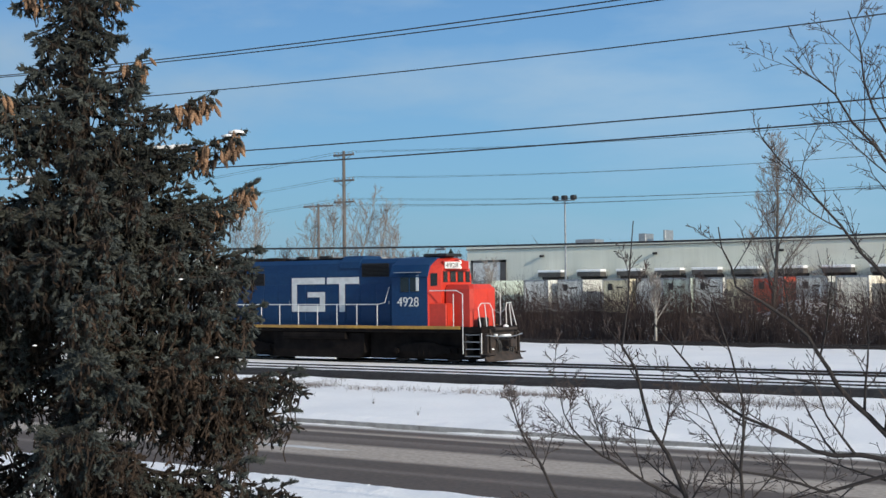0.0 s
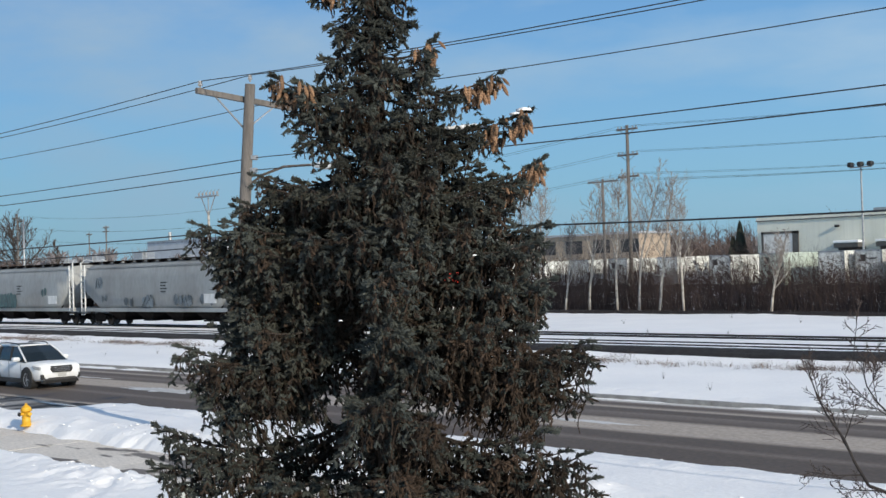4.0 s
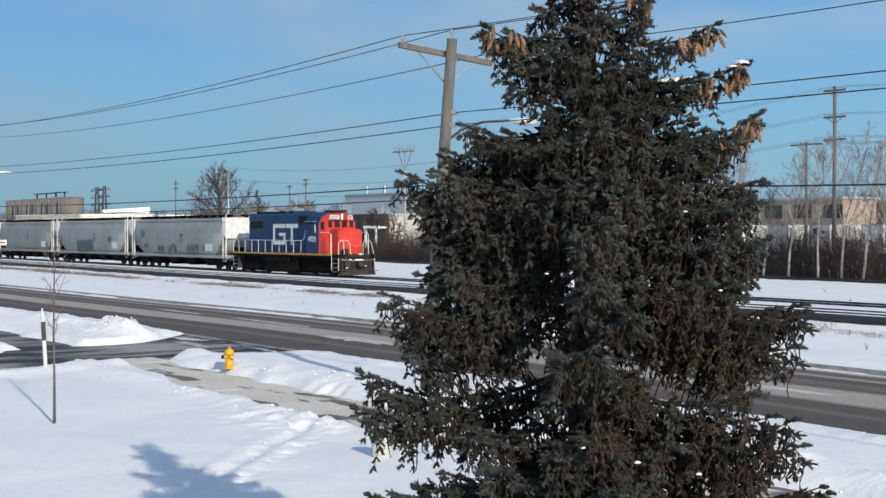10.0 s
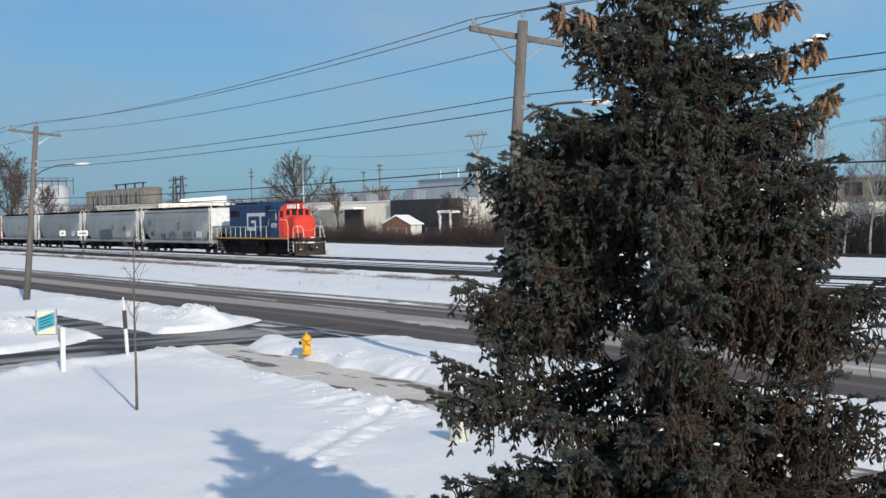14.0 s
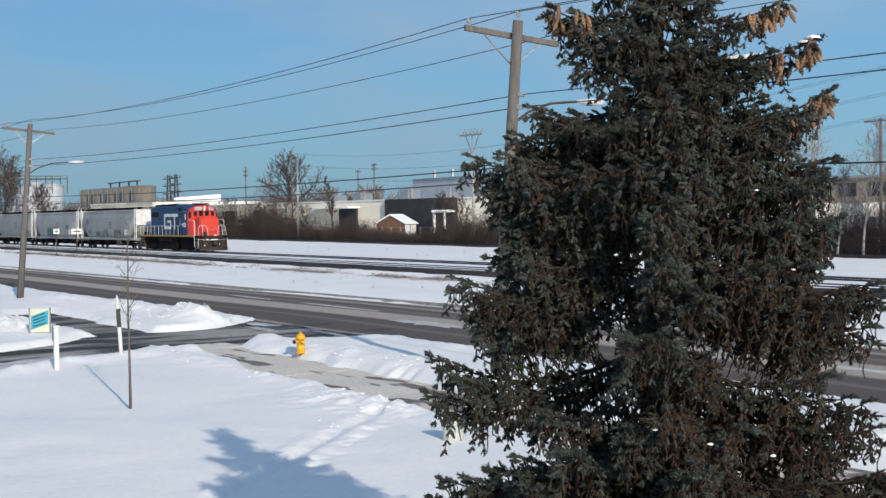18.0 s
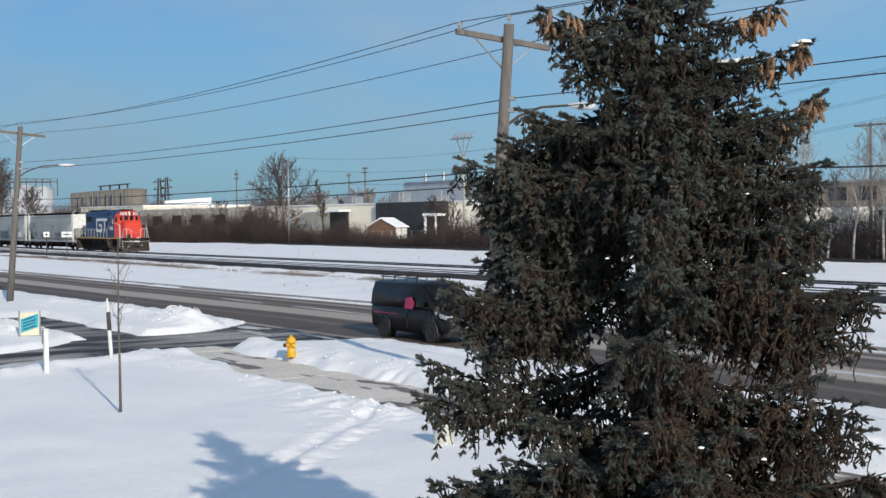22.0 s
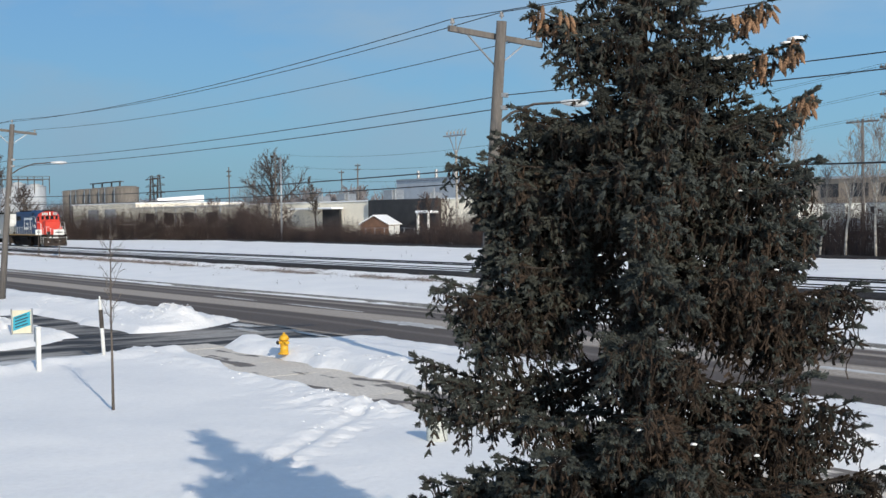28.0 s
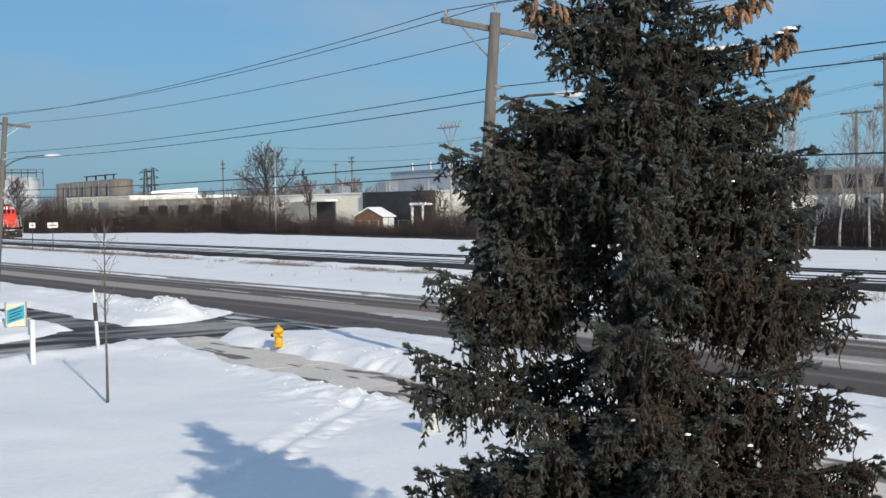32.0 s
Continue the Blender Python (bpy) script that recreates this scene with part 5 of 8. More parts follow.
    # white bars of the painted emblem on both sides
    for s in (-1, 1):
        em = part("emblem", M().box(-11.5, -9.52, s * 0.935 - 0.006, s * 0.935 + 0.006, 3.44, 3.74, 0.004), WHITE, lo, "large white block emblem")
        y0, y1 = s * 0.935 - 0.006, s * 0.935 + 0.006
        for x0, x1, z0, z1 in ((-11.5, -11.2, 2.18, 3.44), (-11.2, -9.52, 2.18, 2.46), (-9.82, -9.52, 2.46, 3.08), (-10.55, -9.82, 2.84, 3.08), (-9.4, -7.55, 3.44, 3.74), (-8.68, -8.36, 2.18, 3.44)):
            part("emblem_bar", M().box(x0, x1, y0, y1, z0, z1), WHITE, em)
    # walkway rails
    for s in (-1, 1):
        y = s * 1.46
        for i in range(10):
            part("rail_post", M().box(-0.018, 0.018, -0.014, 0.014, 1.56, 2.52), WHITE, lo, at=Matrix.Translation((-6.15 - i * 1.13, y, 0)))
        m = M()
        handrail(m, [(-16.6, y, 2.52), (-6.1, y, 2.52), (-5.75, y * 0.98, 2.6), (-5.5, y * 0.98, 3.28)])
        part("handrail", m, WHITE, lo, "long walkway handrail")
        m = M()
        handrail(m, [(-3.3, s * 1.52, 3.1), (-1.95, s * 1.52, 3.1), (-1.62, s * 1.52, 2.95), (-1.62, s * 1.52, 0.45)])
        handrail(m, [(-2.3, s * 1.2, 1.56), (-2.3, s * 1.2, 2.95)])
        part("handrail", m, WHITE, lo, "cab side grab rail")
        m = M()
        handrail(m, [(-0.72, s * 1.48, 0.45), (-0.72, s * 1.48, 1.3), (-0.95, s * 1.36, 2.35), (-0.9, s * 1.2, 2.55), (-0.8, s * 0.7, 2.55), (-0.75, s * 0.55, 2.3), (-0.7, s * 0.5, 1.56)])
        for yy in (1.0,):
            handrail(m, [(-0.75, s * yy, 1.56), (-0.85, s * yy, 2.5)])
        part("handrail", m, WHITE, lo, "white front platform railing")
        for x0 in (-1.55, -17.2):
            stair = part("steps", M().box(x0, x0 + 0.05, s * 1.2 - 0.3, s * 1.2 + 0.3, 0.3, 1.4), GRIME, lo, "boarding steps")
            part("side_plate", M().box(x0 + 0.75, x0 + 0.8, s * 1.2 - 0.3, s * 1.2 + 0.3, 0.3, 1.4), GRIME, stair)
            for k in range(4):
                part("step", M().box(x0, x0 + 0.8, s * 1.2 - 0.3, s * 1.2 + 0.3, 0.32 + k * 0.3, 0.35 + k * 0.3), STEEL, stair)
        m = M()
        handrail(m, [(-17.3, y, 0.5), (-17.3, y, 2.5), (-16.6, y, 2.52)])
        handrail(m, [(-17.3, s * 0.5, 1.56), (-17.3, s * 0.5, 2.5), (-17.3, y, 2.5)])
        part("handrail", m, WHITE, lo, "rear platform railing")
    # pilot, plough, couplers
    for x, d in ((-0.68, 1), (-17.38, -1)):
        part("pilot", M().box(min(x, x + d * 0.06), max(x, x + d * 0.06), -0.98, 0.98, 0.62, 1.46, 0.01), GRIME, lo, "weathered pilot plate")
        part("anticlimber", M().box(min(x, x + d * 0.30), max(x, x + d * 0.30), -0.9, 0.9, 1.40, 1.52, 0.02), GRIME, lo, "ribbed buffer shelf")
        part("cut_lever", M().tube([(x + d * 0.2, -1.46, 1.22), (x + d * 0.3, -0.8, 1.15), (x + d * 0.42, 0, 1.12), (x + d * 0.3, 0.8, 1.15), (x + d * 0.2, 1.46, 1.22)], 0.022, seg=5), STEEL, lo, "bent uncoupling lever")
        for yy in (-1.28, -1.02, 1.02, 1.28):
            part("bracket", M().box(min(x - d * 0.05, x + d * 0.16), max(x - d * 0.05, x + d * 0.16), yy - 0.05, yy + 0.05, 0.45, 1.30, 0.015), GRIME, lo)
        for yy in (-1.18, 1.18):
            part("footboard", M().box(min(x, x + d * 0.34), max(x, x + d * 0.34), yy - 0.33, yy + 0.33, 0.40, 0.46, 0.01), GRIME, lo, "rusty footboard")
        part("coupler", M().box(min(x, x + d * 0.62), max(x, x + d * 0.62), -0.14, 0.14, 0.72, 1.0, 0.03).box(min(x + d * 0.45, x + d * 0.68), max(x + d * 0.45, x + d * 0.68), -0.22, 0.2, 0.68, 1.04, 0.05), GRIME, lo)
        for yy in (-0.5, -0.36, 0.36, 0.5, 0.7):
            part("air_hose", M().tube([(x + d * 0.08, yy, 1.05), (x + d * 0.22, yy * 0.97, 0.8), (x + d * 0.2, yy * 0.9, 0.42)], 0.035, seg=5), BLACK, lo)
        part("step_snow", M().box(min(x + d * 0.08, x + d * 0.34), max(x + d * 0.08, x + d * 0.34), -0.3, 0.35, 1.12, 1.22, 0.04), BRIGHT_SNOW, lo, "snow lying over the coupler")
    pl = M().skin([[(-0.62, y, top), (fx - 0.10, y, 0.5 * top), (fx, y, 0.12), (-0.62, y, 0.12)] for y, fx, top in ((-1.42, -0.42, 0.42), (-0.9, -0.32, 0.60), (-0.3, -0.20, 0.66), (0.3, -0.20, 0.66), (0.9, -0.32, 0.60), (1.42, -0.42, 0.42))])
    part("plough", pl, GRIME, lo, "battered snow plough blade")
    for y, z, r in ((-0.62, 1.2, 0.10), (0.2, 1.56, 0.12), (0.6, 0.74, 0.09), (-0.9, 0.62, 0.08)):
        part("snow_clod", M().mesh([(-0.55 + v.x * r, y + v.y * r * 1.4, z + v.z * r * 0.6) for v in ico], icof), BRIGHT_SNOW, lo, "clod of snow", True)
    part("air_filter_box", M().box(-1.30, -0.95, -0.9, -0.5, 1.56, 1.95, 0.03), GRIME, lo, "rusty box on the front platform")
    part("chain", M().tube([(-0.75, -0.5, 2.3), (-0.72, 0, 2.1), (-0.75, 0.5, 2.3)], 0.015, seg=4), STEEL, lo, "chain across the front platform")
    part("fuel_tank", M().prism([(-12.3, 1.25), (-12.3, 0.40), (-12.0, 0.12), (-7.4, 0.12), (-7.0, 0.40), (-7.0, 1.25)], -1.3, 1.3), UNDER, lo, "grimy fuel tank")
    part("air_tank", M().disc((-11.5, -1.42, 1.12), (-7.9, -1.42, 1.12), 0.16, seg=10), UNDER, lo)
    part("tank_snow", M().box(-11.0, -8.6, -1.34, -1.2, 0.06, 0.13, 0.02), BRIGHT_SNOW, lo, "snow packed under the tank")
    part("traction_motor", M().box(-6.95, -1.62, -0.94, 0.94, 0.14, 1.32, 0.05), UNDER, lo, "dark motors and rigging")
    part("traction_motor", M().box(-16.8, -12.35, -0.94, 0.94, 0.14, 1.32, 0.05), UNDER, lo, "dark motors and rigging")
    axles = truck(lo, -3.95, 2.74, 0.51) + truck(lo, -14.1, 2.74, 0.51)
    return lo, axles


def hopper(label):
    """A covered hopper, its coupler faces at x = 0 and -21.2."""
    h = thing("hopper_car", label, "freight car", "grey hopper cars of the train")
    prof = [(-1.30, 1.12), (-1.50, 1.5), (-1.56, 2.4), (-1.55, 3.3), (-1.42, 3.95), (-1.0, 4.28), (-0.4, 4.40), (0.4, 4.40), (1.0, 4.28), (1.42, 3.95), (1.55, 3.3), (1.56, 2.4), (1.50, 1.5), (1.30, 1.12)]
    low = lambda k: [(y * (1 if z > 1.2 else 0.98), z) for y, z in prof]
    rings = []
    for x, zl in ((-1.35, 3.0), (-1.45, 2.3), (-3.2, 1.12), (-18.0, 1.12), (-19.75, 2.3), (-19.85, 3.0)):
        rings.append([(x, y, max(z, zl - (0.0 if abs(y) < 1.5 else 0.0))) for y, z in prof])
    part("body", M().skin(rings), HOPPER_GREY, h, "rounded grey tank body", True)
    for s in (-1, 1):
        part("side_sill", M().box(-20.6, -0.6, s * 1.42 - 0.07, s * 1.42 + 0.07, 0.98, 1.24, 0.02), HOPPER_GREY, h, "long side sill")
        part("roof_edge", M().box(-19.9, -1.3, s * 1.38 - 0.04, s * 1.38 + 0.04, 4.02, 4.12), HOPPER_GREY, h)
    wk = part("roof_walk", M().box(-20.2, -1.0, -0.95, -0.55, 4.50, 4.55).box(-20.2, -1.0, 0.55, 0.95, 4.50, 4.55), UNDER, h, "dark grated roof walkway")
    post = M().box(-0.03, 0.03, -1.0, 1.0, 4.34, 4.5).data("walk_bracket", UNDER)
    for i in range(13):
        part("bracket", post, None, wk, at=Matrix.Translation((-1.5 - i * 1.52, 0, 0)))
    hatch = M().box(-1.5, 1.5, -0.38, 0.38, 4.38, 4.56, 0.05).data("hatch", HOPPER_GREY)
    for i in range(5):
        part("hatch", hatch, None, h, at=Matrix.Translation((-3.1 - i * 3.75, 0, 0)))
    bay = M().loft([(0.42, -0.45, 0.45, -0.75, 0.75), (1.2, -1.6, 1.6, -1.3, 1.3)]).box(-0.6, 0.6, -0.85, 0.85, 0.34, 0.46).data("discharge_bay", UNDER)
    for i in range(4):
        part("discharge_bay", bay, None, h, at=Matrix.Translation((-5.0 - i * 3.73, 0, 0)))
    for x, d in ((-0.6, -1), (-20.6, 1)):
        en = M().box(x - 0.05, x + 0.05, -1.5, 1.5, 0.95, 1.25, 0.01)
        en.box(min(x, x + d * 3.0), max(x, x + d * 3.0), -0.4, 0.4, 0.8, 1.15)
        e = part("end_frame", en, HOPPER_GREY, h, "open end platform")
        for s in (-1, 1):
            ld = M()
            ld.box(x - 0.04, x + 0.04, s * 1.48 - 0.04, s * 1.48 + 0.04, 1.0, 4.5).box(x + d * 0.55 - 0.04, x + d * 0.55 + 0.04, s * 1.48 - 0.04, s * 1.48 + 0.04, 1.0, 4.35)
            for k in range(9):
                ld.box(min(x, x + d * 0.55), max(x, x + d * 0.55), s * 1.5 - 0.02, s * 1.5 + 0.02, 0.75 + k * 0.40, 0.79 + k * 0.40)
            ld.tube([(x, s * 1.48, 4.5), (x + d * 0.3, s * 1.2, 4.75), (x + d * 0.9, s * 0.9, 4.6)], 0.025, seg=4)
            part("ladder", ld, WHITE, h, "white end ladder and corner post")
        br = M()
        for s in (-1, 1):
            br.tube([(x + d * 0.1, s * 1.35, 1.2), (x + d * 0.9, s * 1.3, 3.6)], 0.05, seg=4)
            br.tube([(x + d * 2.4, s * 1.2, 1.2), (x + d * 0.85, s * 1.2, 3.0)], 0.06, seg=4)
        br.box(min(x + d * 0.2, x + d * 1.0), max(x + d * 0.2, x + d * 1.0), -0.3, 0.3, 1.3, 1.9, 0.05)
        part("brace", br, UNDER, h)
        part("coupler", M().box(min(x, x - d * 0.58), max(x, x - d * 0.58), -0.14, 0.14, 0.72, 1.0, 0.03), GRIME, h)
    part("data_panel", M().box(-4.4, -3.0, -1.585, -1.565, 1.55, 2.15), WHITE, h, "pale lettering panel with dark bars")
    bars = M()
    for k in range(4):
        bars.box(-9.6, -8.8 - 0.2 * (k % 2), -1.575, -1.557, 2.9 - k * 0.2, 2.97 - k * 0.2)
    part("lettering", bars, BLACK, h, "small dark lines of lettering")
    truck(h, -2.6, 1.78, 0.45)
    truck(h, -18.6, 1.78, 0.45)
    return h


FADED_INK = material("faded_grey_spray_paint", (0.10, 0.125, 0.145), (0.17, 0.19, 0.20), 0.6, 1.2, 8, 0, object_random=0.4)


def sprayed(h, spots, mat=MURAL):
    """Sprayed letters on the camera's side of a car, as overlapping thin blobs."""
    for x, z, w, t in spots:
        n = max(2, int(w / 0.5))
        m = M()
        for i in range(n):
            cx, cz, r = x + w * (i + 0.5) / n, z + rnd(-0.06, 0.06), t * rnd(0.42, 0.55)
            ring = [(cx + math.cos(a) * r * rnd(0.65, 1.0) * 0.8, cz + math.sin(a) * r * rnd(0.7, 1.1)) for a in (6.283 * j / 9 for j in range(9))]
            m.face([(px, -1.572 - 0.002 * (i % 3), pz) for px, pz in ring])
        part("graffiti", m, mat, h, "faded sprayed lettering")
        line = M()
        for i in range(n):
            cx, r = x + w * (i + 0.5) / n, t * 0.5
            pts = [(cx + rnd(-0.8, 0.8) * r, z + rnd(-1, 1) * r) for j in range(6)]
            for (ax, az), (bx_, bz) in zip(pts, pts[1:]):
                line.face([(ax - 0.03, -1.580, az), (ax + 0.03, -1.580, az), (bx_ + 0.03, -1.580, bz), (bx_ - 0.03, -1.580, bz)])
        part("graffiti_outline", line, INK, h, "dark sprayed outline strokes")


loco, loco_axles = locomotive()
hop = hopper("dusty light grey covered hopper car with sprayed lettering")
HOP_LEN = 21.25
cars = [hop] + [copy_thing(hop, Matrix()) for i in range(3)]
sprayed(cars[0], [(-8.0, 1.75, 2.2, 0.9), (-12.0, 1.7, 1.5, 0.9), (-14.5, 1.65, 1.4, 0.7), (-4.9, 1.8, 1.6, 0.8), (-18.2, 3.0, 0.8, 0.9), (-17.6, 1.9, 0.9, 0.5)], FADED_INK)
sprayed(cars[1], [(-14.0, 1.8, 4.2, 1.3), (-5.5, 2.4, 0.9, 0.6)])
sprayed(cars[2], [(-3.8, 1.7, 1.4, 0.7)])
part("end_panel", M().box(-1.25, -1.2, -1.35, 1.35, 2.6, 4.3, 0.02), WHITE, cars[0], "white end sheet")


def boxcar():
    b = thing("boxcar", "oxide red boxcar with ribbed sides", "freight car")
    part("body", M().loft([(1.0, -16.2, -0.7, -1.5, 1.5), (4.1, -16.2, -0.7, -1.5, 1.5), (4.35, -16.2, -0.7, -1.0, 1.0)]), BOXCAR_RED, b, "steel box body")
    rib = M().box(-0.05, 0.05, -1.56, 1.56, 1.1, 4.05).data("rib", BOXCAR_RED)
    for i in range(14):
        if i not in (6, 7):
            part("rib", rib, None, b, at=Matrix.Translation((-1.3 - i * 1.1, 0, 0)))
    part("door", M().box(-10.0, -7.4, -1.60, 1.60, 1.15, 4.0, 0.02), BOXCAR_RED, b, "sliding side door")
    truck(b, -2.4, 1.78, 0.45)
    truck(b, -14.5, 1.78, 0.45)
    return b


red_car = boxcar()

# ---------------------------------------------------------------- road vehicles
CAR_WHITE = material("white_car_paint", (0.75, 0.76, 0.77), (0.68, 0.69, 0.70), 0.28, 1.5, 20, 0, spread=0.1)
CLADDING = material("grey_plastic_cladding", (0.022, 0.022, 0.023), (0.034, 0.034, 0.034), 0.7, 5, 60, 0.1)
TYRE = material("tyre_rubber", (0.02, 0.02, 0.021), (0.035, 0.034, 0.033), 0.85, 6, 50, 0.2)
ALLOY = material("machined_alloy", (0.55, 0.56, 0.57), (0.4, 0.4, 0.41), 0.35, 6, 50, 0, metal=0.8)
VAN_BLACK = material("black_van_paint", (0.008, 0.007, 0.0075), (0.012, 0.010, 0.0105), 0.34, 1.5, 20, 0, spread=0.2, spec=0.25)
VAN_GLASS = material("black_tinted_glass", (0.006, 0.006, 0.007), None, 0.06, 1.5, 20, 0, spread=0.1, spec=0.16)
CHROME = material("chrome_trim", (0.75, 0.76, 0.78), None, 0.15, 5, 40, 0, metal=1.0, spread=0.1)
CAR_GLASS = glass("tinted_car_glass", (0.008, 0.012, 0.013), 0.02)
LIGHT_GLASS = glass("clear_lamp_cover", (0.30, 0.31, 0.32), 0.08)
PLATE = material("blank_plate", (0.42, 0.42, 0.41), (0.36, 0.36, 0.35), 0.5, 8, 50, 0)
MAGENTA = material("magenta_vinyl", (0.55, 0.02, 0.10), (0.45, 0.02, 0.09), 0.4, 4, 30, 0, spread=0.2)


def station(x, w, zb, zm, zt):
    return [(x, -w * 0.86, zb), (x, -w * 0.97, zb + 0.10), (x, -w, zm), (x, -w * 0.965, zt - 0.07), (x, -w * 0.86, zt), (x, 0, zt + 0.025), (x, w * 0.86, zt), (x, w * 0.965, zt - 0.07), (x, w, zm), (x, w * 0.97, zb + 0.10), (x, w * 0.86, zb)]


def road_wheel(parent, x, y, r, rim_r, spokes, rim_mat=None):
    s = -1 if y < 0 else 1
    circle = [6.283 * j / 24 for j in range(24)]
    w = part("wheel", M().skin([[(math.cos(a) * q, s * yy, math.sin(a) * q) for a in circle] for yy, q in ((-0.18, rim_r), (-0.19, r - 0.03), (-0.15, r), (0.01, r), (0.045, r - 0.03), (0.04, rim_r), (-0.01, rim_r - 0.01), (-0.02, 0.03))]), TYRE, parent, "black tyre and wheel", at=Matrix.Translation((x, y, r)))
    m = M()
    for k in range(spokes):
        a = 6.283 * k / spokes
        c, d = math.cos(a), math.sin(a)
        for o in (-0.16, 0.16):
            e, g = math.cos(a + o), math.sin(a + o)
            m.skin([[(c * 0.05 - d * 0.02, s * 0.0, d * 0.05 + c * 0.02), (c * 0.05 + d * 0.02, s * 0.0, d * 0.05 - c * 0.02), (c * 0.05, s * 0.03, d * 0.05)],
                    [(e * (rim_r - 0.01) - g * 0.018, s * 0.005, g * (rim_r - 0.01) + e * 0.018), (e * (rim_r - 0.01) + g * 0.018, s * 0.005, g * (rim_r - 0.01) - e * 0.018), (e * (rim_r - 0.01), s * 0.025, g * (rim_r - 0.01))]])
    m.skin([[(math.cos(a) * q, s * yy, math.sin(a) * q) for a in circle] for yy, q in ((0.0, rim_r + 0.012), (0.035, rim_r + 0.008), (0.03, rim_r - 0.02), (0.0, rim_r - 0.02))], cap=False)
    m.disc((0, s * 0.0, 0), (0, s * 0.035, 0), 0.055, 0.045, 10)
    part("rim", m, rim_mat or ALLOY, w, "black steel rim" if rim_mat else "alloy rim")
    return w


def arch(parent, x, y, r, mat):
    """A wheel-arch lip with the dark well behind it."""
    s = -1 if y < 0 else 1
    m = M()
    well = M()
    angles = [math.pi * (-0.06 + 1.12 * j / 14) for j in range(15)]
    rings = []
    for a in angles:
        c, d = math.cos(a), math.sin(a)
        rings.append([(x + c * q, y + s * yy, 0.345 + d * q) for q, yy in ((r, 0.0), (r, 0.03), (r + 0.075, 0.025), (r + 0.085, 0.0))])
    m.skin(rings)
    part("wheel_arch", m, mat, parent, "dark plastic arch lip")
    well.disc((x, y - s * 0.3, 0.345), (x, y + s * 0.012, 0.345), r + 0.005, r + 0.005, 24)
    part("wheel_well", well, BLACK, parent)


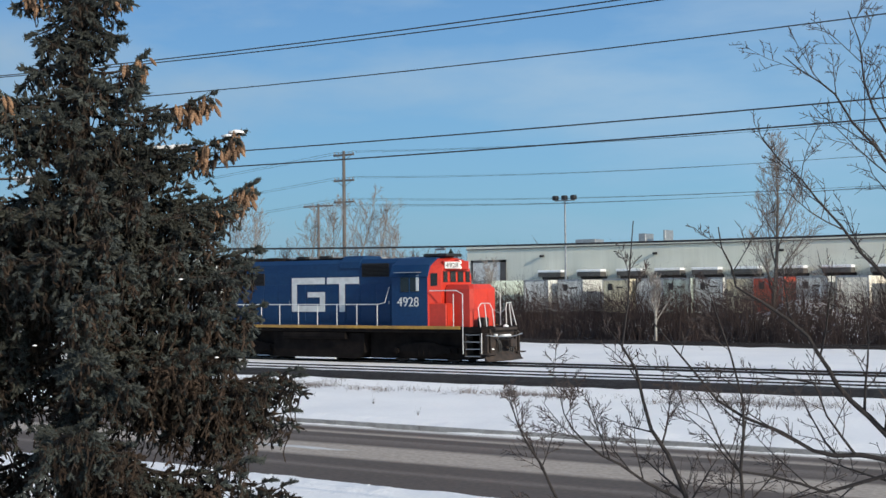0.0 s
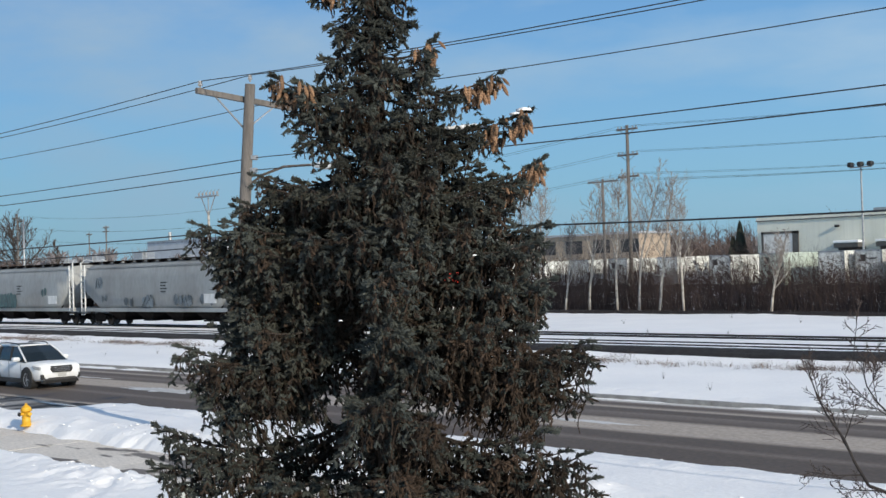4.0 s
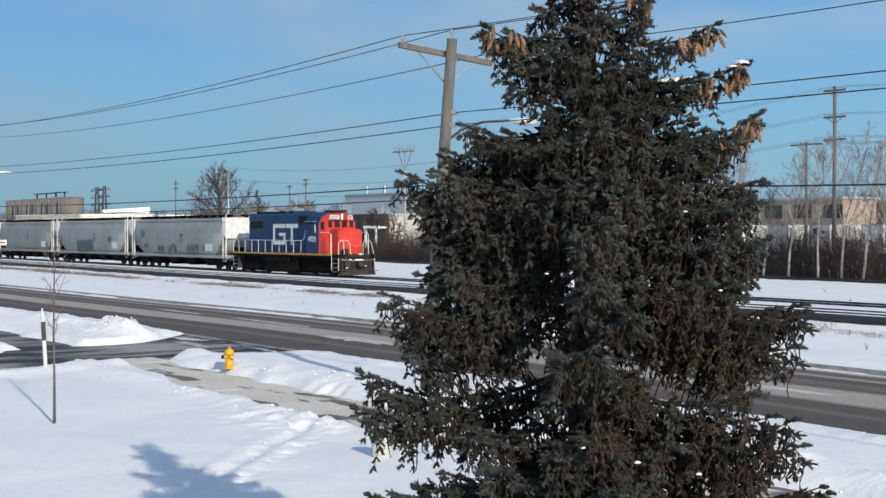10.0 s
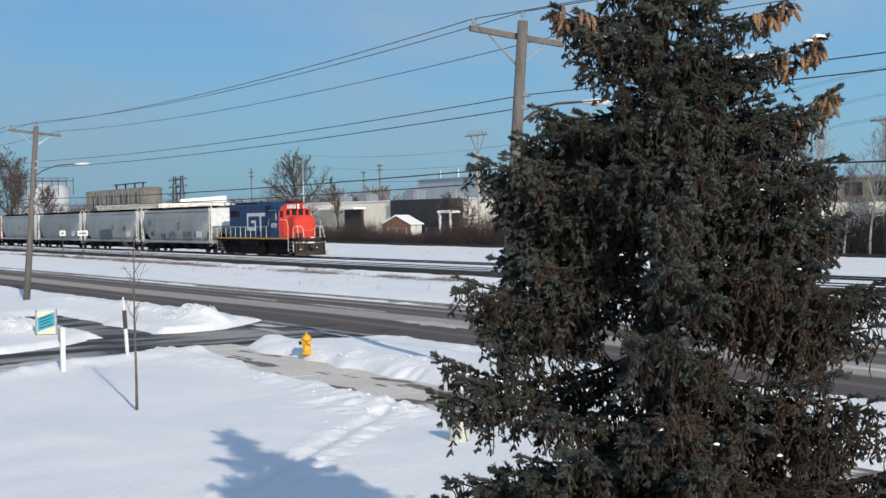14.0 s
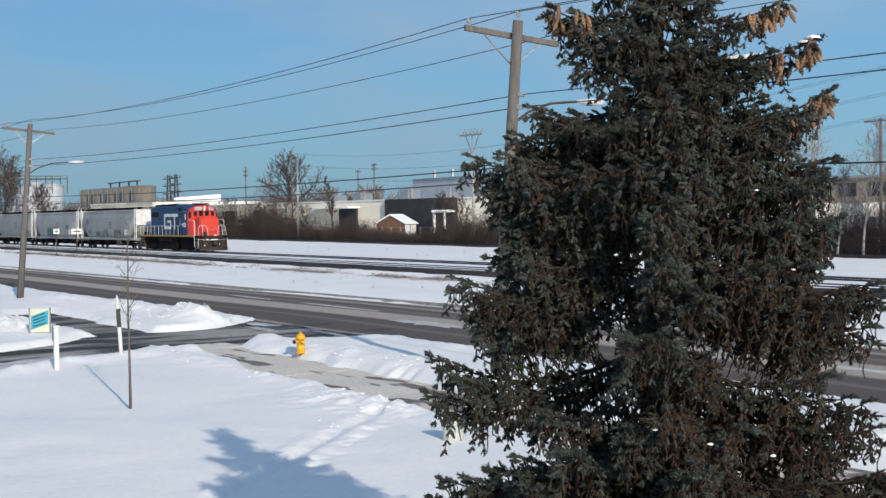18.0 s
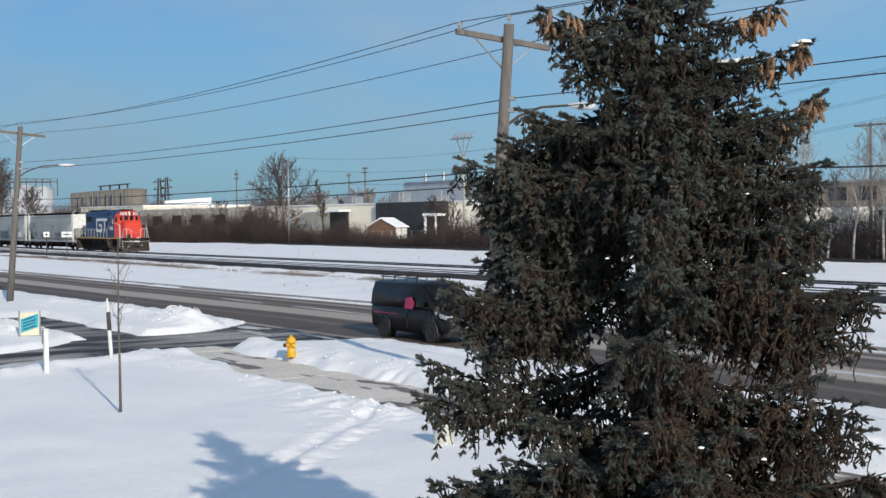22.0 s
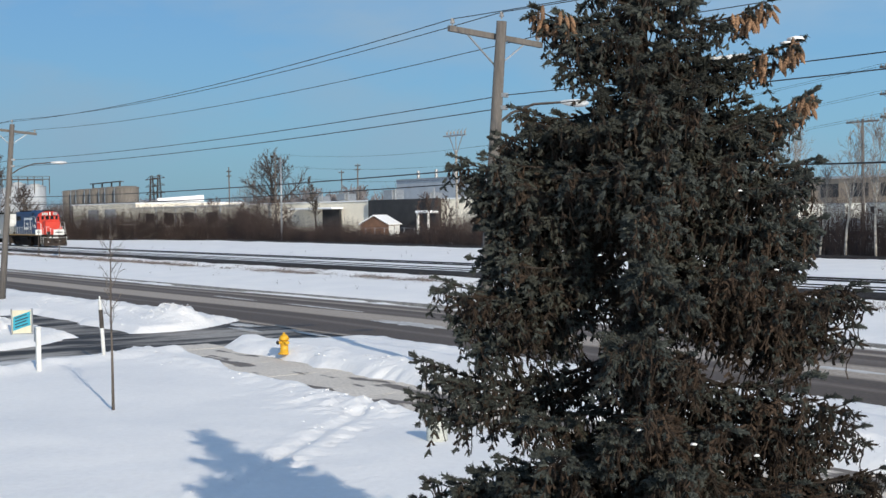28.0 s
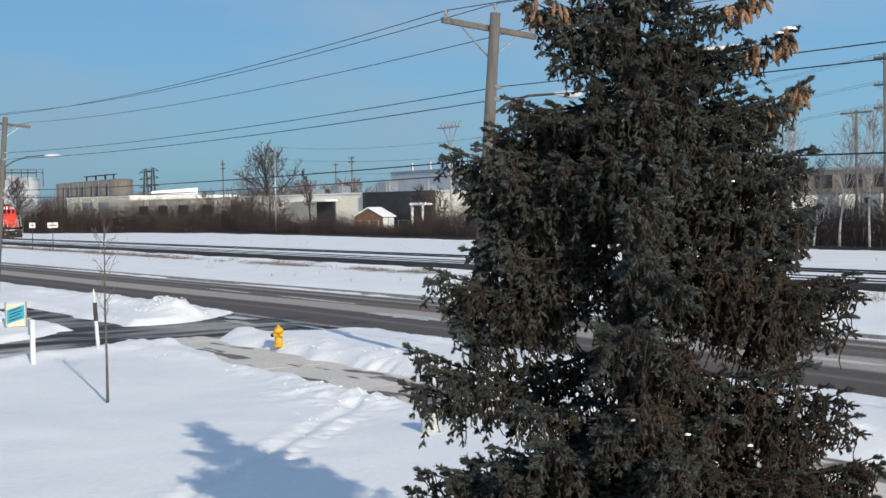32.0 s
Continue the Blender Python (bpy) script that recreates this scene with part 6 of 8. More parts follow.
def suv_car():
    c = thing("suv", "white compact crossover with dark cladding and roof rails on the road", "car")
    st = [(0.02, 0.74, 0.50, 0.78, 0.98), (0.10, 0.83, 0.36, 0.72, 1.04), (0.45, 0.885, 0.27, 0.70, 1.07), (1.5, 0.90, 0.22, 0.68, 1.03), (2.8, 0.90, 0.22, 0.66, 0.99), (3.28, 0.89, 0.24, 0.66, 0.97), (3.85, 0.88, 0.27, 0.66, 0.97), (4.2, 0.84, 0.30, 0.66, 0.93), (4.36, 0.76, 0.34, 0.62, 0.87), (4.43, 0.64, 0.38, 0.60, 0.80)]
    part("body", M().skin([station(*s) for s in st]), CAR_WHITE, c, "white steel body", True)
    green = [[(0.12, -0.80, 1.03), (3.30, -0.80, 0.97), (3.42, 0, 0.985), (3.30, 0.80, 0.97), (0.12, 0.80, 1.03), (0.06, 0, 1.04)],
             [(0.42, -0.72, 1.30), (2.78, -0.73, 1.28), (2.88, 0, 1.30), (2.78, 0.73, 1.28), (0.42, 0.72, 1.30), (0.36, 0, 1.31)],
             [(0.72, -0.61, 1.515), (2.30, -0.63, 1.525), (2.38, 0, 1.54), (2.30, 0.63, 1.525), (0.72, 0.61, 1.515), (0.66, 0, 1.53)]]
    part("greenhouse", M().skin(green), CAR_GLASS, c, "tinted windows all round")
    part("roof", M().skin([[(0.45, -0.60, 1.50), (2.34, -0.635, 1.515), (2.42, 0, 1.535), (2.34, 0.635, 1.515), (0.45, 0.60, 1.50), (0.36, 0, 1.515)], [(0.50, -0.52, 1.545), (2.22, -0.54, 1.565), (2.28, 0, 1.585), (2.22, 0.54, 1.565), (0.50, 0.52, 1.545), (0.42, 0, 1.56)]]), CAR_WHITE, c, "white roof panel", True)
    part("sunroof", M().box(1.15, 1.95, -0.40, 0.40, 1.578, 1.590, 0.004), CAR_GLASS, c, "dark glass sunroof")
    for s in (-1, 1):
        def bar(pts, r, mat, name, label=""):
            part(name, M().tube([(x, s * y, z) for x, y, z in pts], r, seg=5), mat, c, label)
        bar([(3.26, 0.81, 0.985), (2.78, 0.738, 1.29), (2.32, 0.645, 1.525)], 0.035, CAR_WHITE, "front_pillar")
        bar([(2.0, 0.815, 1.01), (1.94, 0.735, 1.30), (1.86, 0.64, 1.52)], 0.03, BLACK, "middle_pillar")
        bar([(0.98, 0.815, 1.02), (0.95, 0.735, 1.30), (0.93, 0.64, 1.51)], 0.03, BLACK, "rear_pillar")
        bar([(0.16, 0.80, 1.04), (0.44, 0.725, 1.31), (0.72, 0.62, 1.52)], 0.06, CAR_WHITE, "tail_pillar")
        bar([(0.12, 0.815, 1.035), (1.6, 0.83, 1.015), (3.28, 0.82, 0.98)], 0.02, BLACK, "window_trim")
        part("roof_rail", M().tube([(0.62, s * 0.57, 1.55), (0.72, s * 0.57, 1.615), (1.4, s * 0.585, 1.64), (2.05, s * 0.58, 1.62), (2.25, s * 0.575, 1.565)], 0.022, seg=6), BLACK, c, "black roof rail")
        part("mirror", M().loft([(1.0, 2.70, 2.86, s * 0.98 - 0.12, s * 0.98 + 0.12), (1.07, 2.66, 2.90, s * 0.98 - 0.13, s * 0.98 + 0.13), (1.15, 2.70, 2.86, s * 0.98 - 0.11, s * 0.98 + 0.11)], 0.03), CAR_WHITE, c, "white door mirror")
        part("sill", M().box(0.95, 3.05, s * 0.885 - 0.03, s * 0.885 + 0.03, 0.21, 0.38, 0.02), CLADDING, c, "dark side cladding")
        for x in (0.80, 3.465):
            arch(c, x, s * 0.895, 0.385, CLADDING)
        hd = part("headlight", M().skin([[(3.90, s * 0.895, 0.85), (4.30, s * 0.80, 0.82), (4.30, s * 0.80, 0.70), (4.02, s * 0.892, 0.74)], [(3.90, s * 0.80, 0.87), (4.42, s * 0.55, 0.82), (4.44, s * 0.55, 0.70), (4.0, s * 0.8, 0.72)]]), LIGHT_GLASS, c, "clear swept headlight")
        part("lamp", M().disc((4.34, s * 0.66, 0.765), (4.43, s * 0.65, 0.765), 0.05, 0.05, 10), LAMP, hd)
        part("fog_lamp_surround", M().box(4.28, 4.40, s * 0.66 - 0.12, s * 0.66 + 0.12, 0.36, 0.56, 0.03), CLADDING, c, "dark fog lamp surround")
        part("door_handle", M().box(1.22, 1.42, s * 0.905 - 0.02, s * 0.905 + 0.02, 0.84, 0.88, 0.008), CAR_WHITE, c)
        part("door_handle", M().box(2.12, 2.32, s * 0.905 - 0.02, s * 0.905 + 0.02, 0.82, 0.86, 0.008), CAR_WHITE, c)
        seam = M()
        for x in (1.02, 2.02, 3.02):
            seam.box(x - 0.006, x + 0.006, s * 0.901 - 0.004, s * 0.901 + 0.004, 0.40, 0.98)
        part("door_gap", seam, BLACK, c)
        part("tail_light", M().box(0.03, 0.26, s * 0.80 - 0.06, s * 0.80 + 0.06, 0.78, 1.0, 0.02), MAGENTA, c, "red tail light")
    gr = part("grille", M().loft([(0.60, 4.36, 4.475, -0.36, 0.36), (0.72, 4.32, 4.47, -0.45, 0.45), (0.84, 4.26, 4.44, -0.42, 0.42)], 0.03), BLACK, c, "dark hexagonal grille")
    for z in (0.66, 0.72, 0.78):
        part("grille_bar", M().box(4.44, 4.48, -0.32, 0.32, z - 0.008, z + 0.008), CHROME, gr)
    part("bumper", M().loft([(0.22, 4.15, 4.38, -0.72, 0.72), (0.34, 4.18, 4.46, -0.66, 0.66), (0.42, 4.2, 4.45, -0.55, 0.55)], 0.05), CLADDING, c, "lower bumper with silver skid plate")
    part("plate", M().box(4.465, 4.48, -0.16, 0.16, 0.46, 0.60), PLATE, c, "pale licence plate")
    part("wiper", M().tube([(3.34, -0.4, 1.0), (3.1, 0.25, 1.12)], 0.012, seg=4), BLACK, c)
    wheels = [road_wheel(c, x, y, 0.345, 0.235, 5) for x in (0.80, 3.465) for y in (-0.885, 0.885)]
    return c, wheels


def cargo_van():
    c = thing("van", "black cargo van with roof rack and magenta emblem", "van")
    st = [(0.02, 0.80, 0.42, 0.8, 1.05), (0.08, 0.84, 0.30, 0.8, 1.10), (1.0, 0.865, 0.24, 0.8, 1.08), (3.0, 0.865, 0.24, 0.75, 1.06), (3.7, 0.855, 0.25, 0.72, 1.05), (4.2, 0.83, 0.27, 0.68, 0.98), (4.55, 0.76, 0.30, 0.62, 0.88), (4.70, 0.64, 0.34, 0.58, 0.76)]
    part("body", M().skin([station(*s) for s in st]), VAN_BLACK, c, "black van body", True)
    up = [[(0.05, -0.84, 1.05), (3.95, -0.82, 1.05), (4.12, 0, 1.08), (3.95, 0.82, 1.05), (0.05, 0.84, 1.05), (0.03, 0, 1.05)],
          [(0.08, -0.80, 1.50), (3.40, -0.78, 1.48), (3.52, 0, 1.50), (3.40, 0.78, 1.48), (0.08, 0.80, 1.50), (0.06, 0, 1.5)],
          [(0.12, -0.70, 1.80), (2.98, -0.66, 1.78), (3.08, 0, 1.81), (2.98, 0.66, 1.78), (0.12, 0.70, 1.80), (0.1, 0, 1.82)],
          [(0.20, -0.55, 1.855), (2.82, -0.5, 1.84), (2.9, 0, 1.86), (2.82, 0.5, 1.84), (0.20, 0.55, 1.855), (0.18, 0, 1.865)]]
    part("upper_body", M().skin(up), VAN_BLACK, c, "windowless cargo box and roof", True)
    shield = grid([0, 0.25, 0.5, 0.75, 1], [-1 + k / 5 for k in range(11)], lambda u, v: 0)
    shield.v = [(4.13 - 0.17 * v * v - u * (0.98 - 0.08 * v * v), v * (0.72 - 0.11 * u), 1.13 + 0.645 * u - 0.012 * v * v + 0.05 * math.sin(math.pi * u)) for u, v, z in shield.v]
    part("windshield", shield, VAN_GLASS, c, "sloping windshield", True)
    for s in (-1, 1):
        part("side_window", M().skin([[(2.55, s * 0.845, 1.12), (3.72, s * 0.835, 1.12), (3.35, s * 0.79, 1.50), (2.62, s * 0.80, 1.50)], [(2.55, s * 0.80, 1.12), (3.72, s * 0.79, 1.12), (3.35, s * 0.75, 1.50), (2.62, s * 0.76, 1.50)]]), VAN_GLASS, c, "front door window")
        part("mirror", M().box(3.35, 3.55, s * 0.98 - 0.11, s * 0.98 + 0.11, 1.08, 1.30, 0.04), VAN_BLACK, c, "black door mirror")
        part("headlight", M().skin([[(4.05, s * 0.845, 0.98), (4.55, s * 0.74, 0.86), (4.56, s * 0.74, 0.76), (4.2, s * 0.85, 0.84)], [(4.05, s * 0.70, 1.01), (4.66, s * 0.48, 0.86), (4.68, s * 0.48, 0.76), (4.2, s * 0.70, 0.84)]]), LIGHT_GLASS, c, "clear headlight")
        for x in (0.92, 3.845):
            arch(c, x, s * 0.862, 0.35, BLACK)
        part("emblem_patch", M().prism([(2.30, 1.02), (2.78, 1.00), (2.90, 1.20), (2.74, 1.40), (2.36, 1.34)], s * 0.87 - 0.008, s * 0.87 + 0.012), MAGENTA, c, "magenta emblem")
        part("stripe", M().box(0.3, 1.8, s * 0.872 - 0.004, s * 0.872 + 0.004, 0.80, 0.825), MAGENTA, c, "faint magenta stripe")
        part("door_gap", M().box(2.44, 2.455, s * 0.868 - 0.004, s * 0.868 + 0.004, 0.4, 1.45).box(3.78, 3.795, s * 0.86 - 0.004, s * 0.86 + 0.004, 0.6, 1.05), CLADDING, c)
    part("grille_wing", M().tube([(4.60, -0.52, 0.80), (4.70, -0.2, 0.72), (4.72, 0, 0.69), (4.70, 0.2, 0.72), (4.60, 0.52, 0.80)], 0.05, seg=6), CHROME, c, "chrome grille bar")
    part("grille_wing", M().tube([(4.56, -0.55, 0.60), (4.73, 0, 0.56), (4.56, 0.55, 0.60), (4.58, 0.56, 0.78)], 0.036, seg=6), CHROME, c, "chrome grille bar")
    part("grille", M().box(4.55, 4.70, -0.45, 0.45, 0.58, 0.72, 0.02), BLACK, c)
    part("plate", M().box(4.71, 4.73, -0.16, 0.16, 0.42, 0.54), PLATE, c, "pale licence plate")
    part("bumper", M().loft([(0.22, 4.3, 4.62, -0.74, 0.74), (0.40, 4.3, 4.74, -0.68, 0.68), (0.5, 4.3, 4.72, -0.64, 0.64)], 0.05), CLADDING, c)
    rack = part("roof_rack", M().tube([(0.35, -0.62, 1.98), (2.75, -0.62, 1.98)], 0.022, seg=5), BLACK, c, "black roof rack")
    part("side_rail", M().tube([(0.35, 0.62, 1.98), (2.75, 0.62, 1.98)], 0.022, seg=5), BLACK, rack)
    for x in (0.5, 1.25, 2.0, 2.65):
        part("cross_bar", M().tube([(x, -0.62, 1.84), (x, -0.62, 2.02), (x, 0.62, 2.02), (x, 0.62, 1.84)], 0.02, seg=5), BLACK, rack)
    wheels = [road_wheel(c, x, y, 0.315, 0.20, 5, CLADDING) for x in (0.92, 3.845) for y in (-0.85, 0.85)]
    return c, wheels


suv, suv_wheels = suv_car()
van, van_wheels = cargo_van()

# ---------------------------------------------------------------- poles and wires
CERAMIC = material("grey_porcelain", (0.35, 0.34, 0.33), (0.25, 0.24, 0.24), 0.3, 8, 40, 0)
LAMP_HEAD = material("pale_lamp_housing", (0.62, 0.64, 0.66), (0.5, 0.52, 0.54), 0.4, 5, 40, 0)
insulator = M().tube([(0, 0, 0), (0, 0, 0.06)], 0.02, seg=6).skin([[(math.cos(a) * r, math.sin(a) * r, z) for a in (6.283 * j / 8 for j in range(8))] for z, r in ((0.05, 0.05), (0.08, 0.055), (0.10, 0.035), (0.12, 0.05), (0.16, 0.03))]).data("insulator", CERAMIC)


def wire(a, b, sag, r=0.012, label="black overhead wire strung between poles", group="overhead wires"):
    a, b = Vector(a), Vector(b)
    n = 18
    pts = [a.lerp(b, i / n) - Vector((0, 0, 4 * sag * (i / n) * (1 - i / n))) for i in range(n + 1)]
    return single("overhead_wire", M().tube(pts, r, seg=4), WIRE, label, "wire", group=group)


def road_pole(base, top, k=1.0, lamp=True, label="weathered wooden utility pole with crossarm and street lamp"):
    """A pole of the roadside line; gives back the points that its wires hang from."""
    base, top = Vector(base), Vector(top)
    p = thing("utility_pole", label, "utility pole", "roadside poles")
    part("post", M().tube([base, base.lerp(top, 0.5) + Vector((0.02, 0, 0)), top], 0.165, 0.115, 10), WOOD, p, "round timber post", True)
    d = top - base
    at = lambda z: base + d * ((z - base.z) / d.z)
    c = at(top.z - 0.32)
    near, far = c + Vector((-0.05, -1.22, 0.12)), c + Vector((0.05, 1.22, -0.12))
    arm = M().skin([[q + Vector((-0.13, 0, -0.06)), q + Vector((-0.13, 0, 0.06)), q + Vector((-0.23, 0, 0.06)), q + Vector((-0.23, 0, -0.06))] for q in (near, far)])
    part("crossarm", arm, WOOD, p, "bleached wooden crossarm")
    for s, q in ((-1, near), (1, far)):
        part("brace", M().tube([c.lerp(q, 0.62) + Vector((-0.18, 0, -0.05)), at(top.z - 1.0) + Vector((-0.1, 0, 0))], 0.022, seg=4), STEEL, p, "steel brace")
    ends = [near + Vector((-0.18, 0.1, 0.06)), top + Vector((0, 0, 0.05)), far + Vector((-0.18, -0.1, 0.06))]
    for e in ends:
        part("insulator", insulator, None, p, at=Matrix.Translation(e))
    ends = [e + Vector((0, 0, 0.15)) for e in ends]
    for z in (7.05, 6.72, 5.15, 4.78):
        q = at(3.87 + (z - 3.87) * k) + Vector((0.1, 0.15, 0))
        part("bracket", M().box(-0.05, 0.05, -0.14, 0.06, -0.05, 0.05, 0.01), STEEL, p, at=Matrix.Translation(q))
        ends.append(q)
    if lamp:
        q = at(3.87 + 2.38 * k)
        tip = q + Vector((0.2, 2.15, 0.68)) * k
        la = part("lamp_arm", M().tube([q, q + Vector((0.05, 0.5, 0.35)) * k, q + Vector((0.1, 1.2, 0.6)) * k, tip], 0.03, seg=6), DARK_STEEL, p, "curved steel lamp arm")
        hd = M().skin([[tip + Vector((math.cos(a) * w, y, math.sin(a) * w * (0.55 if math.sin(a) > 0 else 0.7))) for a in (6.283 * j / 8 for j in range(8))] for y, w in ((-0.1, 0.04), (0.05, 0.10), (0.35, 0.15), (0.6, 0.12), (0.7, 0.05))])
        part("lamp_head", hd, LAMP_HEAD, la, "pale cobra-head street lamp", True)
    return ends


pole_ends = [road_pole((43.4, 17.1, 0), (43.7, 17.2, 8.24), 0.835), road_pole((9.2, 16.95, 0), (9.35, 17.1, 8.2), 0.835), road_pole((-24.1, 16.37, 0), (-23.56, 16.72, 8.15), 0.835),
             road_pole((-64.0, 15.8, 0), (-63.63, 16.39, 8.58), 0.945), road_pole((-108, 13.6, 0), (-107.7, 13.9, 9.0)), road_pole((-150, 8, 0), (-150, 8.2, 9.0))]
for a, b in zip(pole_ends, pole_ends[1:]):
    for k, (p, q) in enumerate(zip(a, b)):
        if k == 6 and p.x > -15:
            continue
        wire(p, q, (0.42, 0.42, 0.36, 0.22, 0.21, 0.39 if p.x > -15 else 0.14, 0.14)[k], (0.011, 0.011, 0.011, 0.013, 0.014, 0.02, 0.018)[k])


def line_pole(label, x, y, top, arms, z0=0.4, r=0.17, mat=None, group="poles beyond the tracks", width=1.5, pins=2):
    p = thing("utility_pole", label, "utility pole", group, Matrix.Translation((x, y, 0)))
    part("post", M().tube([(0, 0, z0), (0, 0, top)], r, r * 0.65, 8), mat or WOOD, p, "tall post", True)
    for z in arms:
        a = part("crossarm", M().box(-width / 2, width / 2, -0.06, 0.06, z - 0.07, z + 0.07, 0.01).tube([(0, 0, z - 0.5), (width * 0.35, 0, z - 0.05)], 0.02, seg=4).tube([(0, 0, z - 0.5), (-width * 0.35, 0, z - 0.05)], 0.02, seg=4), mat or WOOD, p, "crossarm")
        for k in range(pins):
            for s in (-1, 1):
                part("insulator", insulator, None, a, at=Matrix.Translation((s * (width / 2 - 0.1 - k * 0.35), 0, z + 0.06)))
    return p


line_pole("tall wooden transmission pole with three short crossarms", -59.9, 76.0, 14.2, (13.9, 12.0, 10.4), width=1.9)
line_pole("tall wooden transmission pole with three short crossarms", 30, 66.0, 14.6, (14.2, 12.4, 10.7), width=1.9)
line_pole("tall wooden transmission pole with three short crossarms", -196, 93, 14.8, (14.2, 12.4, 10.7), width=1.9)
for z, z2 in ((13.95, 14.3), (12.05, 12.5), (10.45, 10.8)):
    for s in (-0.85, 0.85):
        wire((-59.9 + s, 76, z + 0.2), (30 + s, 66, z2 + 0.2), 1.6, 0.012, "thin far transmission wire", "transmission wires")
        wire((-59.9 + s, 76, z + 0.2), (-196 + s, 93, z2 + 0.2), 2.6, 0.012, "thin far transmission wire", "transmission wires")
line_pole("old wooden pole with a single wide crossarm", -78.0, 95, 12.0, (11.75,), width=3.6, pins=4)
line_pole("old wooden pole with a single wide crossarm", 10.0, 92, 12.4, (12.1,), width=3.6, pins=4)
for s in (-1.6, -0.9, 0.9, 1.6):
    wire((-78 + s, 95, 11.95), (10 + s, 92, 12.3), 1.5, 0.01, "thin far transmission wire", "transmission wires")
line_pole("leaning grey pole standing in the thicket", -172, 82.5, 12.8, (12.0,), width=1.2, mat=STEEL)
line_pole("wooden pole behind the low buildings", -195, 108, 13.0, (12.7, 12.0), width=2.0)
line_pole("wooden pole behind the low buildings", -238, 128, 13.6, (13.2,), width=2.4)
line_pole("wooden pole behind the low buildings", -122, 104, 13.2, (12.9, 12.2), width=2.2)
line_pole("wooden pole beside the old tree", -222, 96, 13.4, (12.6, 11.8), width=2.0)
cp = thing("switch_pole", "steel pole carrying a rack of disconnect switches", "utility pole", "poles beyond the tracks", Matrix.Translation((-121.7, 80, 0)))
part("post", M().tube([(0, 0, 0.4), (0, 0, 11.2)], 0.16, 0.13, 8), PALE_BARK, cp, "pale post", True)
part("rack", M().box(-2.0, 2.0, -0.08, 0.08, 12.75, 12.92).box(-1.9, 1.9, -0.5, -0.4, 12.75, 12.9).tube([(0, 0, 10.6), (-1.35, 0, 12.8)], 0.06, seg=4).tube([(0, 0, 10.6), (1.35, 0, 12.8)], 0.06, seg=4).tube([(0, 0, 10.6), (0, 0, 12.8)], 0.06, seg=4), STEEL, cp, "braced steel rack")
for k in range(6):
    sw = part("switch", insulator, None, cp, at=Matrix.Translation((-1.8 + k * 0.72, 0, 12.9)) @ Matrix.Scale(2.6, 4))
    part("switch_blade", M().tube([(0, 0, 0.14), (0.16, 0, 0.24)], 0.012, seg=4), STEEL, sw)

# ---------------------------------------------------------------- buildings beyond the tracks
SIDING = material("pale_green_grey_siding", (0.74, 0.74, 0.64), (0.69, 0.69, 0.59), 0.6, 0.3, 3, 0, spread=0.18, stretch=(4, 4, 0.08))
TRIM_D = material("dark_roof_trim", (0.10, 0.095, 0.09), None, 0.6, 2, 20, 0.05)
CREAM = material("cream_painted_block", (0.86, 0.80, 0.67), (0.78, 0.72, 0.60), 0.85, 0.4, 5, 0.1)
TAN = material("tan_brick_far", (0.40, 0.32, 0.24), (0.33, 0.26, 0.2), 0.9, 0.4, 6, 0.1)
CHARCOAL = material("charcoal_cladding", (0.022, 0.022, 0.024), (0.035, 0.035, 0.036), 0.6, 0.8, 12, 0.05)
ROOF_GREY = material("grey_metal_roof", (0.42, 0.45, 0.48), (0.35, 0.37, 0.40), 0.5, 0.5, 8, 0.05)
TRAILER = material("white_trailer_skin", (0.72, 0.73, 0.69), (0.58, 0.58, 0.54), 0.5, 0.6, 10, 0, object_random=0.12)
BROWN_W = material("brown_clapboard", (0.16, 0.085, 0.055), (0.11, 0.06, 0.04), 0.8, 1.2, 14, 0.1)
SILO = material("weathered_silo_concrete", (0.21, 0.185, 0.16), (0.13, 0.115, 0.10), 0.85, 0.12, 2, 0.1, stretch=(1, 1, 0.3))
ORANGE = material("orange_red_trailer", (0.45, 0.07, 0.03), (0.36, 0.05, 0.03), 0.5, 1, 10, 0)

wh = thing("warehouse", "long pale grey-green metal warehouse with a row of loading docks", "warehouse")
part("wall", M().box(-77.5, 60, 120, 175, 0.2, 8.1), SIDING, wh, "ribbed pale metal walls")
part("roof", M().box(-77.6, 60.3, 119.95, 175.3, 8.1, 8.45), SIDING, wh, "flat roof edge")
part("gutter", M().box(-77.6, 60.3, 119.86, 119.95, 8.02, 8.12), TRIM_D, wh, "dark gutter line")
dd = part("roller_door", M().box(-76.7, -73.2, 119.88, 119.97, 2.3, 6.65, 0.02), WHITE, wh, "white roller door")
part("door_frame", M().box(-76.95, -76.7, 119.84, 119.97, 2.3, 6.9).box(-73.2, -72.5, 119.84, 119.97, 2.3, 6.9).box(-76.95, -72.5, 119.84, 119.97, 6.65, 6.9), TRIM_D, dd)
for i, x in enumerate((-68, -55, -42, -29, -16)):
    part("wall_light", M().box(x - 0.2, x + 0.2, 119.6, 119.95, 7.05, 7.3, 0.03), BLACK, wh, "small wall light")
for x, w, h in ((-64.5, 2.4, 0.5), (-57.9, 0.8, 0.9), (-55.4, 0.25, 1.2), (-30, 1.6, 0.6), (-20, 1.0, 0.8)):
    part("roof_vent", M().box(x - w / 2, x + w / 2, 123, 125, 8.4, 8.45 + h, 0.05), STEEL, wh)
DOCKS = [-66.5, -61.9, -57.4, -53.2, -49.3, -45.3, -40.9, -36.5, -32.1, -27.7, -23.3, -18.9, -14.5, -10.1, -5.7]
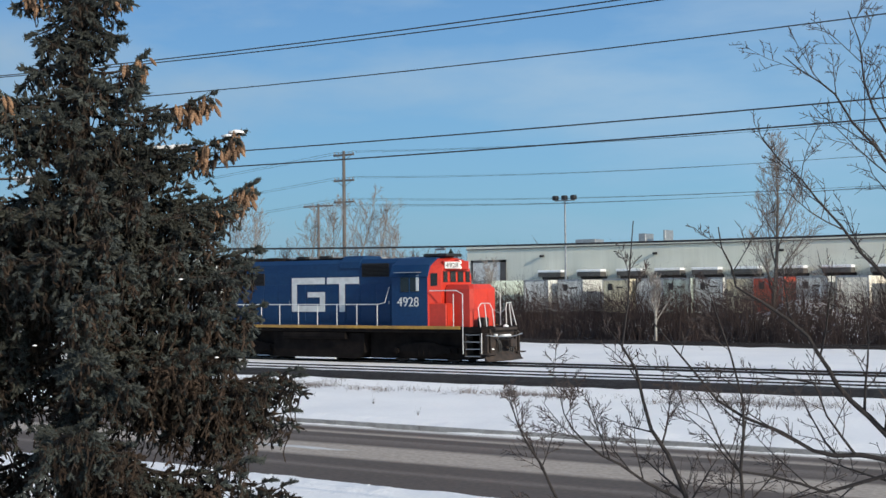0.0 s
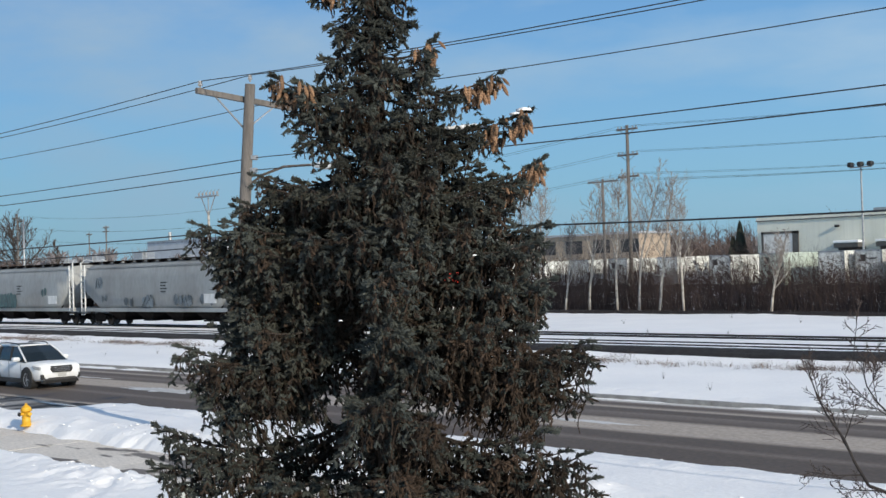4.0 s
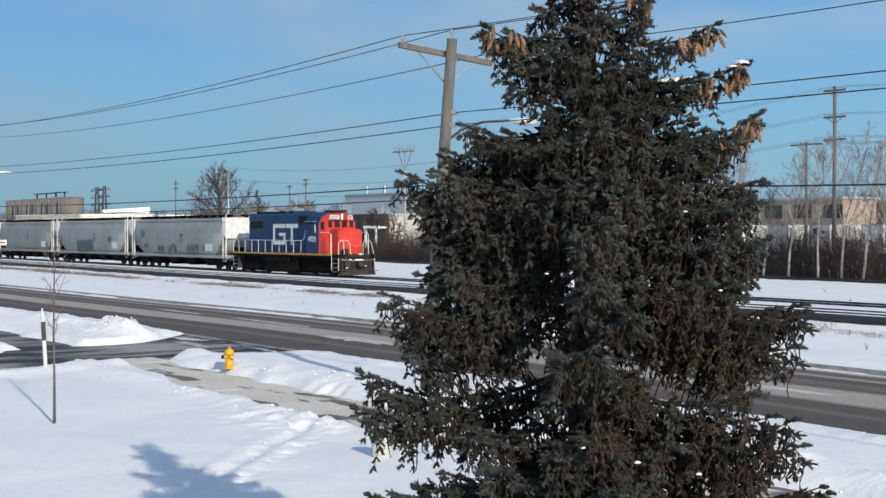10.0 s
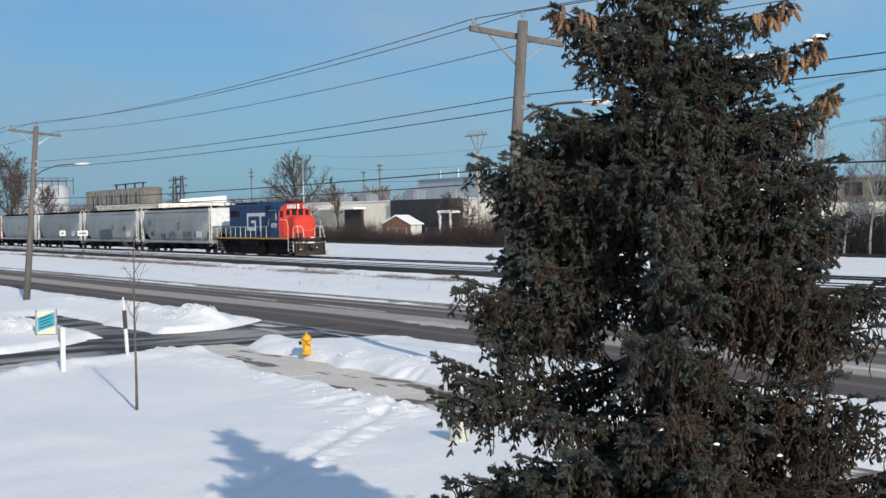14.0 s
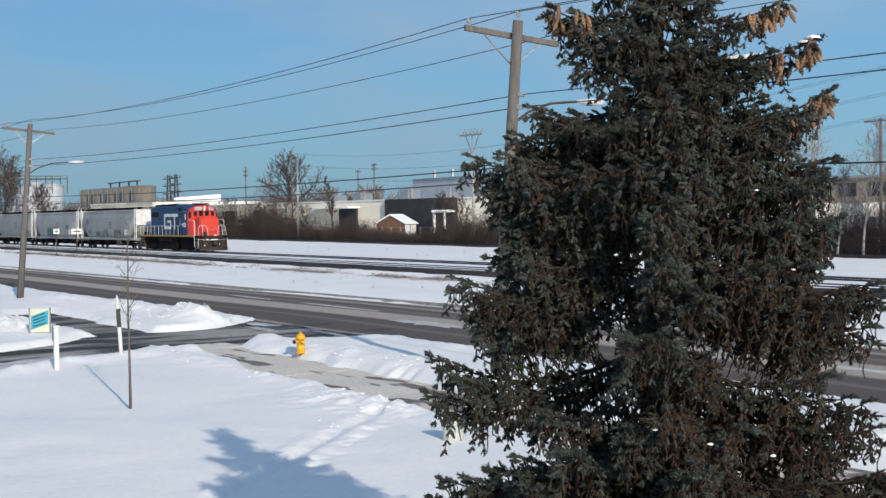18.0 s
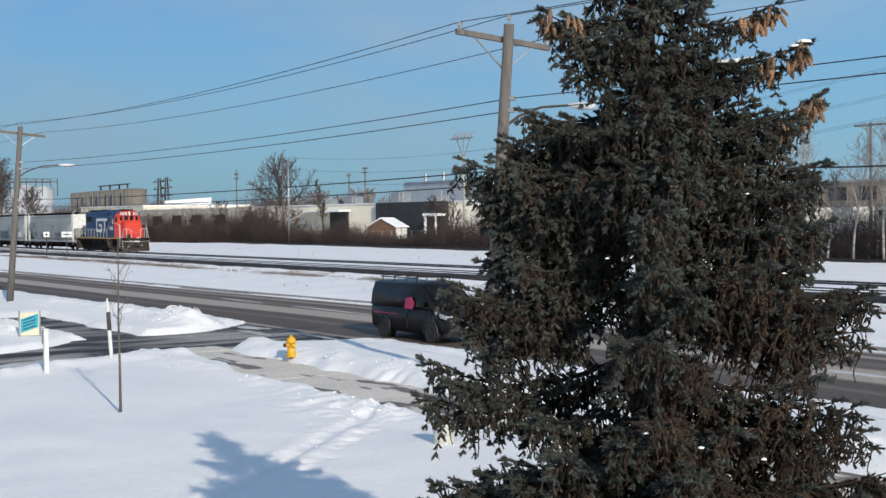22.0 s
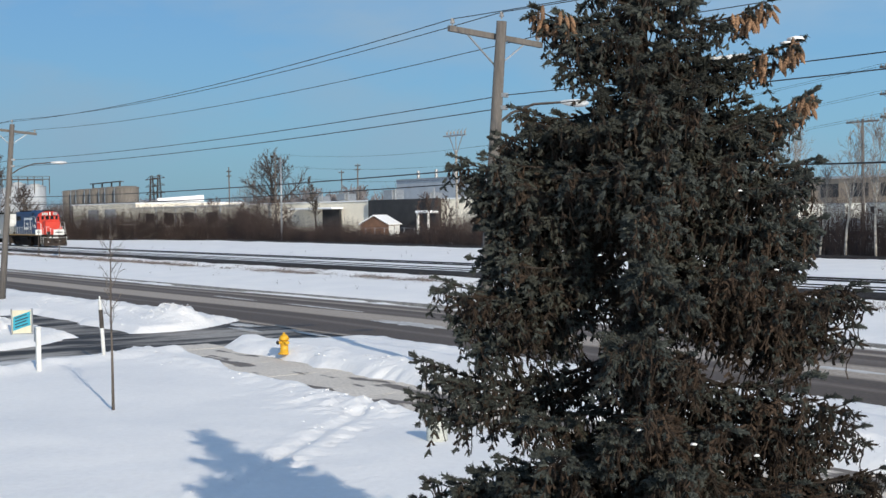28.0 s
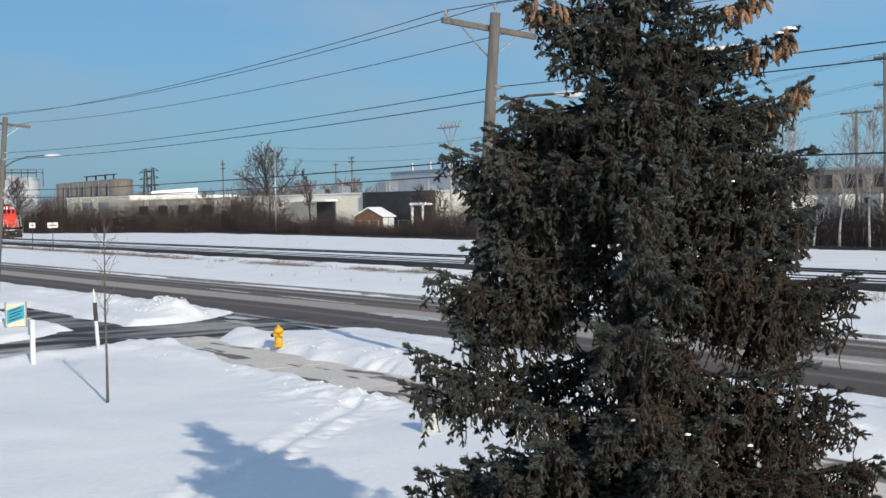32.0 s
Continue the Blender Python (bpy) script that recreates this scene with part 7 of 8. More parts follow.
for i, x in enumerate(DOCKS):
    dk = part("dock_canopy", M().box(x - 1.35, x + 1.35, 118.7, 119.95, 4.95, 5.42, 0.03), TRIM_D, wh, "dark dock canopy edged with snow")
    part("canopy_snow", M().box(x - 1.4, x + 1.4, 118.65, 119.9, 5.42, 5.68, 0.05), BRIGHT_SNOW, dk)
    # a flat charcoal panel stands for the shade inside the dock
    part("dock_door", M().box(x - 1.5, x + 1.5, 119.85, 119.95, 1.6, 5.0), CHARCOAL, dk, "dock opening, its inner shade a dark panel")


def trailer(x, y, mat, label, bars=True):
    t = thing("trailer", label, "trailer", "trailers at the loading docks", Matrix.Translation((x, y, 0.45)))
    part("box", M().box(-1.28, 1.28, 0, 13.0, 1.1, 4.12, 0.04), mat, t, "ribbed box body")
    part("frame", M().box(-1.1, 1.1, 0.3, 12.8, 0.85, 1.1), UNDER, t)
    part("nose_rail", M().box(-1.3, 1.3, -0.04, 0.02, 4.0, 4.15).box(-1.3, -1.22, -0.04, 0.02, 1.1, 4.05).box(1.22, 1.3, -0.04, 0.02, 1.1, 4.05), STEEL, t)
    if bars:
        part("sign_bar", M().box(-0.75, -0.3, -0.05, -0.01, 3.1, 3.7), BLACK, t, "dark unreadable marking")
        part("sign_bar", M().box(0.1, 0.7, -0.05, -0.01, 3.3, 3.42), BLACK, t, "dark unreadable marking")
    for yy in (10.6, 11.8):
        part("axle", M().disc((-1.2, yy, 0.5), (1.2, yy, 0.5), 0.5, seg=14), TYRE, t)
    for s in (-0.9, 0.9):
        part("landing_leg", M().box(s - 0.06, s + 0.06, 2.0, 2.12, 0.05, 0.9), STEEL, t)
    return t


TRAILER_GREEN = material("pale_green_trailer_skin", (0.52, 0.60, 0.52), (0.44, 0.50, 0.44), 0.5, 0.6, 10, 0)
TRAILER_TAN = material("cream_yellow_trailer_skin", (0.70, 0.62, 0.42), (0.60, 0.54, 0.38), 0.5, 0.6, 10, 0)
for i, x in enumerate((-66.4, -60.6, -57.3, -52.2, -49.2, -46.2, -43.5, -40.9, -38.15, -34.6, -31.0, -27.0, -23.2)):
    mats = (TRAILER_GREEN, TRAILER, TRAILER, TRAILER_TAN, TRAILER, TRAILER_GREEN, TRAILER, TRAILER_TAN, ORANGE, TRAILER, CREAM, TRAILER, TRAILER)
    trailer(x, 105.0 + (i * 37 % 5) * 0.3, mats[i], {ORANGE: "orange-red", TRAILER_GREEN: "pale green", TRAILER_TAN: "cream-yellow"}.get(mats[i], "white") + " semitrailer parked at a loading dock", i % 3 != 1)
for i in range(9):
    trailer(-128 + i * 6.3, 112 + (i % 3) * 0.5, TRAILER, "white semitrailer parked in the yard", i % 2 == 0)
fl = thing("floodlight_mast", "steel mast with three floodlights in the warehouse yard", "floodlight", at=Matrix.Translation((-60.9, 112, 0)))
part("mast", M().tube([(0, 0, 0.5), (0, 0, 12.5)], 0.13, 0.08, 8), STEEL, fl, "slim steel mast")
part("arm", M().box(-1.1, 1.1, -0.05, 0.05, 12.3, 12.42), STEEL, fl)
for x in (-1.0, 0, 1.0):
    part("floodlight", M().box(x - 0.26, x + 0.26, -0.35, 0.2, 12.4, 12.85, 0.08), BLACK, fl, "dark floodlight head")
pile = M()
for i in range(40):
    r = rnd(0.5, 1.4)
    x, y = random.gauss(-31, 3.2), random.gauss(92, 1.2)
    pile.mesh([(x + v.x * r * 1.4, y + v.y * r, 0.2 + max(0, 2.0 - abs(x + 31) * 0.4) + v.z * r * 0.6) for v in ico], icof)
single("snow_pile", raw("snow_pile", pile, SNOW, True), SNOW, "heap of old ploughed snow in the yard", "snow pile")
tn = thing("tan_factory", "long low tan brick factory with dark windows", "building")
part("wall", M().box(-150, -109, 140, 147, 0.2, 8.1), TAN, tn)
part("roof", M().box(-150.3, -108.7, 139.7, 147.3, 8.1, 8.4), ROOF_GREY, tn, "snowy flat roof")
for i in range(8):
    part("window", M().box(-147 + i * 5, -144 + i * 5, 139.9, 140.02, 5.6, 7.4), CHARCOAL, tn, "dark window band")

lb = thing("workshop_building", "long low cream workshop with a charcoal front and snowy roof", "building", at=Matrix.Translation((-165, 100, 0)) @ Matrix.Rotation(radians(10), 4, "Z") @ Matrix.Translation((165, -100, 0)))
part("wall", M().box(-246, -147, 100, 126, 0.2, 6.3), CREAM, lb, "cream painted walls")
part("annex_wall", M().box(-272, -246.05, 100.4, 126, 0.2, 7.2), CREAM, lb, "taller cream annex")
part("annex_roof", M().box(-272.2, -246, 100.2, 126.2, 7.2, 7.38), BRIGHT_SNOW, lb)
for x in (-263, -256):
    part("roller_door", M().box(x - 2.2, x + 2.2, 100.2, 100.45, 0.4, 6.2, 0.04), ROOF_GREY, lb, "grey roller door")
part("roof", M().box(-246.3, -146.7, 99.8, 126.3, 6.3, 6.45), BRIGHT_SNOW, lb, "snow covered flat roof")
part("dark_front", M().box(-173.6, -157.8, 99.2, 99.9, 1.0, 6.45, 0.05), CHARCOAL, lb, "charcoal clad front")
part("porch_roof", M().box(-160.2, -157.4, 96.8, 99.2, 4.3, 4.7, 0.12), BRIGHT_SNOW, lb, "white porch roof")
for x in (-160.0, -157.8):
    part("porch_post", M().box(x, x + 0.25, 97.0, 97.3, 0.6, 4.3), WHITE, lb)
# solid charcoal box in place of the bay's shaded hollow
part("loading_bay", M().box(-185.6, -181.2, 99.6, 100.1, 1.0, 5.2), CHARCOAL, lb, "open loading bay, its inner shade a charcoal panel")
part("bay_roof", M().box(-192, -180.5, 97.5, 99.9, 5.2, 5.5, 0.05), BRIGHT_SNOW, lb)
for x in (-240, -233, -226, -218, -209):
    part("window", M().box(x - 1.6, x + 1.6, 99.9, 100.06, 3.4, 5.2), CHARCOAL, lb, "dark window")
    part("wall_patch", M().box(x + 2.2, x + 2.5, 99.85, 100.05, 0.6, 6.1), ROOF_GREY, lb)
for i, x in enumerate((-196, -189, -177, -168, -160, -152)):
    u = part("rooftop_unit", M().box(x - 1.1, x + 1.1, 106, 108.5, 6.6, 7.5 + 0.3 * (i % 3), 0.05), STEEL, lb, "rooftop ventilation unit")
    part("duct", M().tube([(x + 1.4, 106.5, 6.6), (x + 1.4, 106.5, 8.2)], 0.15, seg=6), STEEL, u)
gb = thing("grey_hall", "grey metal hall rising behind the workshop", "building")
part("wall", M().box(-236, -208, 140, 165, 0.2, 11.6), ROOF_GREY, gb)
part("roof", M().prism_x([(139.6, 11.6), (152.5, 12.2), (165.4, 11.6)], -236.3, -207.7), ROOF_GREY, gb, "snowy low pitched roof")
for x in (-232, -225, -218):
    part("vent", M().tube([(x, 143, 11.6), (x, 143, 13.4)], 0.35, seg=8), STEEL, gb)
shed = thing("shed", "small brown shed with a snow covered gable roof and white doors", "shed", at=pose(-164.2, 94.5, 0.55, 0, 0, 30) @ Matrix.Scale(0.85, 4))
part("wall", M().prism([(-2.75, 0.4), (-2.75, 2.6), (0, 4.0), (2.75, 2.6), (2.75, 0.4)], -2.0, 2.0), BROWN_W, shed, "brown clapboard walls")
for s in (-1, 1):
    part("roof", M().skin([[(0, y, 4.12), (s * 3.05, y, 2.55), (s * 3.05, y, 2.70), (0, y, 4.28)] for y in (-2.3, 2.3)]), BRIGHT_SNOW, shed, "snowy roof slope")
for y in (-1.0, 1.0):
    part("door", M().box(2.76, 2.82, y - 0.85, y + 0.85, 0.5, 2.4, 0.02), WHITE, shed, "white panelled door")
fence = thing("chain_fence", "rusty wire fence on posts before the workshop yard", "fence")
for i in range(22):
    part("post", M().tube([(-176 + i * 2.6, 88.5, 0.5), (-176 + i * 2.6, 88.5, 2.4)], 0.05, seg=6), STEEL, fence)
part("rail", M().tube([(-176, 88.5, 2.35), (-121, 88.5, 2.35)], 0.03, seg=4).tube([(-176, 88.5, 1.4), (-121, 88.5, 1.4)], 0.02, seg=4), STEEL, fence)

silo_m = M().disc((0, 0, 0), (0, 0, 12.6), 2.85, seg=20).skin([[(math.cos(a) * r, math.sin(a) * r, z) for a in (6.283 * j / 20 for j in range(20))] for z, r in ((12.6, 2.95), (12.85, 2.95), (13.1, 2.2))]).data("silo_shell", SILO)
for i in range(8):
    s = thing("silo", "tall weathered concrete storage silo", "silo", "row of silos", Matrix.Translation((-333 + i * 5.6, 101 + (i % 2) * 0.4, -1.2)))
    part("shell", silo_m, None, s)
    part("ladder", M().box(-0.3, 0.3, -2.95, -2.88, 1, 12.8), STEEL, s)
gal = thing("silo_gantry", "steel conveyor gantry over the silos", "gantry")
part("deck", M().box(-318, -296, 100.5, 101.5, 13.0, 13.2), DARK_STEEL, gal)
for x in (-317, -310, -303, -297):
    part("leg", M().box(x - 0.15, x + 0.15, 100.8, 101.1, 11.6, 13.05), DARK_STEEL, gal)
wt = thing("white_tank_house", "cluster of pale upright tanks under a pipe rack", "building")
part("wall", M().box(-396, -386, 94, 108, 0.2, 9.0), ROOF_GREY, wt, "pale walls")
for x, y, r, h in ((-379.0, 103.6, 3.2, 14.2), (-379.5, 96.9, 3.2, 13.4), (-384.5, 100.2, 3.0, 14.8)):
    tk = part("tank", M().disc((x, y, 0.2), (x, y, h), r, seg=24), ROOF_GREY, wt, "pale upright tank")
    part("dome", M().disc((x, y, h), (x, y, h + 0.35), r * 0.8, seg=24).disc((x, y, h + 0.35), (x, y, h + 0.7), r * 0.45, seg=24), ROOF_GREY, tk)
    part("band", M().disc((x, y, h * 0.66), (x, y, h * 0.66 + 0.2), r + 0.06, seg=24), STEEL, tk)
    part("band", M().disc((x, y, h - 0.25), (x, y, h - 0.05), r + 0.06, seg=24), STEEL, tk)
rack = M()
for x in (-382.4, -375.6):
    rack.box(x, x + 0.2, 93.5, 107, 16.0, 16.2).box(x, x + 0.15, 93.5, 107, 16.9, 17.0)
    for y in (93.5, 98, 102.5, 106.8):
        rack.box(x, x + 0.2, y, y + 0.2, 12.0, 17.0)
part("pipe_rack", rack, DARK_STEEL, wt, "dark railing and pipes over the tanks")
lw = thing("white_roofed_hall", "low hall with a broad snow covered roof", "building")
part("wall", M().box(-317, -304, 113, 124, 0.2, 8.4), ROOF_GREY, lw)
part("roof", M().skin([[(-317.4, y, 8.4), (-303.6, y, 8.4), (-303.6, y, z), (-317.4, y, z - 0.3)] for y, z in ((112.5, 9.2), (124.5, 10.0))]), BRIGHT_SNOW, lw, "snow covered roof")


def lattice(x, y, h, w):
    t = thing("pylon", "steel lattice transmission pylon with three arms", "pylon", "pylons", Matrix.Translation((x, y, 0)))
    m = M()
    for sx in (-1, 1):
        for sy in (-1, 1):
            m.tube([(sx * w, sy * w, 0.3), (sx * w * 0.25, sy * w * 0.25, h)], 0.16, 0.1, 4)
    for k in range(7):
        a, b = k / 7, (k + 1) / 7
        wa, wb = w * (1 - 0.75 * a), w * (1 - 0.75 * b)
        m.tube([(-wa, -wa, h * a), (wb, -wb, h * b)], 0.07, seg=3).tube([(wa, -wa, h * a), (-wb, -wb, h * b)], 0.07, seg=3)
    part("tower", m, DARK_STEEL, t)
    for z in (0.70, 0.83, 0.95):
        part("arm", M().tube([(-4.2, 0, h * z), (4.2, 0, h * z)], 0.12, seg=4).tube([(-4.2, 0, h * z), (0, 0, h * z + 1.0), (4.2, 0, h * z)], 0.07, seg=3), DARK_STEEL, t)


lattice(-306, 112, 14.6, 0.9)
lattice(-336, 125, 16.0, 0.9)
far = thing("white_truck", "white delivery truck parked by the silos", "truck", at=Matrix.Translation((-250, 96, 0.5)))
part("box", M().box(-4, 2.5, -1.3, 1.3, 1.0, 4.0, 0.05), TRAILER, far)
part("cab", M().box(2.6, 4.4, -1.1, 1.1, 0.8, 2.9, 0.1), WHITE, far)
part("rear_axle", M().disc((-2, -1.3, 0.5), (-2, 1.3, 0.5), 0.5, seg=12), TYRE, far)
part("front_axle", M().disc((3.4, -1.2, 0.5), (3.4, 1.2, 0.5), 0.5, seg=12), TYRE, far)

# the haze over the far woods is part of this pale grey colour
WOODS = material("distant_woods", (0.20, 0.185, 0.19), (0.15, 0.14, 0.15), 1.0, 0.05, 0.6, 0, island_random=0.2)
# rounded bare trees over the low roofs, haze put into their pale colours
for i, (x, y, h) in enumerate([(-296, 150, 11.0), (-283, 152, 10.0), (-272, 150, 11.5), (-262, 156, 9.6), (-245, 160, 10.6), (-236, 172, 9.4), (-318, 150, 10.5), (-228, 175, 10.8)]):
    bare_tree("rounded leafless tree beyond the low roofs, paled for haze", x, y, h * 0.8, 210 + i, 1.6, FAR_TWIG, WOODS, 14, 2, 0.16, 0.16, None, 0.15, 1.0, 0.03, "trees beyond the workshop")

# brown wood between the factory and the warehouse
WOODLOT = material("leafless_woodlot", (0.155, 0.115, 0.10), (0.10, 0.078, 0.07), 1.0, 0.08, 0.8, 0, island_random=0.35)
wl = M()
rng = random.Random(53)
for i in range(420):
    x, y = rng.uniform(-128, -82), rng.uniform(152, 178)
    h = 8.6 + 2.4 * noise.noise((x * 0.07, y * 0.07, 0)) + rng.uniform(-1.5, 1.5)
    b = Vector((x, y, ground_z(x, y) - 0.1))
    wl.face([b - Vector((0.09, 0, 0)), b + Vector((0.09, 0, 0)), b + Vector((0, 0, h))])
    for k in range(26):
        p = b + Vector((0, 0, h * rng.uniform(0.1, 0.85)))
        q = p + Vector((rng.gauss(0, 1.1), rng.gauss(0, 1.0), rng.uniform(0.3, 2.0)))
        s_ = Vector((rng.uniform(-1, 1), rng.uniform(-1, 1), rng.uniform(-0.4, 0.4))).normalized() * rng.uniform(0.03, 0.09)
        wl.face([p - s_, p + s_, q])
single("woodlot", raw("woodlot", wl, WOODLOT), WOODLOT, "brown leafless wood beside the warehouse", "woods", "stuff")

# low woods on the skyline, haze put into their pale colour
wd = M()
rng = random.Random(77)
for i in range(2600):
    a = radians(rng.uniform(8, 92))
    d = rng.uniform(330, 520)
    x, y = -math.sin(a) * d, math.cos(a) * d
    if y < 120:
        y = 120 + rng.uniform(0, 60)
    h = 9 + 4 * noise.noise((x * 0.02, y * 0.02, 0)) + rng.uniform(-2, 2)
    r = rng.uniform(2.2, 4.5)
    b = Vector((x, y, ground_z(x, y)))
    for k in range(16):
        p = b + Vector((rng.gauss(0, r * 0.5), rng.gauss(0, r * 0.5), h * rng.uniform(0.1, 0.6)))
        q = b + Vector((rng.gauss(0, r * 0.8), rng.gauss(0, r * 0.8), h * rng.uniform(0.5, 1.0)))
        s_ = Vector((rng.uniform(-1, 1), rng.uniform(-1, 1), rng.uniform(-0.4, 0.4))).normalized() * rng.uniform(0.25, 0.6)
        wd.face([p - s_, p + s_, q])
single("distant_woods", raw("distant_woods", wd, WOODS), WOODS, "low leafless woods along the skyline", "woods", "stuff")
FIR = material("dark_fir", (0.02, 0.03, 0.02), (0.03, 0.036, 0.025), 0.9, 0.5, 5, 0, island_random=0.3)
for x, y, h in ((-81, 122, 7.6), (-84, 125, 6.0), (-78.9, 117, 4.8)):
    fm = M()
    for k in range(420):
        t = rnd(0.02, 1)
        a, r = rnd(0, 6.283), (1 - t) * h * 0.24 * rnd(0.5, 1.1) + 0.05
        c = Vector((math.cos(a) * r, math.sin(a) * r, t * h - 0.15))
        fm.face([(0, 0, t * h + 0.25), c + Vector((-math.sin(a) * 0.3, math.cos(a) * 0.3, 0)), c * 1.1 - Vector((0, 0, 0.15)), c - Vector((-math.sin(a) * 0.3, math.cos(a) * 0.3, 0))])
    f = thing("fir_tree", "small dark fir beside the warehouse", "tree", "firs", Matrix.Translation((x, y, 0.5)))
    part("crown", raw("crown", fm, FIR), None, f)
    part("trunk", M().tube([(0, 0, 0), (0, 0, h * 0.9)], 0.14, 0.02, 6), BARK, f)

# ---------------------------------------------------------------- small things by the road
HYDRANT = material("yellow_hydrant_paint", (0.72, 0.40, 0.02), (0.6, 0.32, 0.02), 0.5, 8, 50, 0.1)
hy = thing("fire_hydrant", "bright yellow fire hydrant standing in the snow", "fire hydrant", at=Matrix.Translation((-32.3, 15.48, 0.15)) @ Matrix.Diagonal((1.1, 1.1, 0.84, 1)))


def lathe(prof, seg=14, x=0, y=0):
    return M().skin([[(x + math.cos(a) * r, y + math.sin(a) * r, z) for a in (6.283 * j / seg for j in range(seg))] for r, z in prof])


part("barrel", lathe([(0.15, 0), (0.15, 0.05), (0.105, 0.07), (0.10, 0.46), (0.135, 0.47), (0.135, 0.51), (0.11, 0.52)]), HYDRANT, hy, "ribbed yellow barrel", True)
part("bonnet", lathe([(0.125, 0.51), (0.125, 0.54), (0.10, 0.60), (0.05, 0.65), (0.03, 0.66), (0.03, 0.71), (0.0, 0.71)]), HYDRANT, hy, "domed yellow cap", True)
for d in ((0, -1), (1, 0), (-1, 0)):
    v = Vector((d[0], d[1], 0))
    n = part("nozzle", M().disc(Vector((0, 0, 0.39)) + v * 0.08, Vector((0, 0, 0.39)) + v * 0.17, 0.055, 0.055, 10), HYDRANT, hy)
    part("nozzle_cap", M().disc(Vector((0, 0, 0.39)) + v * 0.17, Vector((0, 0, 0.39)) + v * 0.20, 0.065 if d[0] else 0.075, 0.05, 8), BLACK if d[0] == 0 else HYDRANT, n)

SIGN_BLUE = material("blue_sign_panel", (0.02, 0.34, 0.46), (0.03, 0.30, 0.42), 0.5, 3, 30, 0, spread=0.2)
SIGN_CREAM = material("cream_sign_panel", (0.68, 0.64, 0.48), (0.6, 0.56, 0.42), 0.5, 3, 30, 0, spread=0.2)
sg = thing("yard_sign", "small blue and cream sign board on two posts in the snow", "sign", at=pose(-43.03, 11.24, -0.28, 0, 0, 62) @ Matrix.Diagonal((0.42, 0.8, 0.86, 1)))
for x in (-0.78, 0.78):
    part("post", M().box(x - 0.05, x + 0.05, -0.05, 0.05, 0.0, 1.56, 0.01), STEEL, sg, "grey sign post")
board = part("board", M().box(-0.72, 0.72, -0.03, 0.03, 0.62, 1.50, 0.01), SIGN_CREAM, sg, "cream board")
part("blue_panel", M().prism([(-0.66, 0.72), (-0.66, 1.24), (0.66, 1.46), (0.66, 0.94)], -0.045, -0.031), SIGN_BLUE, board, "slanted blue panel")
for k in range(4):
    part("text_bar", M().prism([(-0.5, 0.83 + k * 0.115), (-0.5, 0.87 + k * 0.115), (0.5 - 0.1 * (k % 2), 1.02 + k * 0.115), (0.5 - 0.1 * (k % 2), 0.98 + k * 0.115)], -0.05, -0.046), BLACK, board, "unreadable dark line of text")

wp = thing("white_post", "square white painted post with a cap beside the driveway", "post", at=Matrix.Translation((-32.6, 8.9, 0.02)) @ Matrix.Diagonal((0.8, 0.8, 1.2, 1)))
part("shaft", M().box(-0.07, 0.07, -0.07, 0.07, 0, 1.0, 0.012), WHITE, wp)
part("cap", M().box(-0.09, 0.09, -0.09, 0.09, 1.0, 1.05, 0.02), WHITE, wp)
part("meter_box", M().box(-0.28, -0.08, -0.06, 0.06, 0.72, 1.05, 0.02), STEEL, wp, "small grey box on the side")
p2 = thing("wrapped_post", "leaning white post with a brown wrapping beside the driveway", "post", at=pose(-34.5, 11.18, 0.03, 2, -3.5, 0))
part("shaft", M().tube([(0, 0, 0), (0, 0, 1.7)], 0.055, 0.05, 10), WHITE, p2, "", True)
part("wrap", M().tube([(0, 0, 0.95), (0.005, 0, 1.45)], 0.060, 0.056, 10), DARK_BARK, p2, "peeling brown wrapping")
part("finial", M().tube([(0, 0, 1.7), (0, 0, 1.82)], 0.03, 0.015, 8), WHITE, p2)

sap = thing("sapling", "slender leafless sapling planted in the snowy lawn", "tree", at=Matrix.Translation((-25.0, 8.25, 0.1)))
rng = random.Random(5)
wood, tw = M(), M()
stem = [Vector((0, 0, 0)), Vector((0.01, 0, 0.9)), Vector((-0.02, 0, 1.9)), Vector((0.0, 0.01, 2.9)), Vector((0.02, 0, 3.5))]
wood.tube(stem, 0.032, 0.006, 8)
for k in range(15):
    p, d = at_line(stem, 0.42 + 0.55 * k / 15)
    a = k * 2.4
    limb(wood, tw, bent(p, (math.cos(a) * 0.7, math.sin(a) * 0.7, 0.75), rng.uniform(0.35, 0.75), 4, rng, 0.10, 0.05), 0.008, 0.003, 2, rng, 3, 0.5, 0.7, 0.05, 4, 0.004)
part("trunk", raw("trunk", wood, BARK, True), None, sap, "thin grey trunk")
part("crown", raw("crown", tw, BARK), None, sap, "sparse bare twigs")

PALE_CONCRETE = material("pale_painted_concrete", (0.52, 0.54, 0.50), (0.42, 0.43, 0.40), 0.75, 3, 25, 0.15)
bo = thing("bollard", "pale grey concrete bollard standing in the snow under the spruce", "bollard", at=Matrix.Translation((-18.0, 11.35, 0.02)) @ Matrix.Diagonal((1.15, 1.15, 1, 1)))
part("pipe", lathe([(0.17, 0), (0.155, 0.1), (0.15, 0.54), (0.135, 0.58), (0.0, 0.60)], 20), PALE_CONCRETE, bo, "smooth pale shaft", True)
part("collar", lathe([(0.20, 0.0), (0.20, 0.06), (0.17, 0.09), (0.15, 0.1)], 20), PALE_CONCRETE, bo)

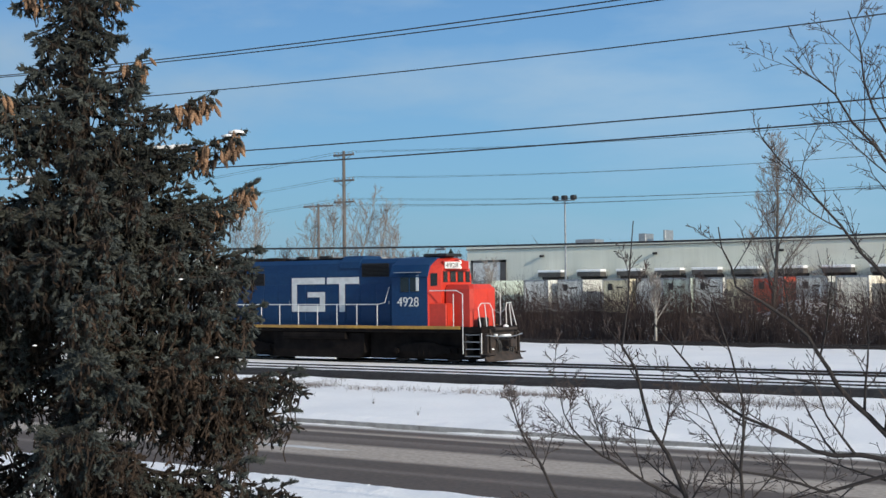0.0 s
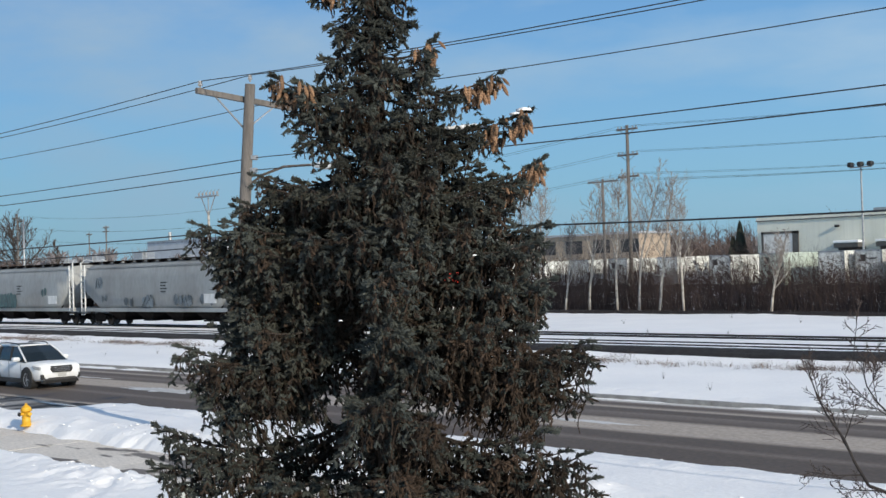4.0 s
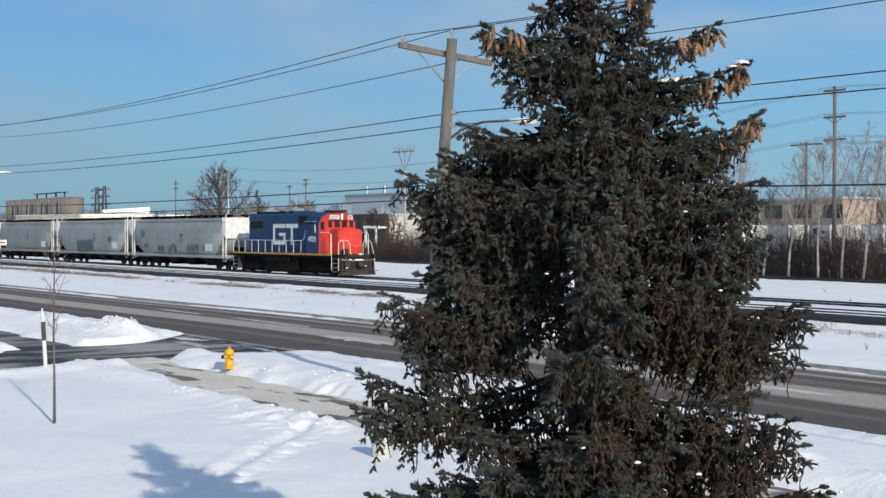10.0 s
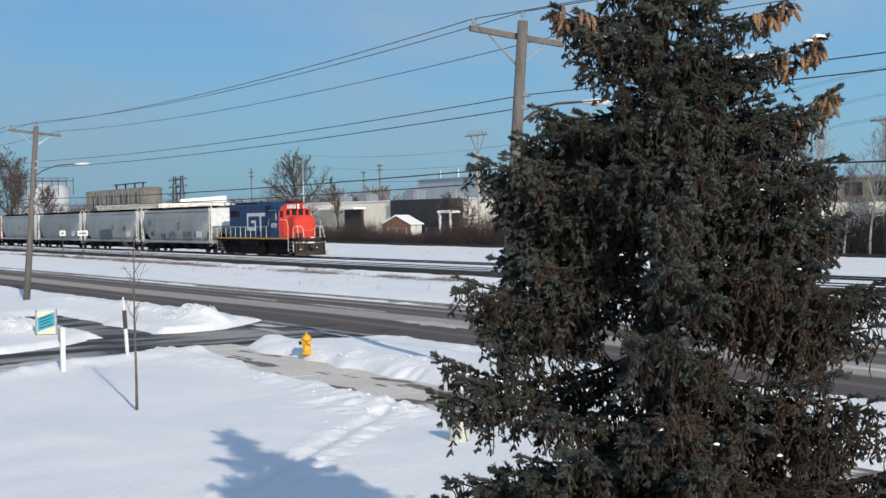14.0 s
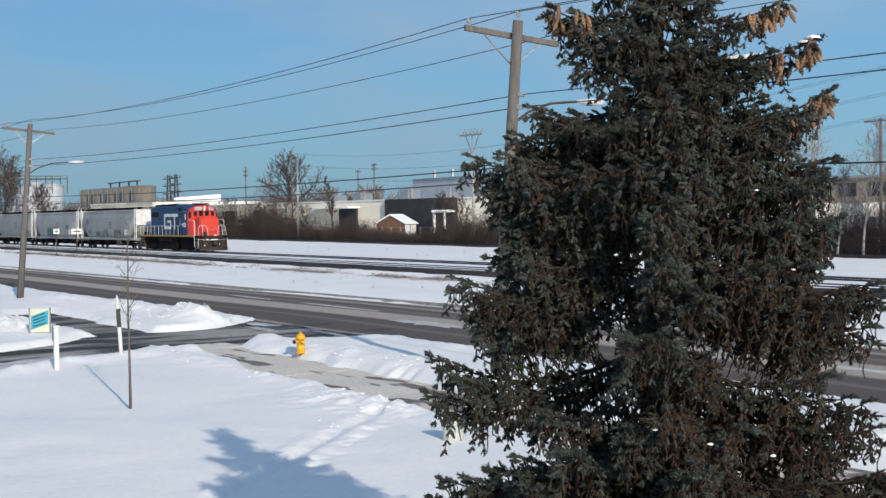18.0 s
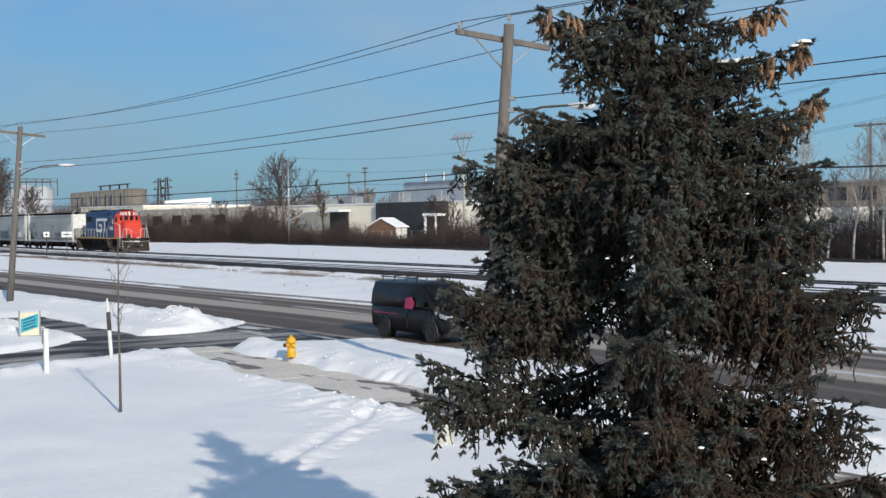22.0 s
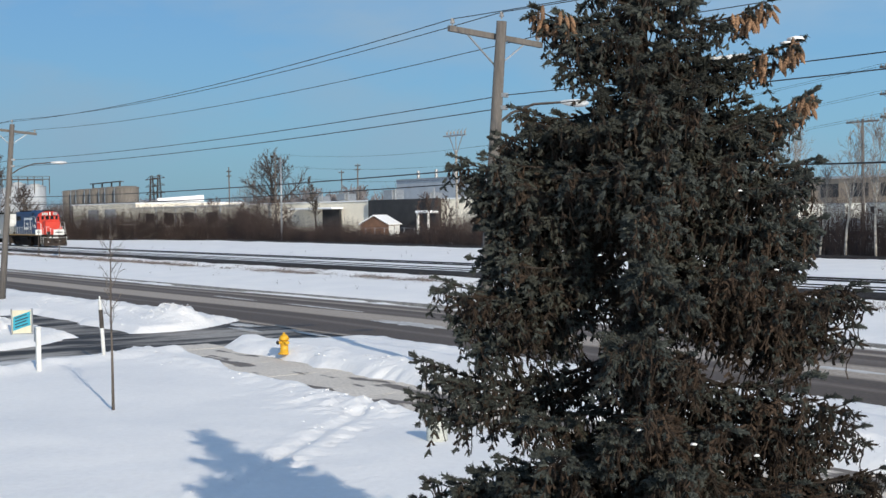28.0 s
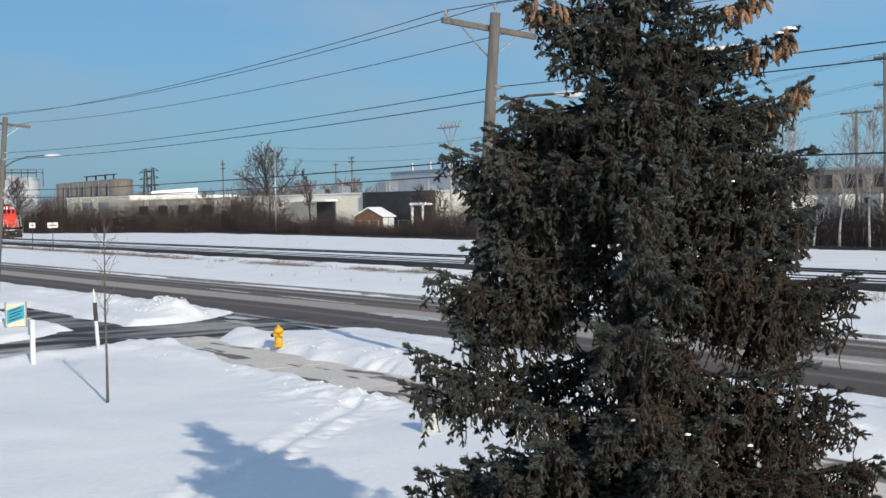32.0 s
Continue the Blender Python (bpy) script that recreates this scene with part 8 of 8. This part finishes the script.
for i, (x, y, w) in enumerate(((-136.5, 37.6, 0.62), (-131.3, 38.2, 1.05))):
    s = thing("track_sign", "small white railway sign on a thin post", "sign", "trackside signs", Matrix.Translation((x, y, 0.15)))
    part("post", M().tube([(0, 0, 0), (0, 0, 2.9)], 0.05, seg=6), DARK_STEEL, s)
    b = part("board", M().box(-0.04, 0.04, -w / 2, w / 2, 2.4, 2.95, 0.01), WHITE, s, "white board")
    part("text_bar", M().box(0.042, 0.05, -w / 2 + 0.15, w / 2 - 0.15, 2.62, 2.72), BLACK, b, "unreadable dark marking")

# young weeds and shoots in the far verge and beyond the rails
weed = M()
rng = random.Random(31)
for i in range(110):
    x, y = rng.uniform(-190, 10), rng.choice((rng.uniform(31.5, 38), rng.uniform(50, 70)))
    z = ground_z(x, y)
    for k in range(6):
        t = Vector((x, y, z)) + Vector((rng.gauss(0, 0.12), rng.gauss(0, 0.12), rng.uniform(0.1, 0.35)))
        weed.face([(x - 0.008, y, z), (x + 0.008, y, z), t])
single("weeds", raw("weeds", weed, GRASS), GRASS, "thin dry weeds sticking out of the snow", "weeds", "stuff")


# ---------------------------------------------------------------- motion
def along(keys, t):
    for (a, p), (b, q) in zip(keys, keys[1:]):
        if t <= b:
            return p + (q - p) * (t - a) / (b - a)
    return keys[-1][1]


TRAIN_KEYS = [(0, -28.16), (4.5, -50.4), (9, -72.6), (13, -92.1), (19, -121.8), (23.5, -143.2), (28, -163.7), (32, -181.5)]
SUV_KEYS = [(0, -18.78 - 0.80 - 14.5 * 6), (32, -18.78 - 0.80 + 14.5 * 26)]
VAN_KEYS = [(0, -91.5 - 18 * 19), (19, -91.5), (20, -72.5), (21, -54.6), (21.5, -46.3), (21.8, -41.3), (22, -38.1), (23, -22.5), (32, 105)]


def rolling(wheels, keys, r, t0, t1, step):
    """Turn wheels by the way covered, while they can be seen turning."""
    times = [0.0]
    t = t0
    while t < t1:
        times.append(t)
        t += step
    times += [32.0]
    for w in wheels:
        p = w.matrix_basis.translation.copy()
        base = along(keys, t0)
        rows = [(t, Matrix.Translation(p) @ Matrix.Rotation((along(keys, min(max(t, t0), t1)) - base) / r, 4, "Y")) for t in times]
        walk(w, rows)


def motions():
    walk(loco, [(t, pose(s, TRAIN_Y, RAIL_Z)) for t, s in TRAIN_KEYS])
    for i, c in enumerate(cars + [red_car]):
        walk(c, [(t, pose(s - 18.03 - i * HOP_LEN, TRAIN_Y, RAIL_Z)) for t, s in TRAIN_KEYS])
    walk(suv, [(t, pose(s, 22.55, 0.012)) for t, s in SUV_KEYS])
    walk(van, [(t, pose(s, 22.05, 0.012)) for t, s in VAN_KEYS])
    rolling(loco_axles, TRAIN_KEYS, 0.51, 0.0, 31.9, 0.14)
    rolling(suv_wheels, SUV_KEYS, 0.345, 5.4, 6.7, 1 / 30)
    rolling(van_wheels, VAN_KEYS, 0.37, 18.6, 23.4, 1 / 30)


motions()
